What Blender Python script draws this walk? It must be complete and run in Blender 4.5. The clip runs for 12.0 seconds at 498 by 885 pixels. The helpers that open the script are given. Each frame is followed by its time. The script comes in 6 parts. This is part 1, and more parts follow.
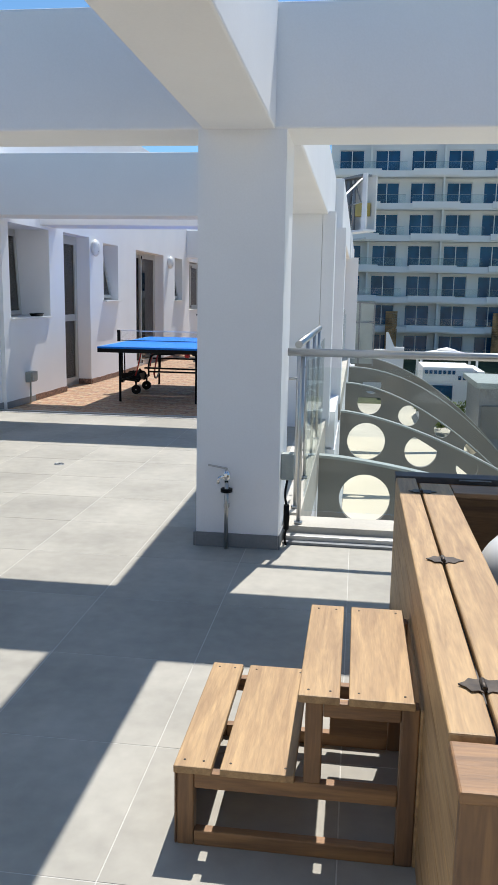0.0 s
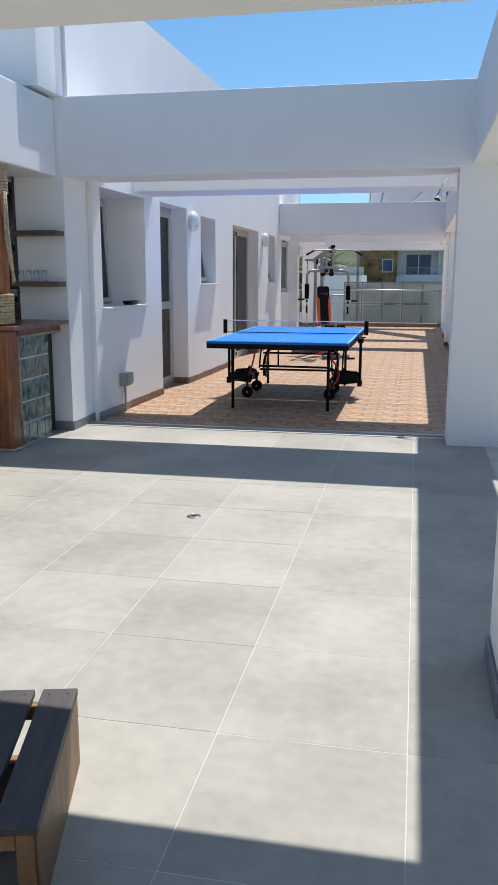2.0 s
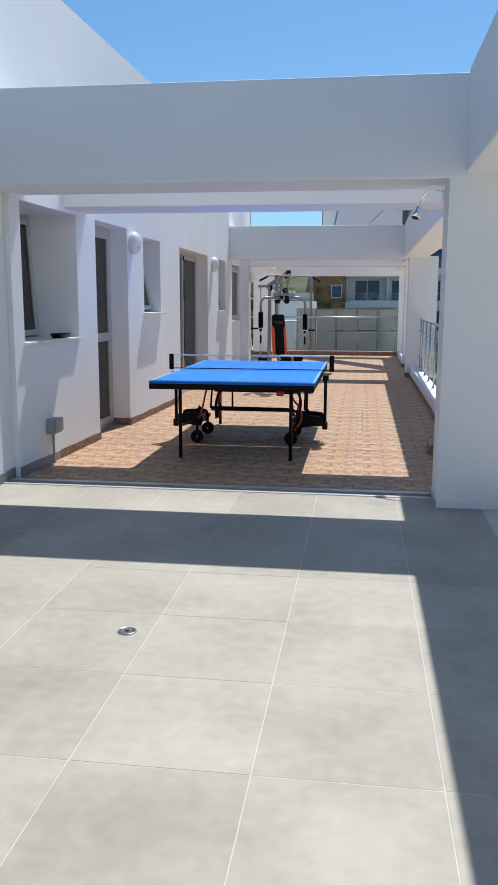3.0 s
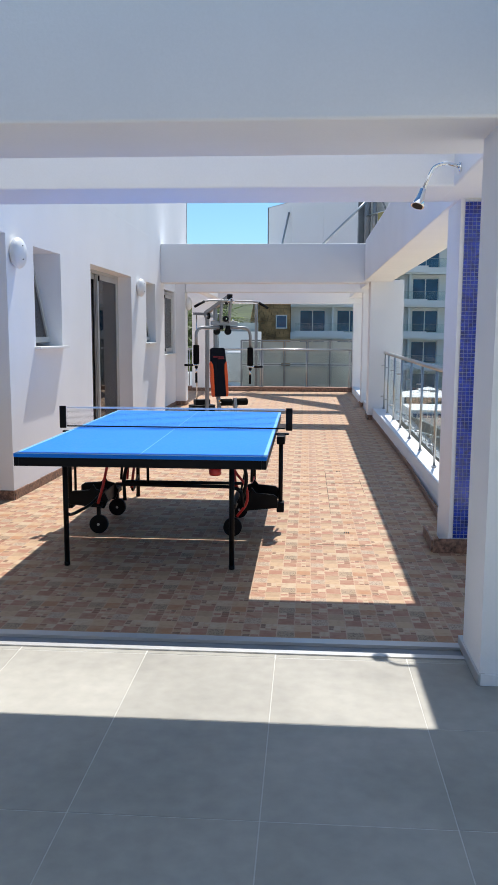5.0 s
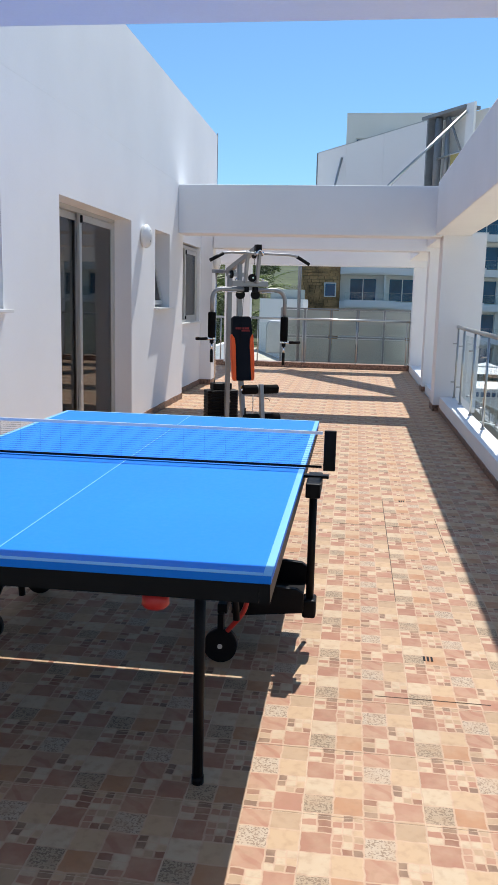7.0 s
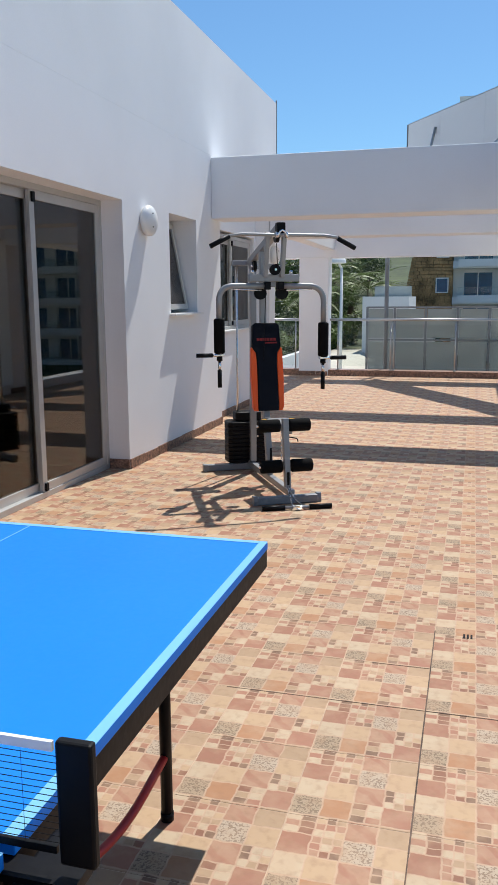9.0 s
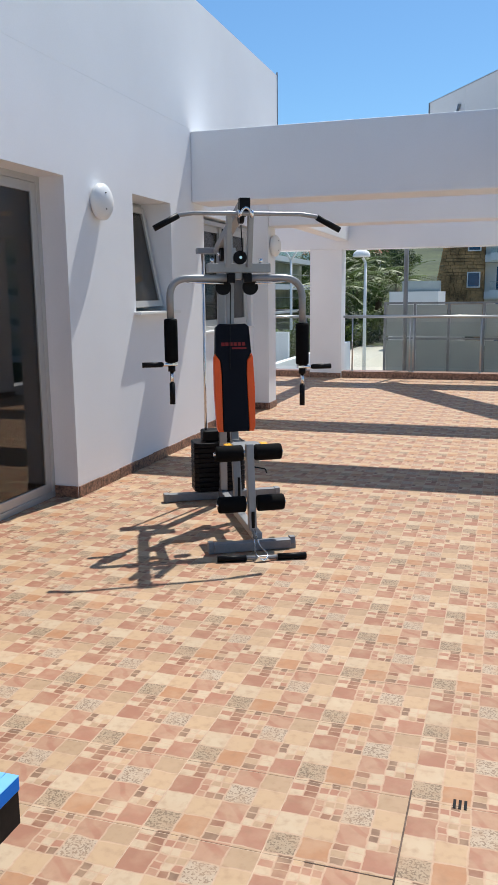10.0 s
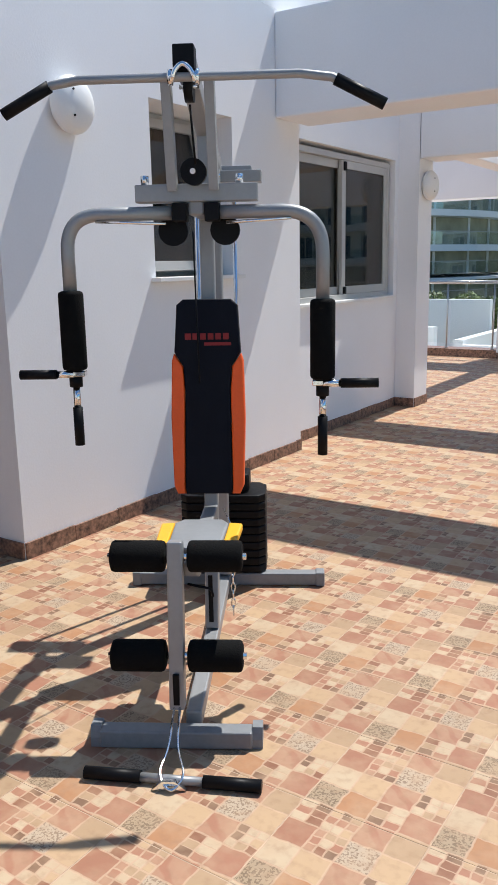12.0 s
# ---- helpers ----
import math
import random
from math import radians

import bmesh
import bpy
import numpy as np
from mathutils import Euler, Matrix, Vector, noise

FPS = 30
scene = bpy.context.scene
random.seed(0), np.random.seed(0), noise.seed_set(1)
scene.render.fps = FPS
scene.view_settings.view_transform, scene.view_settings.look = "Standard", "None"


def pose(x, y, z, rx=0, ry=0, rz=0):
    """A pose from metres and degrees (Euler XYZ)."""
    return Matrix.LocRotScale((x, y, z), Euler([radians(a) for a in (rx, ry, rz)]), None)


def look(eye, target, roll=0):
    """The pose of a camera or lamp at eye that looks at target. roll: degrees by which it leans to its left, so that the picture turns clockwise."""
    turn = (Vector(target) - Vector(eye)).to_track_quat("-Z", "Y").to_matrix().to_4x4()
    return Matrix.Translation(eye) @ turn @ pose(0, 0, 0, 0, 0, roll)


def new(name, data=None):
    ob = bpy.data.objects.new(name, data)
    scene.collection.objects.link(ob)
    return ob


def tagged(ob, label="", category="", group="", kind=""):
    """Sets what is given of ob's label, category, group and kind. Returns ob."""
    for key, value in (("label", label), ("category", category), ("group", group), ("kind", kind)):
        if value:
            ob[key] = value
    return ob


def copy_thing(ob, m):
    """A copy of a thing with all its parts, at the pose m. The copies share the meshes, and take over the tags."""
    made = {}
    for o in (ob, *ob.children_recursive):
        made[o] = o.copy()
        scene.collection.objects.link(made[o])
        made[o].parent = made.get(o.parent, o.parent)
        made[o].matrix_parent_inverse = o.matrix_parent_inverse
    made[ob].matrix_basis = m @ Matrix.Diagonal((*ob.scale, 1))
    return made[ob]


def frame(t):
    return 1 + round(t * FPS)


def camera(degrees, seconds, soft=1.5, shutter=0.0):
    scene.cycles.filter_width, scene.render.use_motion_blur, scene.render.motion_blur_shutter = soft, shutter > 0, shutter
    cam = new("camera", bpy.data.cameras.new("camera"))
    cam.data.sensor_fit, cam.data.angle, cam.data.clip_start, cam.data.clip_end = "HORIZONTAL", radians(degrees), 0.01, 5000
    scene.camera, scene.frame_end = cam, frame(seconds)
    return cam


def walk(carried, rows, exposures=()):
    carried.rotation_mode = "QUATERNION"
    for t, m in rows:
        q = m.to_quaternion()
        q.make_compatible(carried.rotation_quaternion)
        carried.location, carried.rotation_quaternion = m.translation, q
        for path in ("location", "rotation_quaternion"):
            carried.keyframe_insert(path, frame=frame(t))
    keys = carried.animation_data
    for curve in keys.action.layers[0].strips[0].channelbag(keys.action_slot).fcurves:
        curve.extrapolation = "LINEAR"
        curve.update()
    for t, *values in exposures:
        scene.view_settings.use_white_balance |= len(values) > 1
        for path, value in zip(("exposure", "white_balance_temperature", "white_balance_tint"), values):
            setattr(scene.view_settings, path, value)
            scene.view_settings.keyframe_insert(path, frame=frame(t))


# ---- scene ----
cam = camera(34.2, 12.0)
PATH = [
    (0, (0.507, 0.219, 1.472), (0.252, 2.17, 1.113), 1.0),
    (0.5, (0.162, 0.574, 1.423), (-0.295, 2.489, 1.075), 0.9),
    (1, (-0.206, 1.065, 1.423), (-0.757, 2.954, 1.064), 0.4),
    (1.5, (-0.508, 1.624, 1.404), (-0.975, 3.528, 1.01), 0.0),
    (2, (-0.729, 2.202, 1.44), (-1.119, 4.122, 1.039), 0.1),
    (2.5, (-0.912, 2.8, 1.461), (-1.245, 4.736, 1.087), 0.1),
    (3, (-0.987, 3.439, 1.479), (-1.257, 5.391, 1.137), 0.2),
    (3.5, (-1.063, 4.06, 1.477), (-1.276, 6.024, 1.171), 0.3),
    (3.7, (-1.075, 4.3, 1.471), (-1.268, 6.268, 1.172), 0.2),
    (5.3, (-1.252, 6.41, 1.488), (-1.378, 8.388, 1.22), 0.6),
    (5.5, (-1.295, 6.69, 1.474), (-1.421, 8.667, 1.203), 1.0),
    (6, (-1.277, 7.363, 1.475), (-1.423, 9.336, 1.18), 1.1),
    (6.5, (-1.283, 8.053, 1.459), (-1.464, 10.018, 1.137), 1.4),
    (7, (-1.221, 8.742, 1.447), (-1.466, 10.696, 1.1), 1.4),
    (7.2, (-1.179, 8.994, 1.461), (-1.463, 10.942, 1.108), 1.1),
    (8.8, (-0.884, 10.967, 1.479), (-1.426, 12.86, 1.13), -0.2),
    (9, (-0.848, 11.227, 1.457), (-1.371, 13.125, 1.108), -0.3),
    (9.5, (-0.779, 11.861, 1.453), (-1.307, 13.759, 1.107), -0.6),
    (10, (-0.747, 12.504, 1.45), (-1.343, 14.379, 1.092), -0.6),
    (10.5, (-0.675, 13.147, 1.427), (-1.392, 14.974, 1.046), -0.6),
    (11, (-0.683, 13.79, 1.395), (-1.524, 15.558, 0.987), -0.7),
    (11.5, (-0.664, 14.467, 1.411), (-1.628, 16.166, 0.981), -0.8),
    (12, (-0.717, 15.115, 1.395), (-1.791, 16.745, 0.961), -1.1),
]
walk(cam, [(t, look(eye, target, roll)) for t, eye, target, roll in PATH],
     exposures=[(0, 0.19), (0.5, 0.15), (1, 0.32), (1.5, 0.28), (2.5, 0.06), (3.7, 0.10), (5.5, 0.36), (6.2, 0.31), (7.2, 0.28), (9, 0.12), (12, 0.27)])

# ---- world, sun ----
SUN_TO = Vector((0.115, 0.52, 1.0)).normalized()
world = bpy.data.worlds.new("sky")
scene.world = world
world.use_nodes = True
wn = world.node_tree.nodes
sky = wn.new("ShaderNodeTexSky")
sky.sky_type = "NISHITA"
sky.sun_disc = False
sky.sun_elevation = math.asin(SUN_TO.z)
sky.sun_rotation = math.atan2(SUN_TO.x, SUN_TO.y)
wn["Background"].inputs["Strength"].default_value = 0.100
sky.ozone_density = 3.0
sky.dust_density = 0.6
sky.air_density = 1.0
tint = wn.new("ShaderNodeMix")
tint.data_type = "RGBA"
tint.blend_type = "MULTIPLY"
tint.inputs[0].default_value = 1.0
tint.inputs[7].default_value = (0.72, 1.04, 1.22, 1)
world.node_tree.links.new(sky.outputs[0], tint.inputs[6])
world.node_tree.links.new(tint.outputs[2], wn["Background"].inputs["Color"])
sun = new("sun", bpy.data.lights.new("sun", "SUN"))
sun.data.energy = 5.0
sun.data.angle = radians(0.5)
sun.data.color = (1.0, 0.975, 0.93)
sun.rotation_euler = SUN_TO.to_track_quat("Z", "Y").to_euler()
scene.view_settings.exposure = 0.25


# ---- materials ----
def material(name, color, rough=0.6, metal=0.0, vary=0.12, scale=3.0, bump=0.15, fine=60.0, dark=None, alpha=None):
    """A plain surface with two scales of colour change and fine relief, in object-independent metres."""
    m = bpy.data.materials.new(name)
    m.use_nodes = True
    nt = m.node_tree
    n, l = nt.nodes, nt.links
    b = n["Principled BSDF"]
    geo = n.new("ShaderNodeNewGeometry")
    big = n.new("ShaderNodeTexNoise")
    big.inputs["Scale"].default_value = scale
    big.inputs["Detail"].default_value = 4
    small = n.new("ShaderNodeTexNoise")
    small.inputs["Scale"].default_value = fine
    small.inputs["Detail"].default_value = 3
    l.new(geo.outputs["Position"], big.inputs["Vector"])
    l.new(geo.outputs["Position"], small.inputs["Vector"])
    mix = n.new("ShaderNodeMix")
    mix.data_type = "RGBA"
    c2 = dark or tuple(c * (1 - vary * 1.6) for c in color)
    mix.inputs[6].default_value = (*c2, 1)
    mix.inputs[7].default_value = (*[min(1, c * (1 + vary * 0.4)) for c in color], 1)
    add = n.new("ShaderNodeMath")
    add.operation = "MULTIPLY_ADD"
    add.inputs[1].default_value = 0.35
    l.new(small.outputs["Fac"], add.inputs[0])
    mul = n.new("ShaderNodeMath")
    mul.operation = "MULTIPLY"
    mul.inputs[1].default_value = 0.75
    l.new(big.outputs["Fac"], mul.inputs[0])
    l.new(mul.outputs[0], add.inputs[2])
    ramp = n.new("ShaderNodeMapRange")
    ramp.inputs["From Min"].default_value = 0.35
    ramp.inputs["From Max"].default_value = 0.72
    l.new(add.outputs[0], ramp.inputs["Value"])
    l.new(ramp.outputs[0], mix.inputs[0])
    l.new(mix.outputs[2], b.inputs["Base Color"])
    rr = n.new("ShaderNodeMapRange")
    rr.inputs["To Min"].default_value = max(0.02, rough - 0.08)
    rr.inputs["To Max"].default_value = min(1, rough + 0.08)
    l.new(small.outputs["Fac"], rr.inputs["Value"])
    l.new(rr.outputs[0], b.inputs["Roughness"])
    b.inputs["Metallic"].default_value = metal
    if max(color) < 0.03:
        b.inputs["Specular IOR Level"].default_value = 0.12
    if bump:
        bp = n.new("ShaderNodeBump")
        bp.inputs["Strength"].default_value = bump
        bp.inputs["Distance"].default_value = 0.004
        l.new(small.outputs["Fac"], bp.inputs["Height"])
        l.new(bp.outputs[0], b.inputs["Normal"])
    return m


def wood(name, light, dark, axis="Y", rough=0.55, grain=9.0):
    """Sawn wood: stretched grain along one axis of the thing, knots and paler wear."""
    m = bpy.data.materials.new(name)
    m.use_nodes = True
    nt = m.node_tree
    n, l = nt.nodes, nt.links
    b = n["Principled BSDF"]
    tc = n.new("ShaderNodeTexCoord")
    mp = n.new("ShaderNodeMapping")
    s = {"X": (1.2, grain, grain), "Y": (grain, 1.2, grain), "Z": (grain, grain, 1.2)}[axis]
    mp.inputs["Scale"].default_value = s
    oi = n.new("ShaderNodeObjectInfo")
    vm = n.new("ShaderNodeVectorMath")
    vm.operation = "ADD"
    l.new(tc.outputs["Object"], vm.inputs[0])
    l.new(oi.outputs["Random"], vm.inputs[1])
    l.new(vm.outputs[0], mp.inputs["Vector"])
    nz = n.new("ShaderNodeTexNoise")
    nz.inputs["Scale"].default_value = 2.2
    nz.inputs["Detail"].default_value = 6
    nz.inputs["Distortion"].default_value = 0.9
    l.new(mp.outputs[0], nz.inputs["Vector"])
    fine = n.new("ShaderNodeTexNoise")
    fine.inputs["Scale"].default_value = 14
    fine.inputs["Detail"].default_value = 4
    l.new(mp.outputs[0], fine.inputs["Vector"])
    rp = n.new("ShaderNodeValToRGB")
    rp.color_ramp.elements[0].position, rp.color_ramp.elements[0].color = 0.3, (*dark, 1)
    rp.color_ramp.elements[1].position, rp.color_ramp.elements[1].color = 0.68, (*light, 1)
    l.new(nz.outputs["Fac"], rp.inputs["Fac"])
    mix = n.new("ShaderNodeMix")
    mix.data_type = "RGBA"
    mix.blend_type = "MULTIPLY"
    mix.inputs[0].default_value = 0.45
    l.new(rp.outputs[0], mix.inputs[6])
    l.new(fine.outputs["Fac"], mix.inputs[7])
    br = n.new("ShaderNodeBrightContrast")
    br.inputs["Bright"].default_value = 0.02
    l.new(mix.outputs[2], br.inputs["Color"])
    l.new(br.outputs[0], b.inputs["Base Color"])
    b.inputs["Roughness"].default_value = rough
    bp = n.new("ShaderNodeBump")
    bp.inputs["Strength"].default_value = 0.25
    bp.inputs["Distance"].default_value = 0.003
    l.new(fine.outputs["Fac"], bp.inputs["Height"])
    l.new(bp.outputs[0], b.inputs["Normal"])
    return m


def glass(name, color, rough=0.0, transparent=0.75, gloss=1.0):
    """Thin pane: part clear, part mirror."""
    m = bpy.data.materials.new(name)
    m.use_nodes = True
    nt = m.node_tree
    n, l = nt.nodes, nt.links
    out = n["Material Output"]
    n.remove(n["Principled BSDF"])
    t = n.new("ShaderNodeBsdfTransparent")
    t.inputs["Color"].default_value = (*color, 1)
    g = n.new("ShaderNodeBsdfGlossy")
    g.inputs["Roughness"].default_value = rough
    g.inputs["Color"].default_value = (0.9, 0.95, 1, 1)
    fr = n.new("ShaderNodeFresnel")
    fr.inputs["IOR"].default_value = 1.5
    ad = n.new("ShaderNodeMath")
    ad.operation = "ADD"
    ad.use_clamp = True
    ad.inputs[1].default_value = 1 - transparent
    l.new(fr.outputs[0], ad.inputs[0])
    mx = n.new("ShaderNodeMixShader")
    cut = n.new("ShaderNodeMath")
    cut.operation = "MULTIPLY"
    cut.inputs[1].default_value = gloss
    l.new(ad.outputs[0], cut.inputs[0])
    l.new(cut.outputs[0], mx.inputs[0])
    l.new(t.outputs[0], mx.inputs[1])
    l.new(g.outputs[0], mx.inputs[2])
    l.new(mx.outputs[0], out.inputs["Surface"])
    return m


M_WALL = material("white_render", (0.84, 0.84, 0.845), 0.85, vary=0.03, scale=1.3, bump=0.12, fine=90)
M_JOINT = material("pale_grout", (0.56, 0.54, 0.49), 0.9, vary=0.1, scale=6)
M_PLINTH = material("grey_plinth_tile", (0.22, 0.23, 0.24), 0.5, vary=0.15, scale=4, bump=0.05)
M_STEEL = material("brushed_steel", (0.50, 0.50, 0.49), 0.32, 1.0, vary=0.08, bump=0.02)
M_CHROME = material("chrome", (0.8, 0.8, 0.8), 0.08, 1.0, vary=0.03, bump=0)
M_ALU = material("anodised_aluminium", (0.55, 0.54, 0.52), 0.4, 0.5, vary=0.05, bump=0.02)
M_GREYMETAL = material("silver_painted_steel", (0.30, 0.305, 0.31), 0.4, 0.35, vary=0.08, bump=0.03)
M_BLACK = material("black_plastic", (0.007, 0.007, 0.008), 0.45, vary=0.2, bump=0.08)
M_FOAM = material("black_foam", (0.006, 0.006, 0.006), 0.9, vary=0.2, bump=0.5, fine=220)
M_VINYL = material("navy_black_vinyl", (0.006, 0.007, 0.013), 0.5, vary=0.2, bump=0.15, fine=150)
M_ORANGE = material("orange_vinyl", (0.95, 0.11, 0.004), 0.45, vary=0.08, bump=0.1, fine=150)
M_YELLOW = material("yellow_vinyl", (0.85, 0.42, 0.02), 0.45, vary=0.08, bump=0.1)
M_RED = material("red_paint", (0.5, 0.02, 0.015), 0.4, vary=0.1, bump=0.03)
M_BLUE = material("blue_table_paint", (0.001, 0.185, 0.72), 0.50, vary=0.04, scale=2, bump=0.03)
M_BLUE.node_tree.nodes["Principled BSDF"].inputs["Specular IOR Level"].default_value = 0.2
M_WHITELINE = material("white_line_paint", (0.16, 0.44, 0.74), 0.45, vary=0.05, bump=0)
M_WHITE = material("white_plastic", (0.78, 0.78, 0.76), 0.35, vary=0.03, bump=0.02)
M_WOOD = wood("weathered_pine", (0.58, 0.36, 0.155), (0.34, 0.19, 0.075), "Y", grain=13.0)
# cross and upright pieces get a darker, browner pine than the boards
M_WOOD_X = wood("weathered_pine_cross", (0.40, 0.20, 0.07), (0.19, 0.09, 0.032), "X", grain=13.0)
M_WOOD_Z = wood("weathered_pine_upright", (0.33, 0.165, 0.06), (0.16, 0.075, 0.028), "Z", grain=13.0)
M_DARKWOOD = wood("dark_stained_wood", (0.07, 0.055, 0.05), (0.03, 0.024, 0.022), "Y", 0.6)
M_BARWOOD = wood("red_brown_bar_wood", (0.42, 0.13, 0.03), (0.13, 0.035, 0.010), "Z", 0.3)
M_BARBACK = wood("dark_bar_panelling", (0.17, 0.062, 0.022), (0.06, 0.022, 0.010), "Z", 0.35)
M_BARTOP = wood("red_brown_bar_top", (0.30, 0.12, 0.045), (0.15, 0.05, 0.02), "X", 0.3)
# near-black colour that stands in for the shade inside closed volumes
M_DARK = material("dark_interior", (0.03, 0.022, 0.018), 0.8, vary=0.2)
M_GLASS = glass("railing_glass", (0.95, 0.97, 0.96), 0, 0.985, 0.3)
M_KERB = material("dull_cream_kerb", (0.50, 0.465, 0.40), 0.85, vary=0.12, scale=3)
M_CLEAR = glass("clear_drinking_glass", (0.97, 0.98, 0.98), 0, 0.98, 0.6)
M_TINT = glass("smoked_screen_glass", (0.45, 0.48, 0.47), 0.05, 0.85)
M_WINGLASS = glass("window_glass_tinted", (0.42, 0.36, 0.29), 0.01, 0.95, 0.6)


# ---- mesh helpers ----
def box_bm(bm, x0, x1, y0, y1, z0, z1, bevel=0.0):
    vs = [bm.verts.new((x, y, z)) for x in (x0, x1) for y in (y0, y1) for z in (z0, z1)]
    fs = [bm.faces.new([vs[i] for i in f]) for f in ((0, 1, 3, 2), (4, 6, 7, 5), (0, 4, 5, 1), (2, 3, 7, 6), (0, 2, 6, 4), (1, 5, 7, 3))]
    if bevel:
        es = list({e for f in fs for e in f.edges})
        bmesh.ops.bevel(bm, geom=es, offset=bevel, segments=2, affect="EDGES", profile=0.5)
    return bm


def box(x0, x1, y0, y1, z0, z1, bevel=0.0):
    return box_bm(bmesh.new(), x0, x1, y0, y1, z0, z1, bevel)


def tube_bm(bm, pts, r, seg=12, closed=False):
    """A round bar along a polyline with mitred corners; r may be a list."""
    pts = [Vector(p) for p in pts]
    rs = r if isinstance(r, (list, tuple)) else [r] * len(pts)
    rings = []
    up = None
    for i, p in enumerate(pts):
        a = pts[i - 1] if i else (pts[-1] if closed else p)
        b = pts[i + 1] if i + 1 < len(pts) else (pts[0] if closed else p)
        t = ((b - p).normalized() if b != p else Vector((0, 0, 0))) + ((p - a).normalized() if a != p else Vector((0, 0, 0)))
        t.normalize()
        if up is None:
            up = Vector((0, 0, 1)) if abs(t.z) < 0.9 else Vector((1, 0, 0))
        u = t.cross(up)
        u = u.normalized() if u.length > 1e-4 else t.orthogonal().normalized()
        v = u.cross(t).normalized()
        up = v
        rings.append([bm.verts.new(p + (u * math.cos(k * math.tau / seg) + v * math.sin(k * math.tau / seg)) * rs[i]) for k in range(seg)])
    n = len(rings)
    for i in range(n if closed else n - 1):
        A, B = rings[i], rings[(i + 1) % n]
        for k in range(seg):
            f = bm.faces.new((A[k], A[(k + 1) % seg], B[(k + 1) % seg], B[k]))
            f.smooth = True
    if not closed:
        bm.faces.new(rings[0])
        bm.faces.new(list(reversed(rings[-1])))
    return bm


def tube(pts, r, seg=12, closed=False):
    return tube_bm(bmesh.new(), pts, r, seg, closed)


def arc_pts(points, radius, n=6):
    """Round the inner corners of a polyline."""
    P = [Vector(p) for p in points]
    out = [P[0]]
    for i in range(1, len(P) - 1):
        a, b, c = P[i - 1], P[i], P[i + 1]
        r = min(radius, (a - b).length * 0.45, (c - b).length * 0.45)
        p, q = b + (a - b).normalized() * r, b + (c - b).normalized() * r
        for k in range(n + 1):
            t = k / n
            out.append(p * (1 - t) ** 2 + b * 2 * t * (1 - t) + q * t * t)
    out.append(P[-1])
    return out


def prism(outline, axis, a, b, bevel=0.0):
    """Extrude a 2D outline (two other axes in order) along an axis from a to b."""
    bm = bmesh.new()
    def at(p, w):
        return {"x": (w, p[0], p[1]), "y": (p[0], w, p[1]), "z": (p[0], p[1], w)}[axis]
    A = [bm.verts.new(at(p, a)) for p in outline]
    B = [bm.verts.new(at(p, b)) for p in outline]
    bm.faces.new(A)
    bm.faces.new(list(reversed(B)))
    k = len(outline)
    for i in range(k):
        bm.faces.new((A[i], B[i], B[(i + 1) % k], A[(i + 1) % k]))
    bmesh.ops.recalc_face_normals(bm, faces=bm.faces)
    if bevel:
        bmesh.ops.bevel(bm, geom=list(bm.edges), offset=bevel, segments=2, affect="EDGES", profile=0.5)
    return bm


def wall_grid(axis, w0, w1, u0, u1, z0, z1, holes=()):
    """A wall of thickness w0..w1 across axis, from u0 to u1 and z0 to z1, with rectangular holes (ua, ub, za, zb) through it."""
    us = sorted({u0, u1, *[v for h in holes for v in h[:2]]})
    zs = sorted({z0, z1, *[v for h in holes for v in h[2:]]})
    us, zs = [u for u in us if u0 <= u <= u1], [z for z in zs if z0 <= z <= z1]
    solid = {}
    for i in range(len(us) - 1):
        for j in range(len(zs) - 1):
            cu, cz = (us[i] + us[i + 1]) / 2, (zs[j] + zs[j + 1]) / 2
            solid[i, j] = not any(h[0] < cu < h[1] and h[2] < cz < h[3] for h in holes)
    bm = bmesh.new()
    cache = {}
    def V(i, j, w):
        if (i, j, w) not in cache:
            p = (w, us[i], zs[j]) if axis == "x" else (us[i], w, zs[j])
            cache[i, j, w] = bm.verts.new(p)
        return cache[i, j, w]
    for (i, j), s in solid.items():
        if not s:
            continue
        bm.faces.new([V(i, j, w0), V(i + 1, j, w0), V(i + 1, j + 1, w0), V(i, j + 1, w0)])
        bm.faces.new([V(i, j, w1), V(i, j + 1, w1), V(i + 1, j + 1, w1), V(i + 1, j, w1)])
        for (di, dj), (p, q) in {(-1, 0): ((i, j), (i, j + 1)), (1, 0): ((i + 1, j), (i + 1, j + 1)), (0, -1): ((i, j), (i + 1, j)), (0, 1): ((i, j + 1), (i + 1, j + 1))}.items():
            if not solid.get((i + di, j + dj), False):
                bm.faces.new([V(*p, w0), V(*q, w0), V(*q, w1), V(*p, w1)])
    bmesh.ops.recalc_face_normals(bm, faces=bm.faces)
    return bm


def part(name, bm, mat, parent=None, label="", at=None):
    me = bpy.data.meshes.new(name)
    bmesh.ops.recalc_face_normals(bm, faces=bm.faces)
    bm.to_mesh(me)
    bm.free()
    me.materials.append(mat)
    ob = new(name, me)
    if parent is not None:
        ob.parent = parent
    if at is not None:
        ob.matrix_basis = at
    if label:
        ob["label"] = label
    return ob


def thing(name, label, category, group="", at=None):
    ob = new(name)
    ob.empty_display_size = 0.1
    if at is not None:
        ob.matrix_basis = at
    return tagged(ob, label, category, group)


def structure(name, bm, mat, label="", category=""):
    return tagged(part(name, bm, mat), label, category, kind="structure")


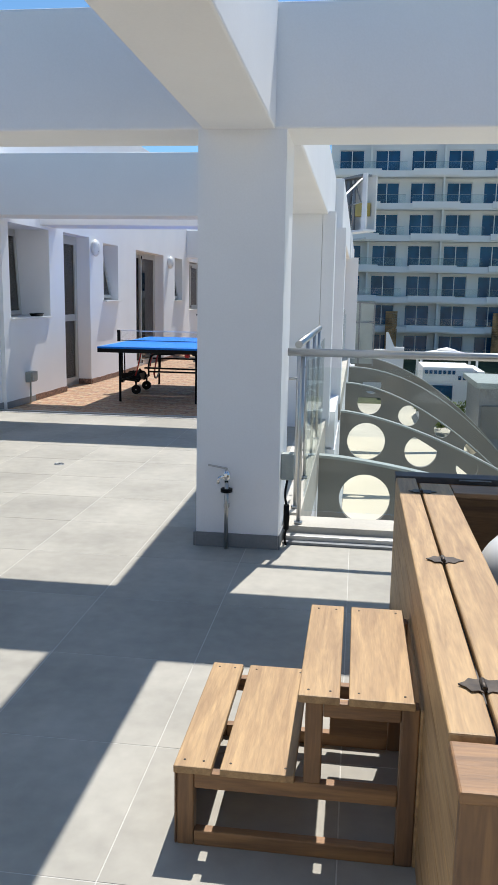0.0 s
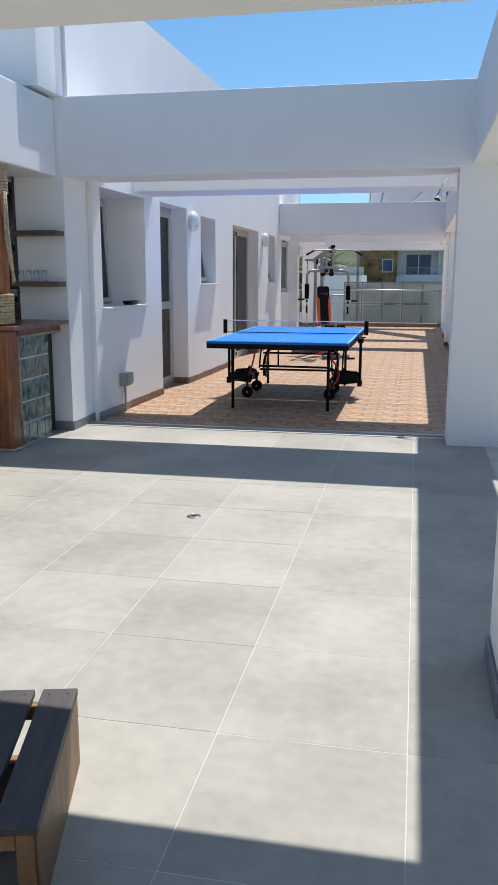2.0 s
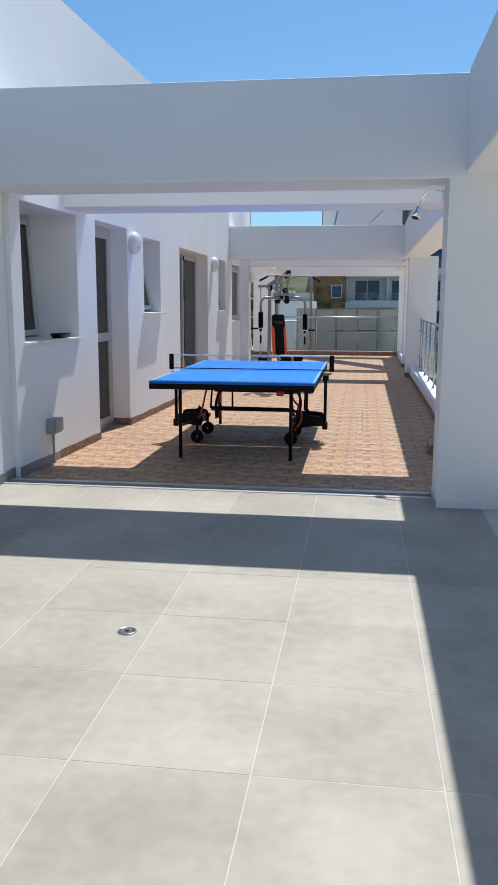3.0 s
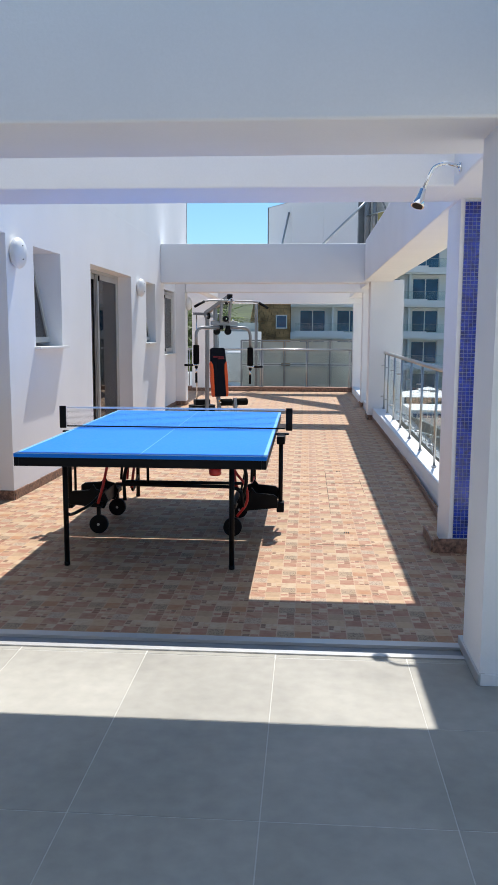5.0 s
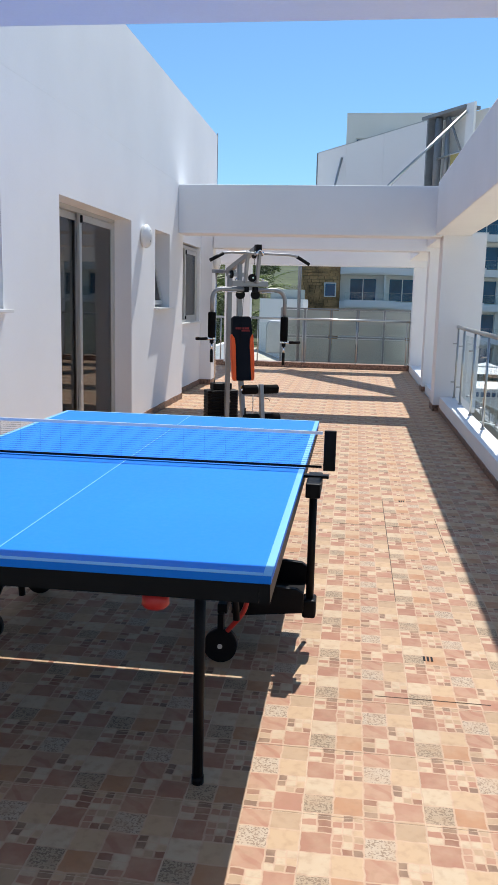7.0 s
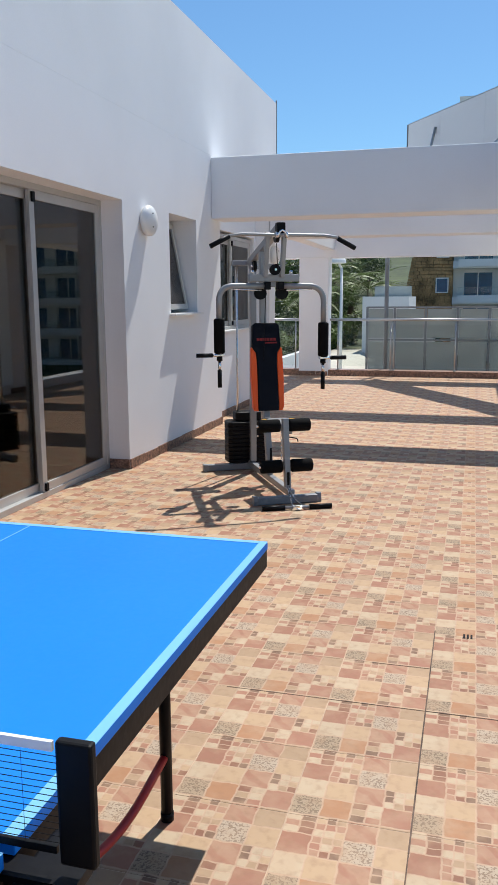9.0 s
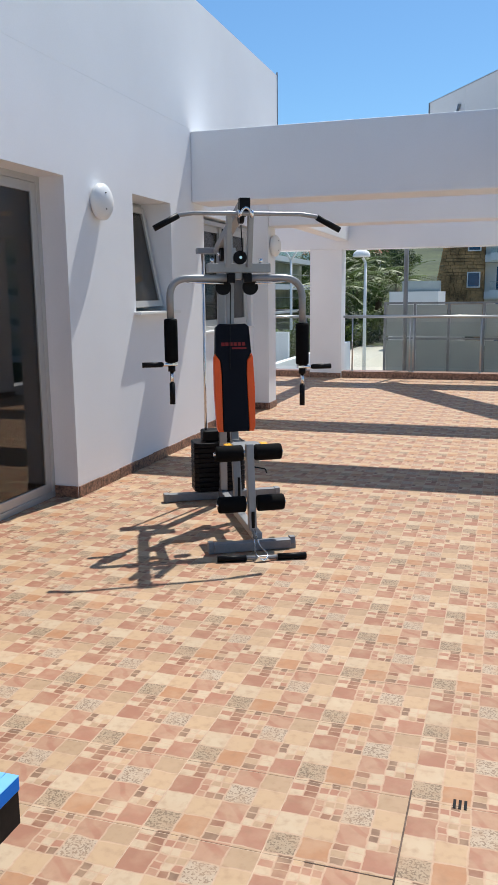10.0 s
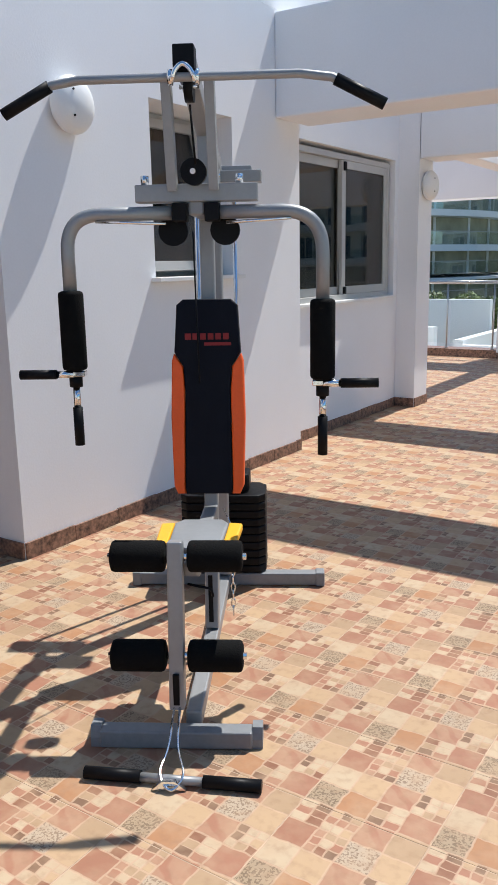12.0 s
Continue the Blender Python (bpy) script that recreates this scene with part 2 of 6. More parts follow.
def patio_tile(name):
    """Printed ceramic: each tile shows the same sixteen fields, some plain, some split in small stones, some speckled."""
    m = bpy.data.materials.new(name)
    m.use_nodes = True
    n, l = m.node_tree.nodes, m.node_tree.links
    b = n["Principled BSDF"]
    geo = n.new("ShaderNodeNewGeometry")
    P = 0.348

    def vmath(op, a, v=None):
        q = n.new("ShaderNodeVectorMath")
        q.operation = op
        l.new(a, q.inputs[0])
        if isinstance(v, tuple):
            q.inputs[1].default_value = v
        elif v is not None:
            l.new(v, q.inputs[1])
        return q.outputs[0]

    def fmath(op, a, c=None, d=None):
        q = n.new("ShaderNodeMath")
        q.operation = op
        for i, x in enumerate((a, c, d)):
            if x is None:
                continue
            if isinstance(x, (int, float)):
                q.inputs[i].default_value = x
            else:
                l.new(x, q.inputs[i])
        return q.outputs[0]

    def mixc(fac, a, c):
        q = n.new("ShaderNodeMix")
        q.data_type = "RGBA"
        q.clamp_factor = True
        if isinstance(fac, float):
            q.inputs[0].default_value = fac
        else:
            l.new(fac, q.inputs[0])
        for i, x in ((6, a), (7, c)):
            if isinstance(x, tuple):
                q.inputs[i].default_value = (*x, 1)
            else:
                l.new(x, q.inputs[i])
        return q.outputs[2]

    def noise_at(scale, detail=2.0):
        q = n.new("ShaderNodeTexNoise")
        q.inputs["Scale"].default_value = scale
        q.inputs["Detail"].default_value = detail
        l.new(geo.outputs["Position"], q.inputs["Vector"])
        return q

    # the print is a little wavy, as hand-cut stones are
    wob = noise_at(22)
    off = vmath("MULTIPLY", vmath("SUBTRACT", wob.outputs["Color"], (0.5, 0.5, 0.5)), (0.014, 0.014, 0))
    base = vmath("ADD", vmath("SUBTRACT", geo.outputs["Position"], (-0.957 - 400 * P, 13.992 - 400 * P, 0)), off)

    def cells(nx, ny, seed):
        sc = vmath("MULTIPLY", base, (nx / P, ny / P, 0))
        md = vmath("MODULO", vmath("FLOOR", sc), (nx, ny, 1))
        w = n.new("ShaderNodeTexWhiteNoise")
        w.noise_dimensions = "3D"
        l.new(vmath("ADD", md, (seed, seed * 1.7, seed * 0.3)), w.inputs["Vector"])
        sep = n.new("ShaderNodeSeparateXYZ")
        l.new(vmath("FRACTION", sc), sep.inputs[0])
        ex = fmath("ABSOLUTE", fmath("SUBTRACT", sep.outputs[0], 0.5))
        ey = fmath("ABSOLUTE", fmath("SUBTRACT", sep.outputs[1], 0.5))
        return w.outputs["Value"], ex, ey, md

    def ramp(val, cols):
        r = n.new("ShaderNodeValToRGB")
        r.color_ramp.interpolation = "CONSTANT"
        e = r.color_ramp.elements
        while len(e) < len(cols):
            e.new(0.5)
        for i, c in enumerate(cols):
            e[i].position, e[i].color = i / len(cols), (*c, 1)
        l.new(val, r.inputs["Fac"])
        return r.outputs[0]

    def over(a, limit, width):
        """A soft step: 0 below the limit, 1 above it."""
        return fmath("MULTIPLY", fmath("SUBTRACT", a, limit), 1.0 / width)

    v1, ex1, ey1, md4 = cells(4, 4, 3.0)
    sp = n.new("ShaderNodeSeparateXYZ")
    l.new(md4, sp.inputs[0])
    idx = fmath("MULTIPLY_ADD", fmath("MULTIPLY_ADD", sp.outputs[1], 4.0, sp.outputs[0]), 1 / 16, 1 / 32)
    pale, cream, tan = (0.66, 0.55, 0.40), (0.63, 0.46, 0.29), (0.50, 0.36, 0.23)
    orange, rose, rose2, grey = (0.50, 0.25, 0.125), (0.44, 0.20, 0.135), (0.40, 0.175, 0.115), (0.40, 0.31, 0.215)
    pink, rust, brown = (0.50, 0.28, 0.19), (0.28, 0.11, 0.065), (0.20, 0.11, 0.07)
    # rows towards +y; columns towards +x
    big = ramp(idx, [grey, orange, pink, rose, pale, cream, pink, tan, rose2, tan, pale, cream, grey, pink, pink, tan])
    K = {"p": 0.0, "d": 0.15, "w": 0.3, "s": 0.45, "b": 0.6, "m": 0.9}
    kind = ramp(idx, [(K[k],) * 3 for k in "dpbpppsmpmwpbmsp"])
    v2, ex2, ey2, _ = cells(12, 12, 7.0)
    v3, ex3, ey3, _ = cells(8, 12, 5.0)
    small = ramp(v2, [pink, tan, brown, pale, rust, cream, brown, rose, pale, rust, tan])
    brick = ramp(v3, [rust, pink, pale, rose, brown, tan])
    vor = n.new("ShaderNodeTexVoronoi")
    vor.inputs["Scale"].default_value = 70
    l.new(geo.outputs["Position"], vor.inputs["Vector"])
    streak = n.new("ShaderNodeTexWave")
    streak.inputs["Scale"].default_value = 7.0
    streak.inputs["Distortion"].default_value = 5.0
    streak.inputs["Detail"].default_value = 2.0
    streak.bands_direction = "DIAGONAL"
    l.new(geo.outputs["Position"], streak.inputs["Vector"])
    fleck = noise_at(150, 2.0)
    dots = over(fmath("MULTIPLY_ADD", fleck.outputs["Fac"], 1.0, fmath("MULTIPLY", vor.outputs["Distance"], -0.25)), 0.37, 0.06)
    c = big
    is_d = fmath("COMPARE", kind, K["d"], 0.05)
    is_w = fmath("COMPARE", kind, K["w"], 0.05)
    is_s = fmath("COMPARE", kind, K["s"], 0.05)
    is_b = fmath("COMPARE", kind, K["b"], 0.05)
    is_m = fmath("COMPARE", kind, K["m"], 0.05)
    c = mixc(is_d, c, mixc(dots, (0.44, 0.355, 0.25), (0.20, 0.15, 0.105)))
    c = mixc(is_w, c, mixc(fmath("MULTIPLY", dots, 0.8), (0.58, 0.50, 0.40), (0.29, 0.22, 0.165)))
    c = mixc(is_s, c, mixc(over(streak.outputs["Fac"], 0.6, 0.3), pink, rose))
    c = mixc(is_b, c, brick)
    c = mixc(is_m, c, small)
    gap2 = fmath("MULTIPLY", is_m, over(fmath("MAXIMUM", ex2, ey2), 0.38, 0.06))
    gap3 = fmath("MULTIPLY", is_b, over(fmath("MAXIMUM", ex3, ey3), 0.40, 0.06))
    gap1 = over(fmath("MAXIMUM", ex1, ey1), 0.455, 0.025)
    q = n.new("ShaderNodeMath")
    q.operation = "MAXIMUM"
    q.use_clamp = True
    l.new(fmath("MAXIMUM", gap2, gap3), q.inputs[0])
    l.new(gap1, q.inputs[1])
    edge = q.outputs[0]
    c = mixc(fmath("MULTIPLY", edge, 0.80), c, (0.68, 0.49, 0.36))
    # each field fades unevenly, blots, and dust over several tiles
    wash = noise_at(13, 3.0)
    c = mixc(fmath("MULTIPLY_ADD", wash.outputs["Fac"], 1.7, -0.72), c, (0.60, 0.43, 0.29))
    blot = noise_at(34, 4.0)
    c = mixc(fmath("MULTIPLY_ADD", blot.outputs["Fac"], 1.6, -0.80), c, (0.33, 0.20, 0.13))
    c = mixc(0.10, c, (0.50, 0.35, 0.24))
    dust = noise_at(1.1, 5.0)
    c = mixc(fmath("MULTIPLY", dust.outputs["Fac"], 0.16), c, (0.54, 0.40, 0.285))
    fired = n.new("ShaderNodeMix")
    fired.data_type = "RGBA"
    fired.blend_type = "MULTIPLY"
    fired.inputs[0].default_value = 1.0
    fired.inputs[7].default_value = (0.85, 0.785, 0.715, 1)
    l.new(c, fired.inputs[6])
    c = fired.outputs[2]
    oi = n.new("ShaderNodeObjectInfo")
    hs = n.new("ShaderNodeHueSaturation")
    l.new(fmath("MULTIPLY_ADD", oi.outputs["Random"], 0.08, 0.79), hs.inputs["Value"])
    l.new(c, hs.inputs["Color"])
    l.new(hs.outputs[0], b.inputs["Base Color"])
    l.new(fmath("MULTIPLY_ADD", blot.outputs["Fac"], 0.3, 0.45), b.inputs["Roughness"])
    b.inputs["Specular IOR Level"].default_value = 0.25
    bp = n.new("ShaderNodeBump")
    bp.inputs["Strength"].default_value = 0.2
    bp.inputs["Distance"].default_value = 0.002
    l.new(fmath("SUBTRACT", blot.outputs["Fac"], edge), bp.inputs["Height"])
    l.new(bp.outputs[0], b.inputs["Normal"])
    return m


def stone_tile(name):
    """Grey cement-look porcelain: cloudy patches, each tile a little different."""
    m = material(name, (0.405, 0.38, 0.327), 0.6, vary=0.17, scale=1.5, bump=0.04, fine=14)
    n, l = m.node_tree.nodes, m.node_tree.links
    b = n["Principled BSDF"]
    src = b.inputs["Base Color"].links[0].from_socket
    b.inputs["Specular IOR Level"].default_value = 0.25
    oi = n.new("ShaderNodeObjectInfo")
    ma = n.new("ShaderNodeMath")
    ma.operation = "MULTIPLY_ADD"
    ma.inputs[1].default_value, ma.inputs[2].default_value = 0.12, 0.94
    l.new(oi.outputs["Random"], ma.inputs[0])
    hs = n.new("ShaderNodeHueSaturation")
    l.new(ma.outputs[0], hs.inputs["Value"])
    l.new(src, hs.inputs["Color"])
    l.new(hs.outputs[0], b.inputs["Base Color"])
    return m


M_PATIO = patio_tile("printed_patio_tile")
M_GREYTILE = stone_tile("grey_stone_tile")
M_PATIOEDGE = material("terracotta_plinth_tile", (0.28, 0.155, 0.105), 0.5, vary=0.5, scale=30, bump=0.1)
M_BLUETILE = material("blue_mosaic_glass", (0.015, 0.05, 0.42), 0.15, vary=0.5, scale=30, bump=0.02)
M_GROUTLIGHT = material("light_grout", (0.60, 0.62, 0.66), 0.9, vary=0.05)
M_ROPE = material("hemp_rope", (0.50, 0.40, 0.26), 0.9, vary=0.3, scale=40, bump=0.5, fine=200)
M_BLOCKGLASS = material("glass_block_face", (0.20, 0.28, 0.26), 0.08, vary=0.6, scale=14, bump=0.6, fine=22)
M_CREAMSEAT = material("cream_cushion", (0.62, 0.56, 0.44), 0.7, vary=0.1)
M_SCREEN = material("tv_screen_black", (0.020, 0.030, 0.055), 0.12, vary=0.1, bump=0)
M_FIN = material("grey_painted_fin", (0.19, 0.185, 0.165), 0.6, vary=0.15, scale=1.0)
M_PANEL = material("frosted_grey_panel", (0.34, 0.375, 0.355), 0.5, vary=0.12, scale=1.5)
M_HOTELWALL = material("hotel_cream_render", (0.74, 0.735, 0.70), 0.85, vary=0.05, scale=0.3)
M_HOTELBAND = material("hotel_white_band", (0.80, 0.80, 0.79), 0.85, vary=0.04, scale=0.3)
M_HOTELGLASS = material("hotel_blue_glass", (0.004, 0.080, 0.19), 0.2, vary=0.4, scale=0.6, bump=0)
M_STONE = material("brown_stone_cladding", (0.46, 0.27, 0.12), 0.9, vary=0.5, scale=1.2, fine=8, bump=0.5)
M_SANDJOINT = material("sand_grout", (0.50, 0.36, 0.25), 0.9, vary=0.2, scale=8)
M_DIRTJOINT = material("dirty_open_joint", (0.13, 0.085, 0.06), 0.9, vary=0.5, scale=12)
M_DARKGLASS = material("dark_green_glass", (0.018, 0.03, 0.026), 0.09, vary=0.3, scale=1.5, bump=0)
M_LEDGE = material("cream_slab_paint", (0.58, 0.52, 0.40), 0.85, vary=0.08, scale=0.6)
M_GROUND = material("pale_paving", (0.55, 0.51, 0.42), 0.9, vary=0.2, scale=0.2, fine=5)
M_HILL = material("dry_scrub_hill", (0.07, 0.09, 0.03), 0.95, vary=0.6, scale=0.08, fine=1.5, bump=0.6)
M_LEAF = material("tree_leaf_green", (0.17, 0.23, 0.045), 0.55, vary=0.6, scale=0.5, fine=3, bump=0)
M_LEAFDARK = material("dark_pine_leaf", (0.06, 0.10, 0.03), 0.6, vary=0.5, scale=0.5, fine=3, bump=0)
M_TRUNK = material("tree_trunk", (0.16, 0.11, 0.07), 0.9, vary=0.4, scale=8)
M_ROOF = material("red_roof_tile", (0.45, 0.17, 0.08), 0.8, vary=0.3, scale=2)
M_ROOMFAR = material("olive_glazed_front", (0.42, 0.40, 0.28), 0.5, vary=0.3, scale=1.0, bump=0)
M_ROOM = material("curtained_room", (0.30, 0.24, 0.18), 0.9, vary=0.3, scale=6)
M_BOTTLE = material("brown_bottle_glass", (0.10, 0.05, 0.02), 0.08, vary=0.3)
M_LABEL = material("paper_label", (0.7, 0.66, 0.6), 0.7, vary=0.1)
M_DARKRED = material("maroon_print", (0.25, 0.01, 0.01), 0.6, vary=0.1)
M_IRON = material("dark_wrought_iron", (0.09, 0.07, 0.055), 0.5, 0.6, vary=0.4, scale=20)
M_YELLOWBOX = material("dull_yellow_metal", (0.42, 0.34, 0.10), 0.6)
M_CAR = material("silver_car_paint", (0.5, 0.5, 0.5), 0.3, 0.4)


# ---- the shell of the terrace ----
WX = -3.69          # face of the house wall along the tiled terrace
ZB, ZT = 2.35, 3.0  # underside and top of the beams
WIN_1 = (10.06, 11.31, 1.11, 2.31)
DOOR_1 = (11.84, 12.90, 0.0, 2.32)
WIN_2 = (13.55, 14.32, 1.32, 2.275)
DOOR_2 = (15.42, 17.63, 0.0, 2.27)
WIN_3 = (18.71, 19.50, 1.30, 2.27)
WIN_4 = (20.46, 22.36, 1.05, 2.28)
structure("wall_house", wall_grid("x", -4.60, WX, 9.86, 20.34, -0.3, ZT, [WIN_1, (*DOOR_1[:2], -0.2, DOOR_1[3]), WIN_2, (*DOOR_2[:2], -0.2, DOOR_2[3]), WIN_3]), M_WALL, "white rendered house wall with deep window openings")
structure("wall_house_set_back", wall_grid("x", -4.60, -3.83, 20.342, 22.438, -0.3, ZT, [WIN_4]), M_WALL)
structure("wall_pilaster", box(-4.60, -3.63, 22.44, 22.77, -0.3, ZT), M_WALL)
structure("wall_house_end", box(-9.0, -4.61, 22.44, 22.77, -0.3, ZT), M_WALL)
structure("wall_bar_side", box(-4.37, -3.89, 9.33, 9.855, -0.3, ZT), M_WALL)
for y0, y1 in ((9.42, 14.32), (14.32, 15.42), (15.42, 23.1)):
    structure("wall_upper_floor", box(-9.0, WX - 0.001, y0, y1, ZT + 0.002, 4.20), M_WALL, "white upper storey wall against the sky")
structure("wall_upper_step", box(-4.30, -3.89, 8.9, 9.41, ZT + 0.002, 3.95), M_WALL)
structure("wall_upper_back", box(-9.0, -4.40, 8.6, 9.40, ZT + 0.002, 3.6), M_WALL)
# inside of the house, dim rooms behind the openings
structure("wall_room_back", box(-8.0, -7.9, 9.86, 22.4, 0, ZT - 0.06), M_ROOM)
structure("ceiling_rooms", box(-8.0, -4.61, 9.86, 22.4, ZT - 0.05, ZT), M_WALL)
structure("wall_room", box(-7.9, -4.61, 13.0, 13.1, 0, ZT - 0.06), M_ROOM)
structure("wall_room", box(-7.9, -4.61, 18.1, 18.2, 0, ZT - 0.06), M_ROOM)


def beam(name, x0, x1, y0, y1, z0=ZB, z1=ZT):
    return structure(name, box(x0, x1, y0, y1, z0, z1, 0.012), M_WALL, "white rendered concrete pergola beam")


beam("beam_cross", -8.0, 3.4, 4.77, 5.26, ZB, 2.985)
beam("beam_cross", -3.94, -0.30, 9.34, 9.72, 2.32)
beam("beam_cross", -3.88, -0.32, 9.735, 10.16, ZB + 0.004, ZT - 0.02)
beam("beam_cross", WX - 0.2, -0.30, 11.02, 11.60, ZB, 2.64)
beam("beam_cross", WX, -0.12, 20.02, 20.47, 2.33, 2.98)
beam("beam_cross", -3.62, -0.05, 22.42, 22.80, 2.285, 2.95)
beam("beam_cross", -6.4, 0.3, 26.6, 27.0, 2.21, 2.95)
beam("beam_cross", -8.0, 3.4, -1.6, -1.1)
beam("beam_cross", 3.41, 3.9, -1.6, 5.26)
beam("beam_along", -0.37, 0.027, -1.098, 4.768)
beam("beam_along", -0.32, 0.14, 5.262, 11.61, ZB + 0.002, ZT + 0.03)
beam("beam_along", -0.21, 0.25, 11.612, 20.018, ZB + 0.002, ZT + 0.03)
beam("beam_along", -0.12, 0.28, 20.0, 26.998, ZB, 2.955)
beam("beam_along", -3.62, -3.40, 22.81, 26.59, 2.35, 2.90)
beam("beam_bar", -4.35, -3.95, -1.098, 4.765, 2.32, 2.97)
beam("beam_bar", -4.35, -3.95, 5.265, 9.325, 2.32, 2.97)
for x0, x1, y0, y1, top in ((-0.396, 0.09, 4.776, 5.25, ZB), (-0.42, 0.08, 9.344, 9.715, ZB), (0.084, 0.22, 9.36, 9.70, ZB), (-0.19, 0.30, 11.47, 11.95, ZB),
                            (-0.10, 0.46, 20.025, 20.465, ZB), (-0.05, 0.40, 22.55, 22.95, ZB), (0.0, 0.40, 26.62, 27.0, 2.208),
                            (-4.08, -3.52, 26.62, 26.98, 2.208), (-4.35, -3.95, -1.5, -1.1, 2.318), (-0.40, 0.06, -1.59, -1.11, ZB)):
    structure("column", box(x0, x1, y0, y1, 0, top + 0.03), M_WALL, "white rendered square terrace column")
structure("wall_behind", box(-9.0, 4.0, -3.2, -3.0, -0.3, 3.0), M_WALL)
structure("ceiling_behind", box(-9.0, 4.0, -2.99, -1.61, 2.4, 2.6), M_WALL)
structure("wall_bar_end", box(-9.2, -9.0, -3.0, 27.0, -0.3, 3.0), M_WALL)
structure("kerb", box(-0.02, 0.17, 11.96, 20.02, -0.3, 0.20), M_WALL, "white kerb under the glass railing")
structure("kerb", box(0.0, 0.30, 20.48, 22.54, -0.3, 0.13), M_WALL)
structure("kerb", box(0.0, 0.30, 22.96, 26.6, -0.3, 0.13), M_WALL)
structure("kerb", box(0.0, 0.28, 9.74, 11.46, -0.3, 0.13), M_WALL)
structure("kerb", box(-3.51, -0.01, 26.64, 26.95, -0.3, 0.11), M_PATIOEDGE, "brown tiled kerb under the end railing")
structure("kerb", box(-9.0, -4.09, 26.64, 26.95, -0.3, 0.11), M_PATIOEDGE)
structure("kerb", box(0.10, 3.4, 5.00, 5.24, -0.3, 0.085), M_KERB)
structure("threshold", box(0.11, 3.39, 4.93, 4.995, 0.0012, 0.045, 0.004), M_ALU, "grey aluminium track before the kerb")
structure("threshold", box(0.11, 3.39, 4.885, 4.926, 0.0012, 0.018, 0.003), M_PLINTH)
structure("kerb", box(0.10, 0.19, 5.25, 9.33, -0.3, 0.10), M_KERB)
structure("wall_under_terrace", box(-9.0, 0.295, 26.96, 27.1, -9.0, -0.31), M_WALL)
structure("wall_under_terrace", box(0.14, 0.185, 5.3, 9.7, -9.0, -0.32), M_WALL)
structure("ledge", box(0.171, 0.30, 11.96, 20.02, -0.3, 0.02), M_KERB)
structure("wall_under_terrace", box(0.20, 0.29, 9.71, 26.9, -9.0, -0.32), M_WALL)

# ground: one sheet, a plain at pool level that rises into scrubby hills
def ground_height(x, y):
    low = -6.0
    hill = max(0.0, min(1.0, (y - 28) / 14)) * max(0.0, min(1.0, (-1.5 - x) / 4.0))
    h = low + hill * 4.6
    far = max(0.0, (y - 62) / 170)
    h += min(1.0, far) * 16 + noise.noise(Vector((x * 0.02, y * 0.02, 0))) * 5 * min(1.0, far * 2)
    if y > 240:
        h += (y - 240) * 0.012
    return h


gb = bmesh.new()
gxs = [-400, -250, -160, -110, -80, -60, -45, -36, -28, -22, -18, -14, -11, -8.5, -6.5, -5, -3.5, -2, 0, 10, 40, 90, 160, 300, 500]
gys = [-200, -60, -10, 15, 27, 29, 32, 35, 38, 41, 44, 50, 58, 66, 75, 86, 100, 118, 140, 165, 200, 240, 300, 420, 700, 1200]
rows_v = [[gb.verts.new((x, y, ground_height(x, y))) for x in gxs] for y in gys]
for j in range(len(gys) - 1):
    for i in range(len(gxs) - 1):
        f = gb.faces.new((rows_v[j][i], rows_v[j][i + 1], rows_v[j + 1][i + 1], rows_v[j + 1][i]))
        f.material_index = 1 if (gys[j] >= 58 or (gxs[i] < -9 and gys[j] > 30)) else 0
g_ob = structure("ground", gb, M_GROUND, "pale paving and dry scrub ground")
g_ob.data.materials.append(M_HILL)

# slabs under the two floors
structure("floor_slab", box(-9.0, 0.40, -3.0, 4.99, -0.30, -0.0007), M_JOINT)
structure("floor_slab", box(-9.0, 0.13, 4.992, 9.60, -0.30, -0.0007), M_JOINT)
structure("floor_slab", box(0.402, 3.4, -3.0, 4.99, -0.30, -0.0007), M_JOINT)
structure("floor_slab_patio", box(-9.0, -0.021, 9.782, 26.63, -0.30, -0.0006), M_SANDJOINT)

structure("wall_edge_trim", box(-3.70, -3.685, 23.101, 23.12, 3.0, 4.24), M_PLINTH)
structure("threshold", box(-4.0, -0.43, 9.602, 9.64, -0.30, 0.006), M_ALU, "grey aluminium sliding door track")
structure("threshold", box(-4.0, -0.43, 9.642, 9.72, -0.30, -0.002), M_PLINTH)
structure("threshold", box(-4.0, -0.43, 9.722, 9.78, -0.30, 0.012), M_ALU)
structure("plinth", box(-0.43, -0.395, 9.33, 9.79, 0, 0.05, 0.004), M_ALU)


def plinth_run(axis, w, u0, u1, side, mat, piece=0.33, h=0.085):
    """Skirting tiles in short pieces along a wall."""
    u = u0
    k = 0
    while u < u1 - 0.02:
        e = min(u + piece, u1)
        a, b = (w, w + 0.012 * side) if side > 0 else (w + 0.012 * side, w)
        bm = box(a, b, u + 0.0015, e - 0.0015, 0, h - 0.004 * (k % 2), 0.002) if axis == "x" else box(u + 0.0015, e - 0.0015, a, b, 0, h - 0.004 * (k % 2), 0.002)
        structure("baseboard", bm, mat, "tile skirting along the wall" if k == 0 else "")
        u, k = e, k + 1


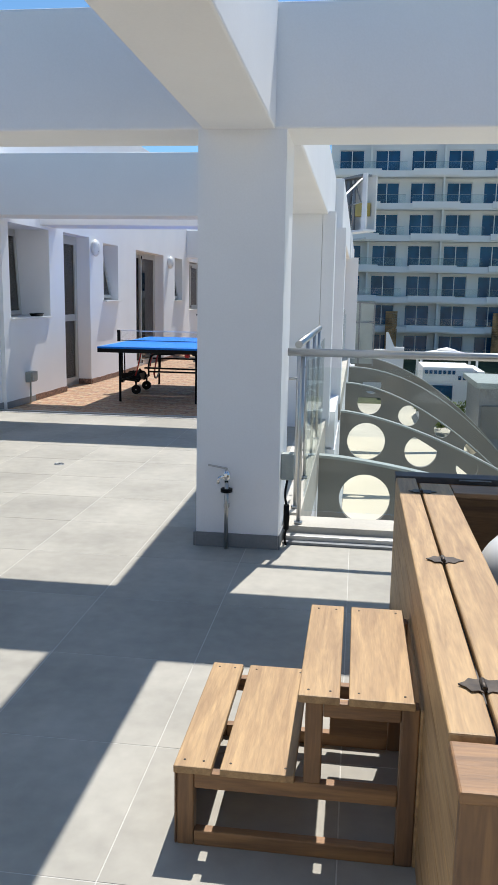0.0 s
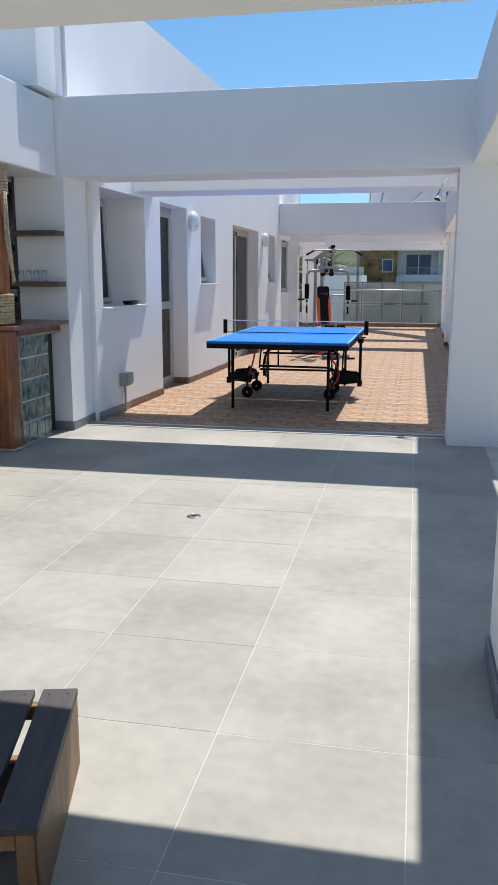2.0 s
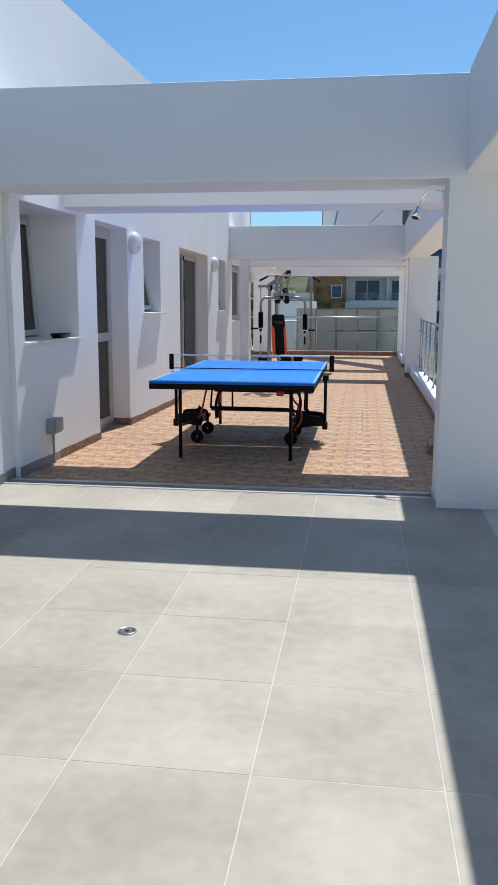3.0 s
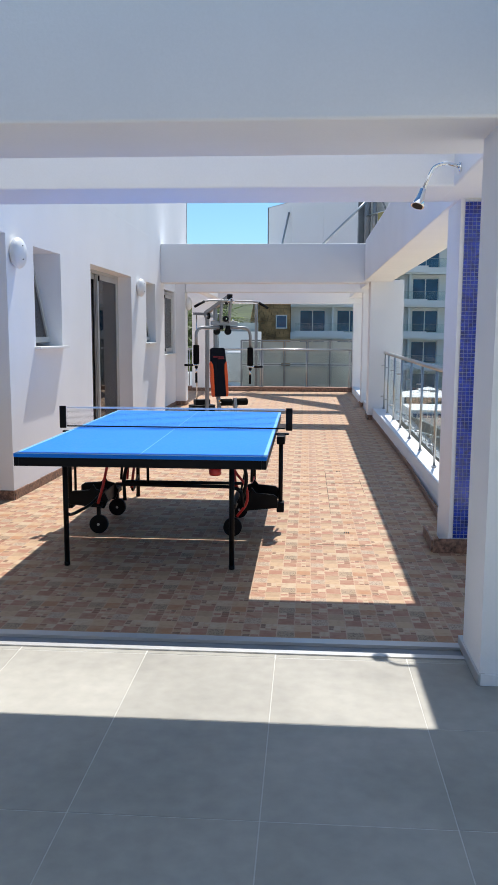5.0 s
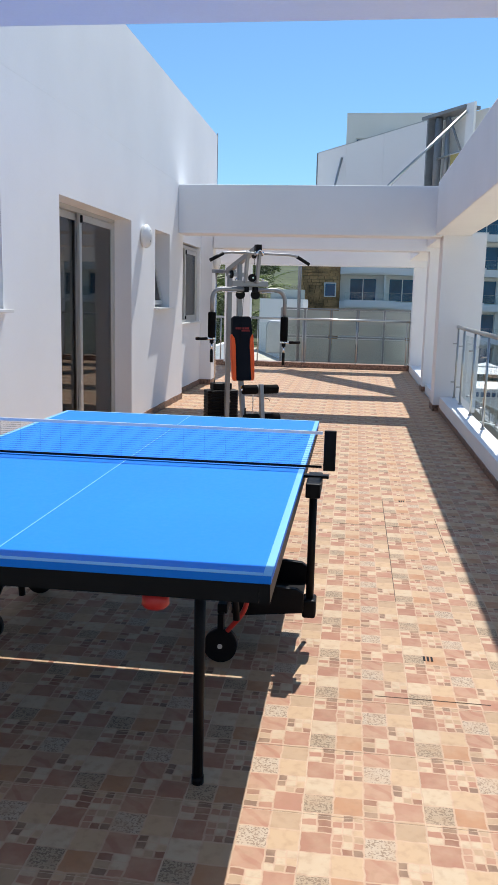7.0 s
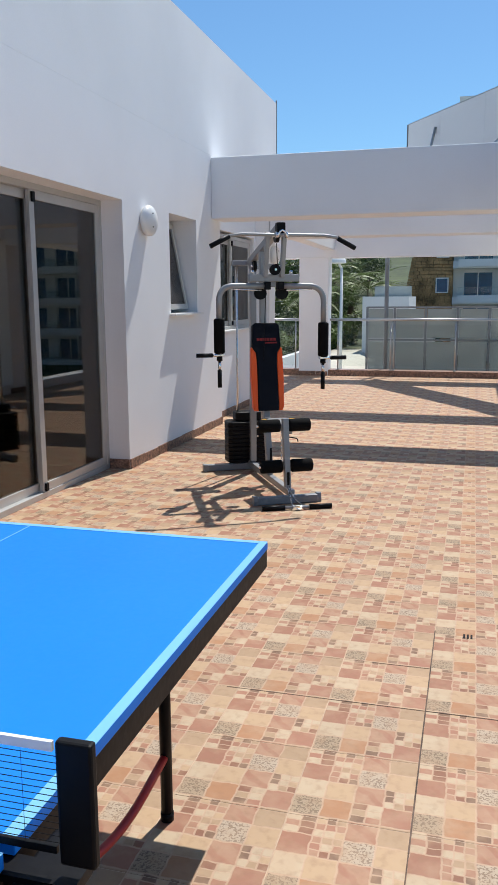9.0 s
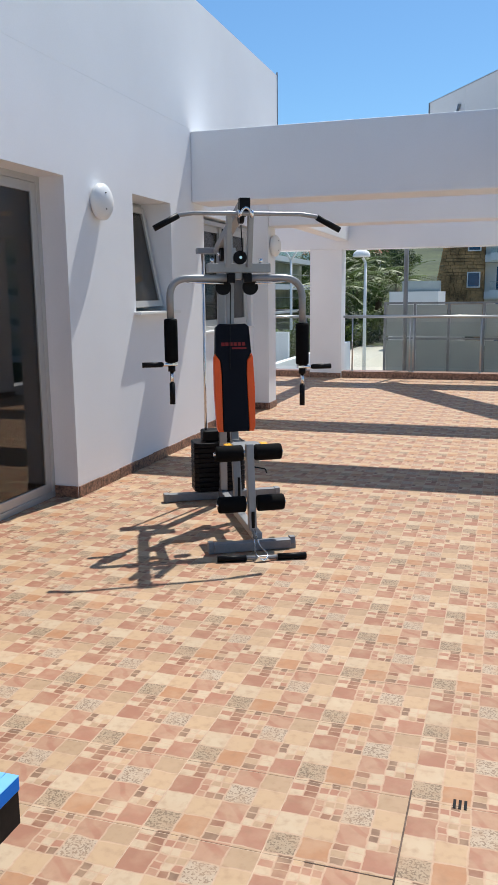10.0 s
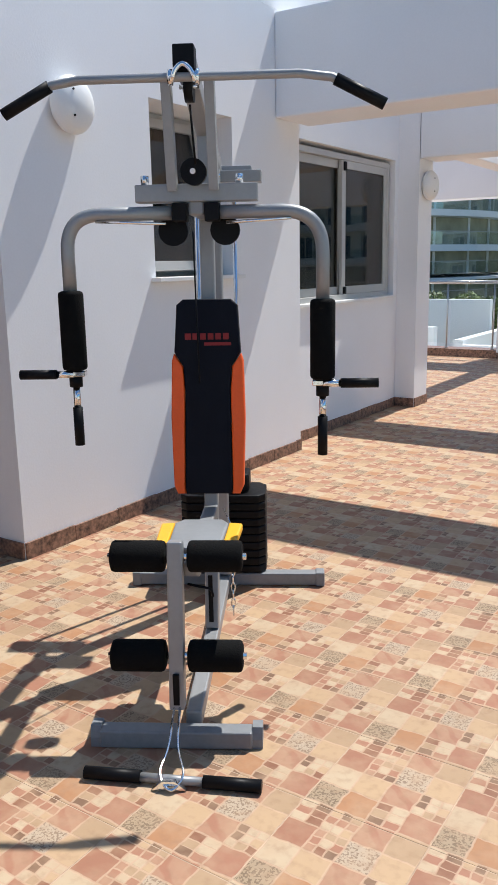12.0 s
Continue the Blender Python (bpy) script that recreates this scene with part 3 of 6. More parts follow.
plinth_run("x", WX, 9.87, 10.72, 1, M_PLINTH, 0.425)
plinth_run("x", WX, 10.722, DOOR_1[0], 1, M_PATIOEDGE)
plinth_run("x", WX, DOOR_1[1], DOOR_2[0], 1, M_PATIOEDGE)
plinth_run("x", WX, DOOR_2[1], 20.34, 1, M_PATIOEDGE)
plinth_run("x", -3.83, 20.36, 22.42, 1, M_PATIOEDGE)
plinth_run("y", 22.44, -3.83, -3.63, -1, M_PATIOEDGE)
plinth_run("x", -3.63, 22.44, 22.77, 1, M_PATIOEDGE)
plinth_run("y", DOOR_2[1], -3.88, -3.69, -1, M_PATIOEDGE)
plinth_run("y", DOOR_1[1], -3.90, -3.69, -1, M_PATIOEDGE)
plinth_run("x", -3.89, 9.33, 9.86, 1, M_PLINTH, 0.6)
plinth_run("y", 9.33, -4.37, -3.88, -1, M_PLINTH, 0.6)
plinth_run("y", 4.78, -0.40, 0.09, -1, M_PLINTH, 0.6)
plinth_run("x", -0.40, 4.77, 5.25, -1, M_PLINTH, 0.6)
plinth_run("x", 0.09, 4.77, 5.0, 1, M_PLINTH, 0.6)
plinth_run("y", 9.34, -0.42, 0.08, -1, M_WALL, 0.6, 0.05)
plinth_run("x", -0.19, 11.46, 11.95, -1, M_PATIOEDGE)
plinth_run("y", 11.455, -0.19, 0.30, -1, M_PATIOEDGE, 0.33, 0.10)
plinth_run("y", 20.03, -0.10, -0.02, -1, M_PATIOEDGE)
plinth_run("x", -0.10, 20.02, 20.47, -1, M_PATIOEDGE)
plinth_run("y", 22.55, -0.05, 0.0, -1, M_PATIOEDGE)
plinth_run("x", -0.05, 22.54, 22.95, -1, M_PATIOEDGE)
plinth_run("y", 26.62, -4.08, -3.52, -1, M_PATIOEDGE)
plinth_run("x", -0.02, 11.96, 20.02, -1, M_PATIOEDGE, 0.33, 0.06)


# ---- doors and windows ----
def rect_frame(axis, w, d, u0, u1, z0, z1, t):
    """Four mitre-less profiles round a rectangle, butted."""
    bm = bmesh.new()
    def bx(a, b, c, e):
        if axis == "x":
            box_bm(bm, w, w + d, a, b, c, e, 0.003)
        else:
            box_bm(bm, a, b, w, w + d, c, e, 0.003)
    bx(u0, u0 + t, z0, z1)
    bx(u1 - t, u1, z0, z1)
    bx(u0 + t, u1 - t, z0, z0 + t)
    bx(u0 + t, u1 - t, z1 - t, z1)
    return bm


def pane(axis, w, u0, u1, z0, z1, mat, parent):
    bm = box(w, w + 0.008, u0, u1, z0, z1) if axis == "x" else box(u0, u1, w, w + 0.008, z0, z1)
    ob = part("pane", bm, mat, parent)
    ob.visible_shadow = False
    return ob


def sliding_unit(name, x, y0, y1, z0, z1, label):
    """Outer frame and two sliding leaves with tinted glass."""
    t = thing(name, label, "window" if z0 > 0.5 else "door")
    t["kind"] = "structure"
    part("outer_frame", rect_frame("x", x - 0.10, 0.10, y0, y1, z0, z1, 0.045), M_ALU, t, "silver aluminium outer frame")
    ym = (y0 + y1) / 2
    for a, b, dx in ((y0 + 0.045, ym + 0.04, -0.075), (ym - 0.04, y1 - 0.045, -0.035)):
        lf = part("leaf", rect_frame("x", x + dx, 0.03, a, b, z0 + 0.046, z1 - 0.046, 0.065), M_ALU, t, "silver aluminium sliding leaf")
        pane("x", x + dx + 0.01, a + 0.065, b - 0.065, z0 + 0.11, z1 - 0.11, M_WINGLASS, lf)
    part("pull", box(x - 0.004, x + 0.012, ym - 0.02, ym + 0.015, z1 - 0.13, z1 - 0.06), M_BLACK, t)
    part("pull", box(x - 0.004, x + 0.012, ym - 0.02, ym + 0.015, z0 + 0.05, z0 + 0.11), M_BLACK, t)
    return t


sliding_unit("door_1", -3.88, DOOR_2[0], DOOR_2[1], 0.0, DOOR_2[3], "closed aluminium sliding glass door with dark tinted panes")
sliding_unit("window_1", -3.87, WIN_4[0] + 0.05, WIN_4[1] - 0.03, WIN_4[2] + 0.02, WIN_4[3] - 0.03, "closed aluminium sliding window with dark tinted panes")

hd = thing("door_2", "closed glazed aluminium door with a middle rail", "door")
hd["kind"] = "structure"
part("outer_frame", rect_frame("x", -3.96, 0.06, DOOR_1[0], DOOR_1[1], 0, DOOR_1[3], 0.05), M_ALU, hd)
lf = part("leaf", rect_frame("x", -3.935, 0.05, DOOR_1[0] + 0.05, DOOR_1[1] - 0.05, 0.05, DOOR_1[3] - 0.05, 0.08), M_ALU, hd)
part("middle_rail", box(-3.93, -3.89, DOOR_1[0] + 0.13, DOOR_1[1] - 0.13, 1.02, 1.12, 0.003), M_ALU, hd)
pane("x", -3.915, DOOR_1[0] + 0.13, DOOR_1[1] - 0.13, 0.13, 1.02, M_WINGLASS, lf)
pane("x", -3.915, DOOR_1[0] + 0.13, DOOR_1[1] - 0.13, 1.12, DOOR_1[3] - 0.13, M_WINGLASS, lf)
part("handle", tube(arc_pts([(-3.885, 12.72, 1.02), (-3.84, 12.72, 1.02), (-3.84, 12.61, 1.02)], 0.02), 0.009), M_ALU, hd)


def awning(name, o, x, label, tilt=11):
    """Top-hung window: frame in the opening and a sash pushed out at its foot."""
    y0, y1, z0, z1 = o
    t = thing(name, label, "window")
    t["kind"] = "structure"
    part("outer_frame", rect_frame("x", x - 0.06, 0.06, y0, y1, z0 + 0.02, z1, 0.04), M_ALU, t)
    s = part("sash", rect_frame("x", 0.0, 0.04, y0 + 0.045, y1 - 0.045, -(z1 - z0) + 0.08, 0.0, 0.055), M_ALU, t, "tilted aluminium sash")
    s.matrix_basis = Matrix.Translation((x + 0.005, 0, z1 - 0.045)) @ Matrix.Rotation(radians(-tilt), 4, "Y")
    p = pane("x", 0.015, y0 + 0.10, y1 - 0.10, -(z1 - z0) + 0.135, -0.055, M_WINGLASS, s)
    return t


awning("window_2", WIN_2, -4.0, "small top-hung window pushed open with dark glass")
awning("window_3", WIN_3, -3.98, "small top-hung window pushed open with dark glass")
awning("window_4", WIN_1, -4.18, "aluminium window set deep in the wall", 3)


def sill(o, x, out=0.035, side=0.0):
    bm = box(-4.58, x + 0.001, o[0] + 0.001, o[1] - 0.001, o[2] + 0.001, o[2] + 0.022, 0.002)
    box_bm(bm, x + 0.0012, x + out, o[0] - 0.01 - side, o[1] + side, o[2] - 0.002, o[2] + 0.022, 0.003)
    tagged(part("window_sill", bm, M_WHITE), "thin white marble window sill", "sill", kind="structure")


sill(WIN_1, WX)
sill(WIN_2, WX, 0.066, 0.03)
sill(WIN_3, WX, 0.066, 0.03)
sill(WIN_4, -3.83)


def globe_lamp(y, x=WX, z=2.16, r=0.131):
    """White flattened globe on a wall plate."""
    t = thing("wall_lamp", "white round plastic globe lamp on the house wall", "lamp", "globe wall lamps", pose(x, y, z))
    bm = bmesh.new()
    bmesh.ops.create_uvsphere(bm, u_segments=28, v_segments=18, radius=r)
    for v in bm.verts:
        v.co.x = v.co.x * 0.52 + 0.048
        v.co.z *= 1.02
    for f in bm.faces:
        f.smooth = True
    part("shade", bm, M_WHITE, t)
    b2 = tube([(0.0, 0, 0), (0.028, 0, 0)], r * 0.62, 24)
    part("wall_plate", b2, M_WHITE, t)
    part("screw", tube([(0.095, -0.045, 0.055), (0.110, -0.047, 0.058)], 0.005, 8), M_BLACK, t)
    part("screw", tube([(0.095, -0.045, -0.055), (0.110, -0.047, -0.058)], 0.005, 8), M_BLACK, t)
    return t


globe_lamp(13.06, WX, 2.165)
globe_lamp(18.09, WX, 2.14)
globe_lamp(22.60, -3.63, 2.06)

# meter box with its conduit on the wall, and the flat thing on the sill
mb = thing("socket_box", "grey plastic outdoor socket box on the wall", "box")
part("housing", box(WX, WX + 0.08, 10.42, 10.61, 0.28, 0.42, 0.008), M_PANEL, mb)
part("lid", box(WX + 0.081, WX + 0.095, 10.43, 10.60, 0.30, 0.42, 0.004), M_PANEL, mb)
part("conduit", tube([(WX + 0.03, 10.51, 0.0), (WX + 0.03, 10.51, 0.278)], 0.012), M_PANEL, mb)
ash = thing("ashtray", "black oval dish lying on the window sill", "dish")
bm = bmesh.new()
bmesh.ops.create_cone(bm, segments=28, cap_ends=True, radius1=0.10, radius2=0.12, depth=0.035)
for v in bm.verts:
    v.co = Vector((v.co.x * 0.6 - 3.78, v.co.y * 1.4 + 11.05, v.co.z + WIN_1[2] + 0.0215 + 0.0175))
part("dish", bm, M_BLACK, ash)
part("rim", tube([(-3.78 + 0.072 * math.cos(a), 11.05 + 0.168 * math.sin(a), WIN_1[2] + 0.058) for a in [k * math.tau / 28 for k in range(28)]], 0.005, 8, True), M_BLACK, ash)


# the first stretch of the house wall runs slightly out of line with the rest
def out_of_line(ob):
    def shift(y):
        return -0.03 * max(0.0, 14.9 - y)
    if ob.matrix_basis != Matrix.Identity(4):
        y = ob.matrix_basis.translation.y
        if ob.type == "MESH":
            y += sum(v.co.y for v in ob.data.vertices) / len(ob.data.vertices)
        m = ob.matrix_basis.copy()
        m.translation.x += shift(y)
        ob.matrix_basis = m
        return
    if ob.type == "MESH":
        for v in ob.data.vertices:
            v.co.x += shift(v.co.y)
    for c in ob.children:
        out_of_line(c)


bpy.context.view_layer.update()
for ob in list(bpy.data.objects):
    if ob.parent is None and ob.name.split(".")[0] in ("wall_house", "baseboard", "window_sill", "window_2", "window_4", "door_2", "wall_lamp", "socket_box", "ashtray", "wall_upper_floor"):
        ys = [(ob.matrix_basis @ v.co).y for v in ob.data.vertices] if ob.type == "MESH" else [10.0]
        if min(ys) > 9.4:
            out_of_line(ob)


# ---- railings ----
def railing(name, pts, posts, top, base, label, inner=0.055):
    """Steel handrail along a straight line with round posts and glass panes held between them."""
    t = thing(name, label, "railing")
    a, b = Vector(pts[0]), Vector(pts[1])
    d = (b - a).normalized()
    part("handrail", tube([(a.x, a.y, top), (b.x, b.y, top)], 0.024, 16), M_STEEL, t, "brushed steel round handrail")
    ps = [a + d * s for s in posts]
    for p in ps:
        q = part("post", tube([(p.x, p.y, base), (p.x, p.y, top - 0.025)], 0.013, 12), M_STEEL, t)
        part("foot", tube([(p.x, p.y, base), (p.x, p.y, base + 0.018)], 0.026, 16), M_STEEL, q)
        n_ = Vector((-d.y, d.x, 0))
        part("clamp", tube([(p.x, p.y, base + 0.22), tuple(Vector((p.x, p.y, base + 0.22)) + n_ * 0.06)], 0.009, 10), M_STEEL, q)
        part("clamp", tube([(p.x, p.y, top - 0.22), tuple(Vector((p.x, p.y, top - 0.22)) + n_ * 0.06)], 0.009, 10), M_STEEL, q)
    n_ = Vector((-d.y, d.x, 0)) * inner
    for p, q in zip(ps[:-1], ps[1:]):
        u, v = p + d * 0.03 + n_, q - d * 0.03 + n_
        bm = bmesh.new()
        e = n_.normalized() * 0.008
        vs = [bm.verts.new(c) for c in ((u.x, u.y, base + 0.07), (v.x, v.y, base + 0.07), (v.x, v.y, top - 0.09), (u.x, u.y, top - 0.09))]
        ws = [bm.verts.new(w.co + e) for w in vs]
        bm.faces.new(vs)
        bm.faces.new(ws[::-1])
        for i in range(4):
            bm.faces.new((vs[i], ws[i], ws[(i + 1) % 4], vs[(i + 1) % 4]))
        g = part("glass_pane", bm, M_GLASS, t, "clear railing glass")
        g.visible_shadow = False
    return t


railing("railing", [(0.045, 11.99, 0), (0.165, 20.0, 0)], [0.12, 0.95, 1.85, 2.95, 4.0, 5.15, 6.2, 7.25, 7.95], 1.155, 0.20, "stainless steel and glass railing along the terrace edge", -0.055)
railing("railing", [(-3.50, 26.74, 0), (-0.02, 26.74, 0)], [0.16, 1.16, 1.22, 2.34, 3.42], 1.06, 0.11, "stainless steel and glass railing at the terrace end")
railing("railing", [(-5.6, 26.74, 0), (-4.10, 26.74, 0)], [0.1, 0.75, 1.43], 1.06, 0.11, "stainless steel and glass railing at the terrace end")
railing("railing", [(0.10, 5.06, 0), (3.4, 5.06, 0)], [0.09, 2.2, 3.2], 1.14, 0.085, "stainless steel and glass railing by the column", 0.05)
railing("railing", [(0.145, 5.32, 0), (0.145, 8.1, 0)], [0.05, 0.95, 1.85, 2.7], 1.17, 0.10, "stainless steel and glass railing along the open side", -0.05)


# ---- shower column with blue mosaic ----
def mosaic(x0, x1, y, z0, z1, pitch=0.025):
    bm = bmesh.new()
    nx, nz = int((x1 - x0) / pitch), int((z1 - z0) / pitch)
    for i in range(nx):
        for j in range(nz):
            a, c = x0 + i * pitch + 0.0015, z0 + j * pitch + 0.0015
            b, e = a + pitch - 0.003, c + pitch - 0.003
            vs = [bm.verts.new(p) for p in ((a, y, c), (b, y, c), (b, y, e), (a, y, e), (a, y - 0.004, c), (b, y - 0.004, c), (b, y - 0.004, e), (a, y - 0.004, e))]
            for q in ((4, 5, 6, 7), (0, 1, 5, 4), (1, 2, 6, 5), (2, 3, 7, 6), (3, 0, 4, 7)):
                bm.faces.new([vs[k] for k in q])
    return bm


structure("wall_tile_bed", box(-0.165, 0.16, 11.462, 11.469, 0.10, ZB - 0.005), M_GROUTLIGHT)
mt = tagged(part("mosaic_tile", mosaic(-0.165, 0.16, 11.461, 0.105, ZB - 0.02), M_BLUETILE), "small blue glass mosaic tiles", "tile", kind="stuff")

sh = thing("shower_head", "chrome gooseneck shower head over the mosaic column", "shower")
neck = arc_pts([(-0.322, 10.79, 2.415), (-0.40, 10.785, 2.44), (-0.475, 10.78, 2.42), (-0.53, 10.77, 2.295)], 0.06, 8)
part("neck", tube(neck, 0.010, 12), M_CHROME, sh)
HD = Vector((-0.035, -0.03, -0.105))
hp = Vector((-0.53, 10.77, 2.30))
part("spray_head", tube([hp + HD * k for k in (0.0, 0.12, 0.35, 0.6, 0.98, 1.0)], [0.012, 0.020, 0.021, 0.026, 0.040, 0.038], 24), M_CHROME, sh)
part("nozzle_plate", tube([hp + HD * 1.001, hp + HD * 1.02], 0.031, 20), M_BLACK, sh)
part("wall_flange", tube([(-0.321, 10.79, 2.415), (-0.335, 10.79, 2.415)], 0.028, 20), M_CHROME, sh)

# ---- garden tap on the column ----
tp = thing("garden_tap", "steel garden tap on a standpipe before the column", "tap")
part("standpipe", tube([(-0.21, 4.735, 0.0), (-0.21, 4.735, 0.47)], 0.012), M_STEEL, tp)
part("collar", tube([(-0.21, 4.735, 0.345), (-0.21, 4.735, 0.365)], 0.035, 16), M_BLACK, tp)
part("valve_body", tube([(-0.21, 4.735, 0.40), (-0.21, 4.735, 0.43), (-0.21, 4.735, 0.46), (-0.21, 4.735, 0.475)], [0.014, 0.024, 0.022, 0.010], 14), M_CHROME, tp)
part("spout", tube(arc_pts([(-0.21, 4.735, 0.44), (-0.25, 4.70, 0.44), (-0.255, 4.695, 0.40)], 0.02), 0.009), M_CHROME, tp)
part("lever", tube([(-0.205, 4.735, 0.482), (-0.26, 4.72, 0.495), (-0.315, 4.71, 0.505)], 0.006), M_STEEL, tp)
part("bracket", box(-0.225, -0.195, 4.735, 4.762, 0.25, 0.27), M_STEEL, tp)

jb = thing("junction_box", "pale grey plastic junction box with a black cable", "box")
part("housing", box(0.091, 0.168, 4.86, 4.93, 0.40, 0.56, 0.008), M_PANEL, jb)
part("cable", tube(arc_pts([(0.13, 4.90, 0.40), (0.115, 4.88, 0.30), (0.15, 4.86, 0.18), (0.12, 4.88, 0.05), (0.13, 4.88, 0.0)], 0.05), 0.007), M_BLACK, jb)
part("plug", tube([(0.13, 4.872, 0.10), (0.13, 4.872, 0.25)], 0.017, 12), M_BLACK, jb)


# ---- floor drains ----
def round_drain(x, y):
    t = thing("floor_drain", "round steel floor drain with slots", "drain", at=pose(x, y, 0))
    t.scale = (0.72, 0.72, 1)
    part("rim", tube([(0.055 * math.cos(a), 0.055 * math.sin(a), 0.001) for a in [k * math.tau / 32 for k in range(32)]], 0.006, 8, True), M_STEEL, t)
    bm = bmesh.new()
    bmesh.ops.create_cone(bm, segments=32, cap_ends=True, radius1=0.05, radius2=0.05, depth=0.003)
    bmesh.ops.translate(bm, vec=(0, 0, 0.0015), verts=bm.verts)
    part("plate", bm, M_BLACK, t)
    bm = bmesh.new()
    for k in range(14):
        a = k * math.tau / 14
        c, s = math.cos(a), math.sin(a)
        vs = [bm.verts.new((c * r - s * w, s * r + c * w, 0.0045)) for r, w in ((0.018, -0.003), (0.046, -0.005), (0.046, 0.005), (0.018, 0.003))]
        bm.faces.new(vs)
    r = bmesh.ops.extrude_face_region(bm, geom=bm.faces[:])
    bmesh.ops.translate(bm, vec=(0, 0, -0.001), verts=[v for v in r["geom"] if isinstance(v, bmesh.types.BMVert)])
    part("spokes", bm, M_STEEL, t)


round_drain(-2.01, 6.81)


def slot_drain(x, y):
    t = thing("slot_drain", "three short slots of a tile drain", "drain", "slotted tile drains", pose(x, y, 0))
    t.scale = (0.7, 0.7, 1)
    for k in range(3):
        part("slot", box(-0.008 + k * 0.022, 0.004 + k * 0.022, -0.03, 0.03, 0.0, 0.0022), M_BLACK, t)


slot_drain(-0.87, 11.96)
slot_drain(-0.83, 14.69)


# open joints round the inspection covers in the patio
for a, b, c, e in ((-0.9595, -0.9545, 13.20, 14.72), (-0.6195, -0.6165, 13.46, 14.22), (-0.954, -0.35, 13.980, 13.9835), (-1.70, -0.96, 13.980, 13.983), (-1.19, -0.96, 14.328, 14.331), (-1.08, -0.66, 11.598, 11.602), (-0.959, -0.9555, 12.60, 13.199)):
    structure("floor_joint", box(a, b, c, e, 0.0004, 0.0014), M_DIRTJOINT)


# ---- table tennis table ----
TX0, TX1, TY0, TYM, TY1, TZ = -2.925, -1.40, 10.69, 12.05, 13.43, 0.76
tt = thing("table_tennis_table", "blue folding table tennis table with white lines on a black frame", "table")
for a, b in ((TY0, TYM - 0.012), (TYM + 0.012, TY1)):
    part("tabletop", box(TX0, TX1, a, b, TZ - 0.022, TZ, 0.002), M_BLUE, tt, "blue tabletop half with white edge lines")
    part("apron", box(TX0 + 0.002, TX0 + 0.03, a + 0.002, b - 0.002, TZ - 0.075, TZ - 0.023), M_BLACK, tt)
    part("apron", box(TX1 - 0.03, TX1 - 0.002, a + 0.002, b - 0.002, TZ - 0.075, TZ - 0.023), M_BLACK, tt)
for y in (TY0 + 0.002, TY1 - 0.032):
    part("apron", box(TX0 + 0.031, TX1 - 0.031, y, y + 0.03, TZ - 0.075, TZ - 0.023), M_BLACK, tt)
for a, b, c, d in ((TX0, TX0 + 0.022, TY0, TY1), (TX1 - 0.022, TX1, TY0, TY1), (TX0 + 0.023, TX1 - 0.023, TY0, TY0 + 0.022),
                   (TX0 + 0.023, TX1 - 0.023, TY1 - 0.022, TY1), ((TX0 + TX1) / 2 - 0.002, (TX0 + TX1) / 2 + 0.002, TY0 + 0.023, TY1 - 0.023)):
    for s0, s1 in ((c, min(d, TYM - 0.0125)), (max(c, TYM + 0.0125), d)):
        if s1 > s0:
            part("edge_line", box(a, b, s0, s1, TZ + 0.0003, TZ + 0.0012), M_WHITELINE, tt, "painted white line")
for x in (-2.69, -1.63):
    for y, s in ((10.95, 1), (13.17, -1)):
        part("leg", tube([(x, y, 0.012), (x, y, TZ - 0.03)], 0.017, 12), M_BLACK, tt)
        part("foot_cap", tube([(x, y, 0.0), (x, y, 0.025)], 0.019, 12), M_BLACK, tt)
        if s < 0:
            # curved folding stays, dark red
            q = 1 if x < -2 else -1
            part("stay", tube(arc_pts([(x + q * 0.16, y + s * 0.55, TZ - 0.06), (x + q * 0.12, y + s * 0.70, 0.42), (x + q * 0.10, y + s * 0.74, 0.22)], 0.16), 0.011), M_RED, tt, "dark red folding stay")
            part("stay", tube(arc_pts([(x, y, 0.20), (x + q * 0.02, y + s * 0.25, 0.13), (x + q * 0.08, y + s * 0.60, 0.17), (x + q * 0.10, y + s * 0.74, 0.26)], 0.2), 0.012), M_RED if x > -2 else M_BLACK, tt, "curved folding stay")
            part("stay", tube(arc_pts([(x, y + s * 0.05, TZ - 0.06), (x + 0.02, y + s * 0.40, 0.60), (x + 0.03, y + s * 0.72, 0.50), (x + 0.03, y + s * 0.80, 0.30)], 0.12), 0.011), M_BLACK, tt)
# curved tubes of the near folding frame
def stay(pts, y, r, mat, label="curved folding stay"):
    part("stay", tube(arc_pts([(x, y, z) for x, z in pts], 0.08), r), mat, tt, label)


stay([(-2.08, 0.61), (-2.42, 0.61), (-2.47, 0.45), (-2.46, 0.29)], 11.62, 0.013, M_BLACK)
stay([(-1.82, 0.61), (-1.62, 0.60), (-1.58, 0.47), (-1.61, 0.33)], 11.62, 0.013, M_BLACK)
stay([(-2.52, 0.41), (-1.70, 0.405), (-1.62, 0.38), (-1.61, 0.26)], 11.60, 0.013, M_BLACK, "black cross tube with a bent end")
stay([(-2.29, 0.66), (-2.29, 0.42)], 11.61, 0.010, M_BLACK, "short black upright")
stay([(-2.50, 0.68), (-2.53, 0.58), (-2.56, 0.44), (-2.60, 0.31)], 11.40, 0.010, M_RED, "dark red folding stay")
stay([(-2.40, 0.70), (-2.46, 0.55), (-2.47, 0.42)], 11.75, 0.009, M_RED, "dark red folding stay")
stay([(-1.70, 0.69), (-1.685, 0.50), (-1.59, 0.40), (-1.58, 0.27), (-1.66, 0.17)], 11.70, 0.010, M_RED, "dark red folding stay")
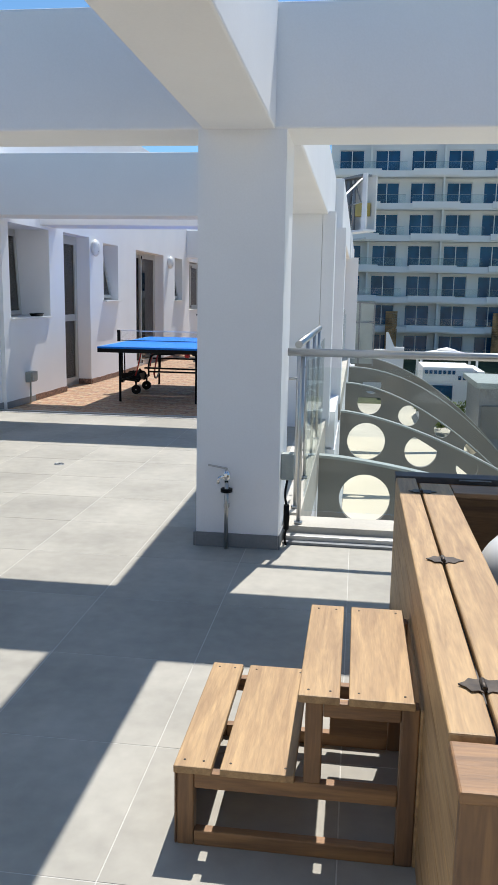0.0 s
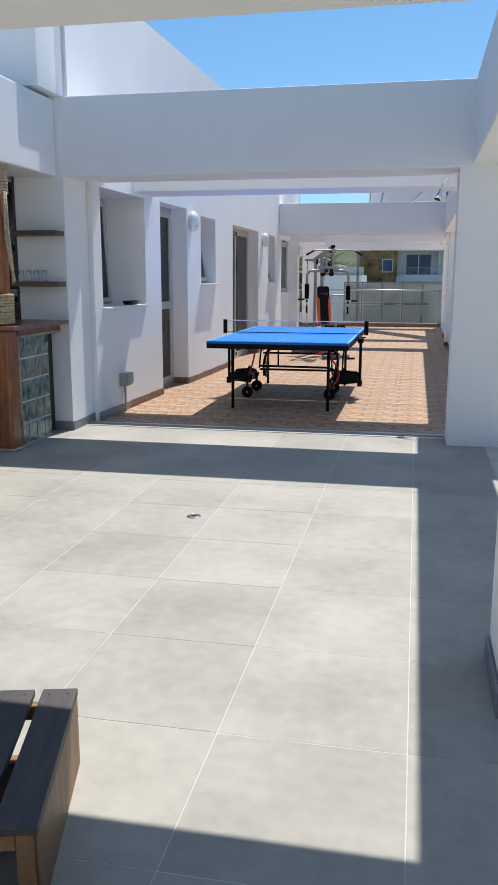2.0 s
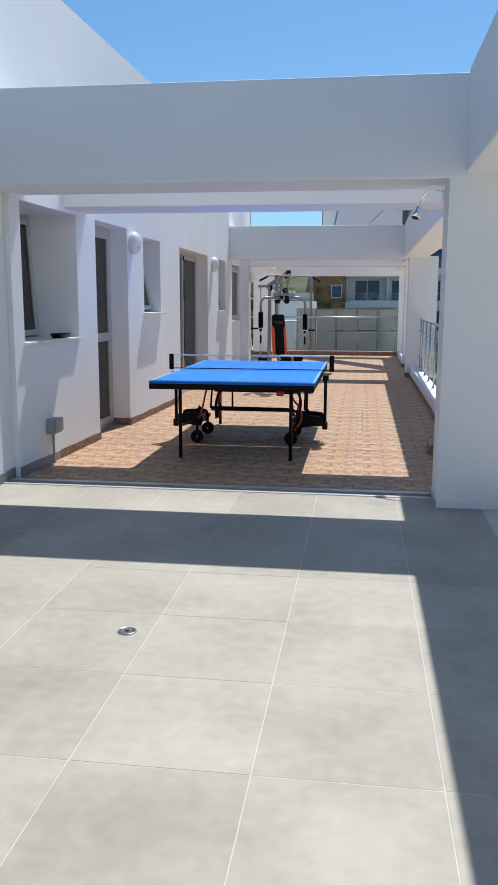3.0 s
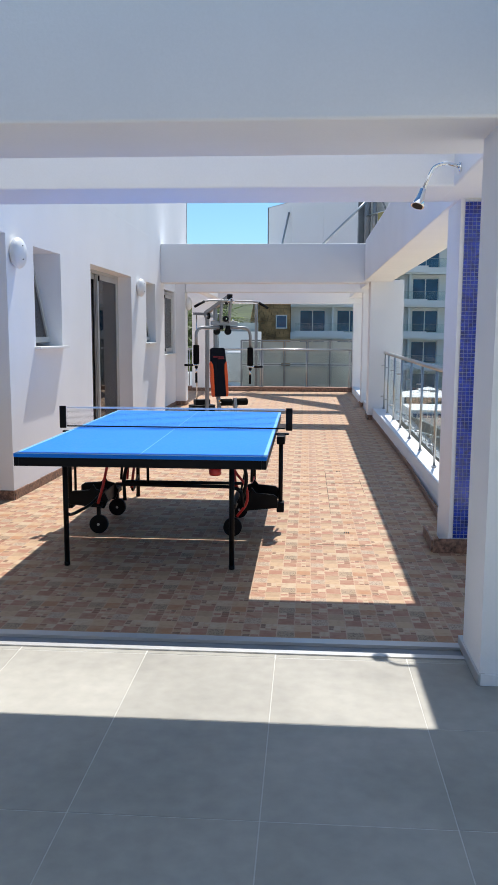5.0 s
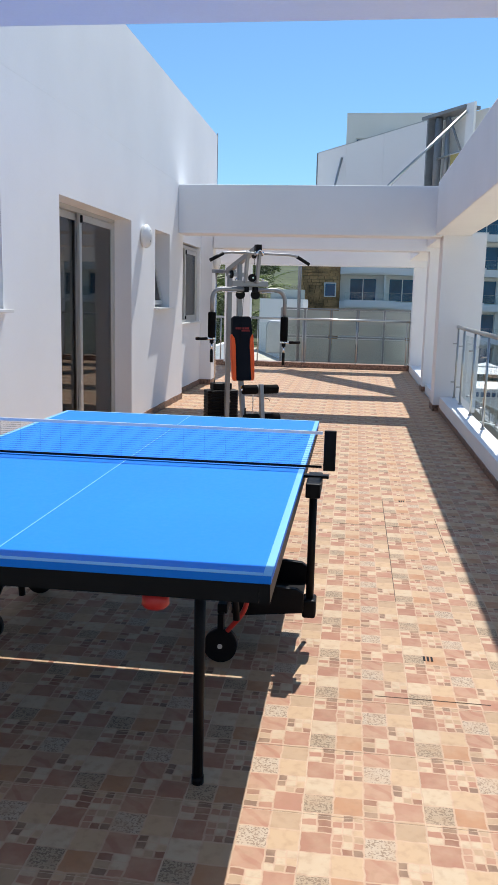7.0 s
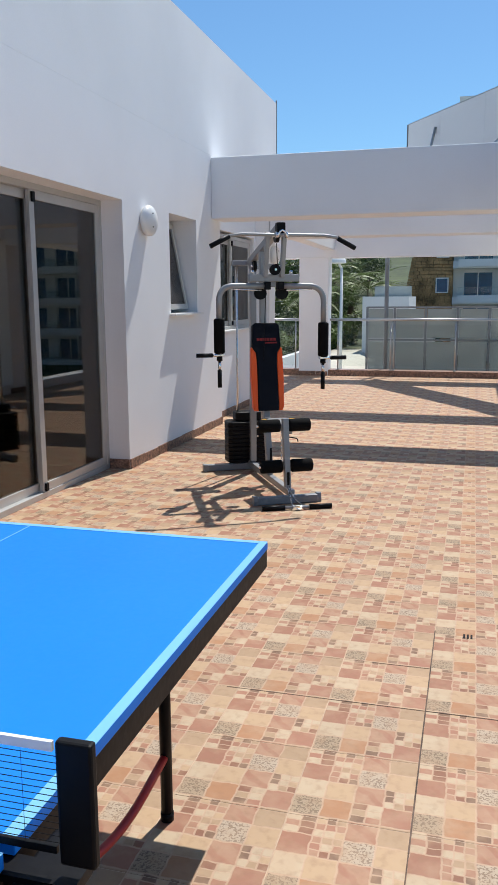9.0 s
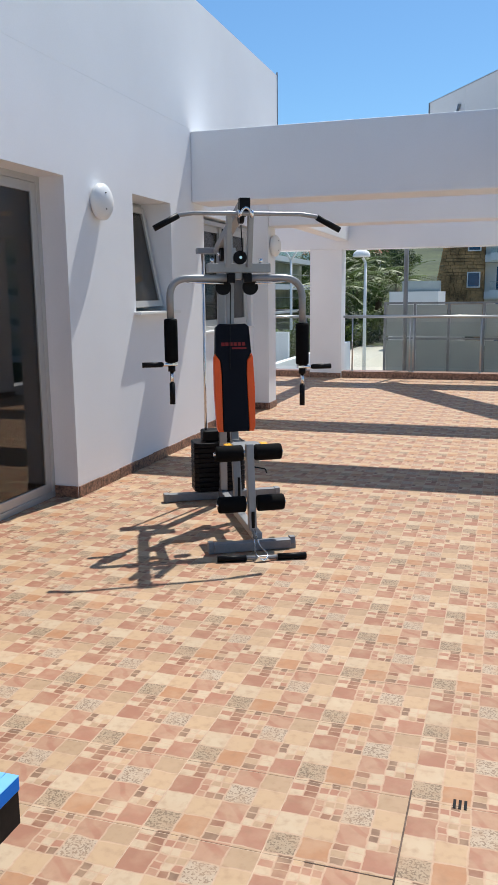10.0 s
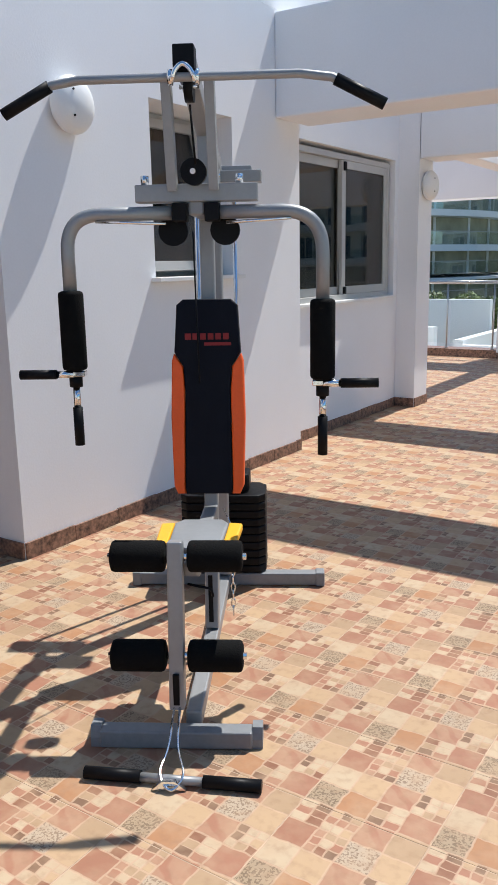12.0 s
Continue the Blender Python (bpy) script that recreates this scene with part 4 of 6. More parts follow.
stay([(-1.62, 0.66), (-1.60, 0.50), (-1.63, 0.38), (-1.64, 0.24)], 11.72, 0.008, M_BLACK)
part("stay", tube(arc_pts([(-2.69, 10.96, 0.34), (-2.72, 11.15, 0.28), (-2.66, 11.45, 0.29), (-2.60, 11.62, 0.37)], 0.1), 0.011), M_BLACK, tt, "curved folding stay")
for y, z in ((12.62, 0.47), (12.40, 0.28)):
    part("cross_bar", tube([(-2.66, y, z), (-1.66, y, z)], 0.013), M_BLACK, tt)
for x in (-2.965, -1.355):
    for y, r in ((11.97, 0.017), (12.12, 0.010)):
        part("upright", tube([(x, y, 0.16), (x, y, TZ - 0.05)], r, 10), M_BLACK, tt)
    part("pivot_cap", box(x - 0.03, x + 0.03, 11.90, 12.14, TZ - 0.09, TZ - 0.03, 0.006), M_BLACK, tt)
    part("foot_cap", box(x - 0.028, x + 0.028, 11.93, 12.02, 0.15, 0.23, 0.01), M_BLACK, tt)
for s, x0 in ((1, -2.945), (-1, -1.375)):
    def sx(u):
        return x0 + s * u
    out = [(sx(0), 0.20), (sx(0.27), 0.17), (sx(0.30), 0.24), (sx(0.27), 0.30), (sx(0.21), 0.315), (sx(0.19), 0.35), (sx(0.16), 0.31), (sx(0.03), 0.30), (sx(0), 0.28)]
    part("ball_tray", prism(out, "y", 11.86, 11.885, 0.003), M_BLACK, tt, "black plastic ball tray")
    part("ball_tray", prism(out, "y", 12.205, 12.23, 0.003), M_BLACK, tt, "black plastic ball tray")
    part("tray_floor", box(min(sx(0.01), sx(0.27)), max(sx(0.01), sx(0.27)), 11.886, 12.204, 0.20, 0.21), M_BLACK, tt)
    part("tray_wall", box(min(sx(0.262), sx(0.27)), max(sx(0.262), sx(0.27)), 11.886, 12.204, 0.211, 0.29), M_BLACK, tt)


def wheel(x, y, r=0.068):
    w = part("wheel", tube([(x, y - 0.022, r), (x, y + 0.022, r)], r, 28), M_BLACK, tt, "black double castor wheel")
    part("hub", tube([(x, y - 0.026, r), (x, y + 0.026, r)], 0.010, 12), M_ALU, w)
    part("fork", box(x - 0.012, x + 0.012, y - 0.018, y + 0.018, r + 0.069, 0.2), M_BLACK, w)
    return w


for x in (-2.70, -1.70):
    for y in (11.80, 12.40):
        wheel(x, y)
    part("axle_beam", box(x - 0.02, x + 0.02, 11.82, 12.48, 0.19, 0.23, 0.004), M_BLACK, tt)
part("release_knob", tube([(-1.71, 10.735, 0.640), (-1.71, 10.735, 0.650), (-1.71, 10.735, 0.684)], [0.030, 0.038, 0.036], 12), M_RED, tt, "red release knob")

net = thing("table_tennis_net", "black net with a white top tape on two black posts", "net")
NX0, NX1 = TX0 - 0.105, TX1 + 0.102
for x in (NX0, NX1):
    p = part("net_post", box(x - 0.025, x + 0.025, TYM - 0.008, TYM + 0.008, TZ - 0.005, TZ + 0.165, 0.004), M_BLACK, net)
    s = 1 if x < -2 else -1
    part("clamp_arm", box(min(x, x + s * 0.21), max(x, x + s * 0.21), TYM - 0.02, TYM + 0.02, TZ - 0.035, TZ - 0.0235), M_BLACK, p)
part("top_tape", box(NX0 + 0.031, NX1 - 0.031, TYM - 0.003, TYM + 0.003, TZ + 0.147, TZ + 0.160), M_WHITE, net)
part("bottom_cord", box(NX0 + 0.031, NX1 - 0.031, TYM - 0.003, TYM + 0.003, TZ + 0.006, TZ + 0.016), M_BLACK, net)
bm = bmesh.new()
for k in range(14):
    z = TZ + 0.020 + k * 0.0092
    box_bm(bm, NX0 + 0.026, NX1 - 0.026, TYM - 0.0004, TYM + 0.0004, z, z + 0.0008)
for k in range(20):
    x = NX0 + 0.035 + k * 0.090
    if x < NX1 - 0.035:
        box_bm(bm, x, x + 0.0003, TYM - 0.0003, TYM + 0.0003, TZ + 0.016, TZ + 0.147)
part("mesh", bm, M_BLACK, net)["kind"] = "stuff"


# ---- multi gym ----
GYM = pose(-2.665, 17.885, 0, 0, 0, 30)
gy = thing("multi_gym", "grey steel home gym with black pads and orange sides", "exercise machine", at=GYM)


def bar(points, w, h, name, mat=None, parent=None, label="", r=0.006):
    """A square steel section along straight runs."""
    bm = bmesh.new()
    for a, b in zip(points[:-1], points[1:]):
        a, b = Vector(a), Vector(b)
        d = b - a
        q = d.to_track_quat("Z", "Y").to_matrix().to_4x4()
        t = bmesh.new()
        box_bm(t, -w / 2, w / 2, -h / 2, h / 2, 0, d.length, r)
        bmesh.ops.transform(t, matrix=Matrix.Translation(a) @ q, verts=t.verts)
        me = bpy.data.meshes.new("tmp")
        t.to_mesh(me)
        t.free()
        bm.from_mesh(me)
        bpy.data.meshes.remove(me)
    return part(name, bm, mat or M_GREYMETAL, parent or gy, label)


def foam(a, b, r, name="foam_roller", parent=None):
    a, b = Vector(a), Vector(b)
    d = (b - a).normalized()
    pts = [a, a + d * 0.004, a + d * 0.012, b - d * 0.012, b - d * 0.004, b]
    return part(name, tube(pts, [r * 0.7, r * 0.93, r, r, r * 0.93, r * 0.7], 24), M_FOAM, parent or gy, "black foam cover")


CX = -0.008
rear = bar([(-0.40, 0, 0.032), (0.40, 0, 0.032)], 0.055, 0.055, "rear_foot", M_PLINTH)
for x in (-0.405, 0.405):
    part("end_cap", box(x - 0.02, x + 0.02, -0.032, 0.032, 0.0, 0.064, 0.006), M_PLINTH, rear)
front = bar([(-0.28, -1.235, 0.030), (0.17, -1.235, 0.030)], 0.055, 0.055, "front_foot", M_PLINTH)
part("end_cap", prism([(-1.252, 0), (-1.188, 0), (-1.188, 0.03), (-1.20, 0.064), (-1.24, 0.064), (-1.252, 0.03)], "x", 0.17, 0.20), M_PLINTH, front)
part("end_cap", prism([(-1.252, 0), (-1.188, 0), (-1.188, 0.03), (-1.20, 0.064), (-1.24, 0.064), (-1.252, 0.03)], "x", -0.31, -0.28), M_PLINTH, front)
bar([(CX, -0.03, 0.06), (CX, -1.19, 0.06)], 0.05, 0.05, "base_rail")
bar([(CX, -0.62, 0.085), (CX, -0.50, 0.62)], 0.05, 0.05, "seat_post")
part("adjuster_plate", box(CX - 0.008, CX + 0.008, -0.652, -0.645, 0.12, 0.30), M_BLACK, gy)
bar([(CX, -0.44, 0.60), (CX, -0.40, 1.84)], 0.05, 0.05, "mast")
bar([(CX, -0.10, 0.09), (CX, -0.12, 1.80)], 0.05, 0.05, "rear_mast")
bar([(CX, -0.06, 1.76), (CX, -0.89, 1.97)], 0.055, 0.055, "top_arm")
part("top_cap", box(CX - 0.031, CX + 0.031, -0.925, -0.865, 1.925, 2.0, 0.004), M_BLACK, gy)
bar([(CX - 0.07, -0.74, 1.62), (CX - 0.07, -0.80, 1.94)], 0.03, 0.045, "front_plate", r=0.002)
bar([(CX + 0.06, -0.74, 1.62), (CX + 0.06, -0.80, 1.94)], 0.03, 0.045, "front_plate", r=0.002)
part("cross_plate", box(-0.20, 0.188, -0.735, -0.68, 1.585, 1.64, 0.004), M_GREYMETAL, gy)
part("bolt_head", tube([(-0.17, -0.715, 1.641), (-0.17, -0.715, 1.668)], 0.013, 8), M_CHROME, gy)
part("bolt_head", tube([(0.13, -0.715, 1.641), (0.13, -0.715, 1.668)], 0.013, 8), M_CHROME, gy)
part("hinge_sleeve", box(CX - 0.075, CX - 0.028, -0.75, -0.69, 1.525, 1.582, 0.004), M_BLACK, gy)
part("hinge_sleeve", box(CX + 0.028, CX + 0.075, -0.75, -0.69, 1.525, 1.582, 0.004), M_BLACK, gy)
bar([(CX, -0.715, 1.57), (CX, -0.43, 1.57)], 0.05, 0.05, "arm_bracket")
for s, x1, dz in ((-1, -0.43, 0.0), (1, 0.392, -0.038)):
    x0 = CX + s * 0.076
    arm = part("press_arm", tube(arc_pts([(x0, -0.72, 1.553), (x1, -0.72, 1.553), (x1, -0.72, 1.30 + dz)], 0.13, 9), 0.022, 14), M_GREYMETAL, gy, "curved grey steel press arm")
    foam((x1, -0.72, 1.315 + dz), (x1, -0.72, 1.055 + dz), 0.041, "foam_grip", arm)
    part("bracket_plate", box(x1 - 0.035, x1 + 0.035, -0.74, -0.70, 1.035 + dz, 1.053 + dz, 0.003), M_CHROME, arm)
    part("collar", tube([(x1, -0.72, 1.034 + dz), (x1, -0.72, 1.00 + dz)], 0.022, 14), M_BLACK, arm)
    part("handle_stem", tube([(x1, -0.72, 1.0 + dz), (x1, -0.72, 0.925 + dz)], 0.012, 12), M_CHROME, arm)
    part("down_grip", tube([(x1, -0.72, 0.93 + dz), (x1, -0.72, 0.80 + dz)], 0.0165, 16), M_BLACK, arm)
    part("handle_stem", tube([(x1, -0.742, 1.044 + dz), (x1 + s * 0.06, -0.742, 1.044 + dz)], 0.012, 12), M_CHROME, arm)
    part("side_grip", tube([(x1 + s * 0.058, -0.742, 1.044 + dz), (x1 + s * 0.18, -0.742, 1.044 + dz)], 0.016, 16), M_BLACK, arm)
    part("cable", tube([(x0 + s * 0.02, -0.735, 1.52), (x1 - s * 0.10, -0.735, 1.53)], 0.005, 8), M_CHROME, arm)
    part("pulley_wheel", tube([(CX + s * 0.085, -0.665, 1.50), (CX + s * 0.085, -0.635, 1.50)], 0.048, 24), M_BLACK, gy)


def pulley(x, y, z, r=0.045):
    p = part("pulley_wheel", tube([(x - 0.013, y, z), (x + 0.013, y, z)], r, 24), M_BLACK, gy)
    part("axle", tube([(x - 0.03, y, z), (x + 0.03, y, z)], 0.007, 10), M_CHROME, p)


pulley(CX, -0.80, 1.91)
pulley(CX, -0.16, 1.72)
part("pulley_wheel", tube([(CX, -0.775, 1.672), (CX, -0.74, 1.672)], 0.04, 24), M_BLACK, gy)
part("axle", tube([(CX, -0.785, 1.672), (CX, -0.777, 1.672)], 0.009, 10), M_CHROME, gy)
# lat pull bar, hung from the top arm
lb = [(-0.525, -0.925, 1.829), (-0.39, -0.925, 1.899), (-0.31, -0.925, 1.911), (0.32, -0.925, 1.911), (0.41, -0.925, 1.899), (0.55, -0.925, 1.829)]
lat = part("lat_bar", tube(lb, 0.0125, 14), M_GREYMETAL, gy, "bent steel pull bar")
part("bar_grip", tube([(-0.395, -0.925, 1.897), (-0.535, -0.925, 1.824)], 0.0175, 16), M_BLACK, lat)
part("bar_grip", tube([(0.42, -0.925, 1.894), (0.56, -0.925, 1.823)], 0.0175, 16), M_BLACK, lat)
part("hook", tube(arc_pts([(CX - 0.035, -0.945, 1.895), (CX - 0.022, -0.945, 1.928), (CX, -0.945, 1.946), (CX + 0.022, -0.945, 1.928), (CX + 0.035, -0.945, 1.895)], 0.03), 0.007, 10), M_CHROME, lat)
part("collar", tube([(CX - 0.045, -0.925, 1.911), (CX - 0.032, -0.925, 1.911)], 0.022, 16), M_CHROME, lat)
part("collar", tube([(CX + 0.032, -0.925, 1.911), (CX + 0.045, -0.925, 1.911)], 0.022, 16), M_CHROME, lat)
part("cable", tube([(CX, -0.80, 1.86), (CX + 0.01, -0.79, 1.69)], 0.0035, 8), M_BLACK, gy)
part("cable", tube([(CX - 0.028, -0.60, 1.50), (CX - 0.028, -0.50, 0.62)], 0.003, 8), M_BLACK, gy)
# guide rods and weight stack
for x in (-0.10, 0.055):
    part("guide_rod", tube([(x, 0.07, 0.06), (x, 0.07, 1.74)], 0.0095, 12), M_CHROME, gy, "chrome guide rod")
part("rod_plate", box(-0.14, 0.13, 0.03, 0.11, 1.735, 1.775, 0.003), M_GREYMETAL, gy)
part("rod_plate", box(-0.02, 0.175, -0.10, -0.02, 1.70, 1.745, 0.003), M_GREYMETAL, gy)
bar([(CX, 0.07, 1.755), (CX, -0.10, 1.755)], 0.04, 0.03, "rod_arm")
ws = None
for k in range(10):
    z = 0.065 + k * 0.0355
    out = [(-0.20, 0.0), (-0.17, -0.035), (0.14, -0.035), (0.17, 0.0), (0.17, 0.15), (0.14, 0.19), (-0.17, 0.19), (-0.20, 0.15)]
    part("weight_plate", prism(out, "z", z, z + 0.033, 0.006), M_BLACK, gy, "black weight plate")
part("lifting_plate", prism([(-0.13, 0.02), (-0.11, 0.0), (0.08, 0.0), (0.10, 0.02), (0.10, 0.14), (-0.13, 0.14)], "z", 0.422, 0.50, 0.012), M_BLACK, gy)
part("select_pin", tube([(CX + 0.05, -0.075, 0.30), (CX + 0.05, -0.03, 0.30)], 0.006, 8), M_CHROME, gy)
# backrest: a tapered pad with orange flanks
PAD = Matrix.Translation((CX, -0.445, 1.265)) @ Matrix.Rotation(radians(-8.5), 4, "X")


def pad(outline, t0, t1, mat, name, label=""):
    bm = prism(outline, "y", t0, t1)
    es = [e for e in bm.edges if abs(e.verts[0].co.y - e.verts[1].co.y) < 1e-5]
    bmesh.ops.bevel(bm, geom=es, offset=0.008, segments=3, affect="EDGES", profile=0.6)
    bmesh.ops.transform(bm, matrix=PAD, verts=bm.verts)
    for f in bm.faces:
        f.smooth = False
    return part(name, bm, mat, gy, label)


L = -0.69
core = [(-0.085, 0.0), (0.085, 0.0), (0.108, -0.02), (0.116, -0.16), (0.118, -0.185), (0.086, -0.235), (0.080, -0.32), (0.084, L + 0.02), (0.080, L), (-0.080, L), (-0.084, L + 0.02), (-0.080, -0.32), (-0.086, -0.235), (-0.118, -0.185), (-0.116, -0.16), (-0.108, -0.02)]
pad([(x, z) for x, z in core], -0.055, 0.0, M_VINYL, "backrest", "navy black vinyl backrest pad")
for s in (-1, 1):
    side = [(0.1195, -0.19), (0.127, -0.215), (0.132, -0.42), (0.125, L + 0.03), (0.112, L), (0.083, L), (0.086, L + 0.02), (0.082, -0.32), (0.088, -0.236)]
    pad([(x * s, z) for x, z in side], -0.054, -0.004, M_ORANGE, "side_panel", "orange vinyl side panel")
# lettering on the pad, plain strokes in maroon
for k, w in enumerate((0.022, 0.02, 0.02, 0.02, 0.02, 0.02)):
    bm = box(-0.078 + k * 0.027, -0.078 + k * 0.027 + w, -0.0585, -0.0552, -0.142, -0.120)
    bmesh.ops.transform(bm, matrix=PAD, verts=bm.verts)
    part("print_bar", bm, M_DARKRED, gy)
bm = box(-0.01, 0.085, -0.0585, -0.0552, -0.163, -0.152)
bmesh.ops.transform(bm, matrix=PAD, verts=bm.verts)
part("print_bar", bm, M_DARKRED, gy)
# seat
seat_out = [(CX - 0.10, -0.80), (CX + 0.10, -0.80), (CX + 0.135, -0.84), (CX + 0.125, -1.03), (CX + 0.09, -1.08), (CX - 0.09, -1.08), (CX - 0.125, -1.03), (CX - 0.135, -0.84)]
part("seat", prism([(CX + (x - CX) * 0.66, y) for x, y in seat_out], "z", 0.534, 0.562, 0.008), M_PLINTH, gy, "dark grey vinyl seat pad")
for s in (-1, 1):
    part("seat_side", prism([(CX + s * 0.0895, -0.83), (CX + s * 0.135, -0.84), (CX + s * 0.125, -1.02), (CX + s * 0.085, -1.03)], "z", 0.534, 0.560, 0.006), M_YELLOW, gy, "yellow vinyl seat edge")
bar([(CX, -0.50, 0.51), (CX, -1.13, 0.51)], 0.05, 0.045, "seat_rail")
# leg developer
LX = -0.05
legp = bar([(LX, -1.155, 0.61), (LX, -1.225, 0.115)], 0.045, 0.045, "leg_post")
part("slot_plate", box(LX - 0.009, LX + 0.009, -1.245, -1.236, 0.12, 0.23), M_BLACK, gy)
for z, y in ((0.555, -1.135), (0.268, -1.195)):
    part("roller_axle", tube([(LX - 0.205, y, z), (LX + 0.205, y, z)], 0.010, 12), M_CHROME, legp)
    foam((LX - 0.195, y, z), (LX - 0.033, y, z), 0.047, "foam_roller", legp)
    foam((LX + 0.033, y, z), (LX + 0.195, y, z), 0.047, "foam_roller", legp)
part("latch", tube(arc_pts([(LX + 0.03, -1.14, 0.47), (LX + 0.10, -1.14, 0.455), (LX + 0.105, -1.14, 0.43)], 0.02), 0.004, 8), M_BLACK, legp)
# chain beside the seat post
bm = bmesh.new()
for k in range(11):
    z = 0.47 - k * 0.03
    ring = [(0.075 + (0.007 * math.cos(a) if k % 2 else 0), -0.66 + (0 if k % 2 else 0.007 * math.cos(a)), z + 0.018 * math.sin(a)) for a in [j * math.tau / 10 for j in range(10)]]
    tube_bm(bm, ring, 0.0028, 6, True)
tube_bm(bm, [(0.075, -0.66, 0.488), (0.04, -0.58, 0.53)], 0.003, 6)
part("chain", bm, M_CHROME, gy, "short steel chain")
# low pull bar lying on the tiles
low = thing("pull_bar", "steel pull bar with black grips lying on the patio tiles", "exercise bar", at=GYM)
part("bar_tube", tube([(-0.14, -1.415, 0.017), (0.055, -1.435, 0.017)], 0.0125, 14), M_GREYMETAL, low)
part("bar_grip", tube([(-0.29, -1.40, 0.018), (-0.13, -1.416, 0.018)], 0.018, 16), M_BLACK, low)
part("bar_grip", tube([(0.045, -1.434, 0.018), (0.205, -1.45, 0.018)], 0.018, 16), M_BLACK, low)
part("cable_loop", tube(arc_pts([(LX - 0.008, -1.24, 0.13), (LX - 0.012, -1.34, 0.06), (LX - 0.03, -1.43, 0.035), (LX + 0.01, -1.475, 0.006), (LX + 0.045, -1.43, 0.03), (LX + 0.012, -1.34, 0.06), (LX + 0.008, -1.24, 0.13)], 0.03), 0.004, 8), M_CHROME, low)
part("eye_bracket", prism([(LX - 0.045, 0.004), (LX + 0.05, 0.004), (LX + 0.02, 0.03), (LX - 0.015, 0.03)], "y", -1.455, -1.442), M_CHROME, low)


# ---- wooden steps ----
def wooden_steps(label, at, tread_mat, closed_side, flip=False):
    """Two-step stool: low treads at one side, high treads at the other; two boards a tread on a square frame."""
    s = -1 if flip else 1
    t = thing("step_stool", label, "steps", at=at)
    def bx(x0, x1, y0, y1, z0, z1, r=0.004):
        a, b = sorted((s * x0, s * x1))
        return box(a, b, y0, y1, z0, z1, r)
    D = 0.60
    for x0, x1, z in ((0.0, 0.105, 0.24), (0.125, 0.325, 0.24), (0.325, 0.435, 0.47), (0.455, 0.625, 0.47)):
        b = part("tread", bx(x0, x1 - 0.003, -0.012, D + 0.012, z - 0.022, z, 0.003), tread_mat, t)
        for x in (x0 + 0.025, x1 - 0.028):
            for y in (0.02, D - 0.02):
                part("nail", tube([(s * x, y, z - 0.002), (s * x, y, z + 0.0012)], 0.0035, 8), M_IRON, b)
    # legs and rails use the darker pine tones
    for y in (0.0, D - 0.045):
        for x, h in ((0.008, 0.217), (0.345, 0.447), (0.59, 0.447)):
            z0 = 0.217 if x == 0.345 else 0.0
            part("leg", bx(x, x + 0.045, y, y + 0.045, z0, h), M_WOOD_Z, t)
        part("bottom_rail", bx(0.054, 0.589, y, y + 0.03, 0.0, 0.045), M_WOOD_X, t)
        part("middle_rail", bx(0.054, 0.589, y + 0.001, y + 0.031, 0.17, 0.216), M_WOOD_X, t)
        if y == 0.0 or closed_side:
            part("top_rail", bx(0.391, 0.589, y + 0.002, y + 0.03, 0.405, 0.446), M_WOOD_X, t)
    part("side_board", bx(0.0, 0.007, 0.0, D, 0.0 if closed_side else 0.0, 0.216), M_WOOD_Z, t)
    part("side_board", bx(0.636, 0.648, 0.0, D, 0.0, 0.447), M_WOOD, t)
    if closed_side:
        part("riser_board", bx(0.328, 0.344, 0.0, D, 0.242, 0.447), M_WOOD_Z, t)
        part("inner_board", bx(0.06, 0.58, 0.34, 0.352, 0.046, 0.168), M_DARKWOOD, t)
    else:
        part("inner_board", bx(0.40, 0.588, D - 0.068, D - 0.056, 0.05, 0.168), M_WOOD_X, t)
    return t


wooden_steps("light pine two-step stool beside the wooden cabinet", pose(0.068, 2.15, 0), M_WOOD, False)
wooden_steps("two-step stool with dark stained treads on the grey floor", pose(-1.51, 3.68, 0, 0, 0, 15), M_DARKWOOD, True, True)

# ---- wooden cabinet with an open top ----
cb = thing("wooden_cabinet", "long weathered pine cabinet with a hinged lid open in the middle", "cabinet")
BX0, BX1, BY0, BY1, BZ = 0.712, 1.70, 1.50, 3.97, 0.66
for k in range(6):
    z = k * 0.107
    part("side_plank", box(BX0, BX0 + 0.022, BY0 + 0.03, BY1, z + 0.001, z + 0.1055, 0.003), M_WOOD, cb, "weathered pine side plank")
part("side_plank", box(BX1 - 0.022, BX1, BY0 + 0.03, BY1, 0, 0.64, 0.003), M_WOOD, cb)
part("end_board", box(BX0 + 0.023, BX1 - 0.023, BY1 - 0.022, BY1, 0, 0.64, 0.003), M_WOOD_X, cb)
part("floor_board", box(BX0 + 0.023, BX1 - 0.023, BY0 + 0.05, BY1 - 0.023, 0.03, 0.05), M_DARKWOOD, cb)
part("top_board", box(BX0 - 0.004, 0.796, 1.665, 3.88, 0.643, 0.665, 0.005), M_WOOD, cb, "pale pine top board")
part("lid_board", box(0.804, 0.935, 1.665, 3.78, 0.643, 0.667, 0.005), M_WOOD, cb, "pale pine lid board")
part("lid_board", box(0.938, BX1, 3.62, 3.78, 0.644, 0.666, 0.004), M_WOOD_X, cb)
part("lid_board", box(0.938, BX1, 1.665, 1.83, 0.644, 0.666, 0.004), M_WOOD_X, cb)
part("back_cap", box(BX0 - 0.006, BX1, 3.885, 3.985, 0.643, 0.672, 0.004), M_DARKWOOD, cb, "grey weathered end cap")
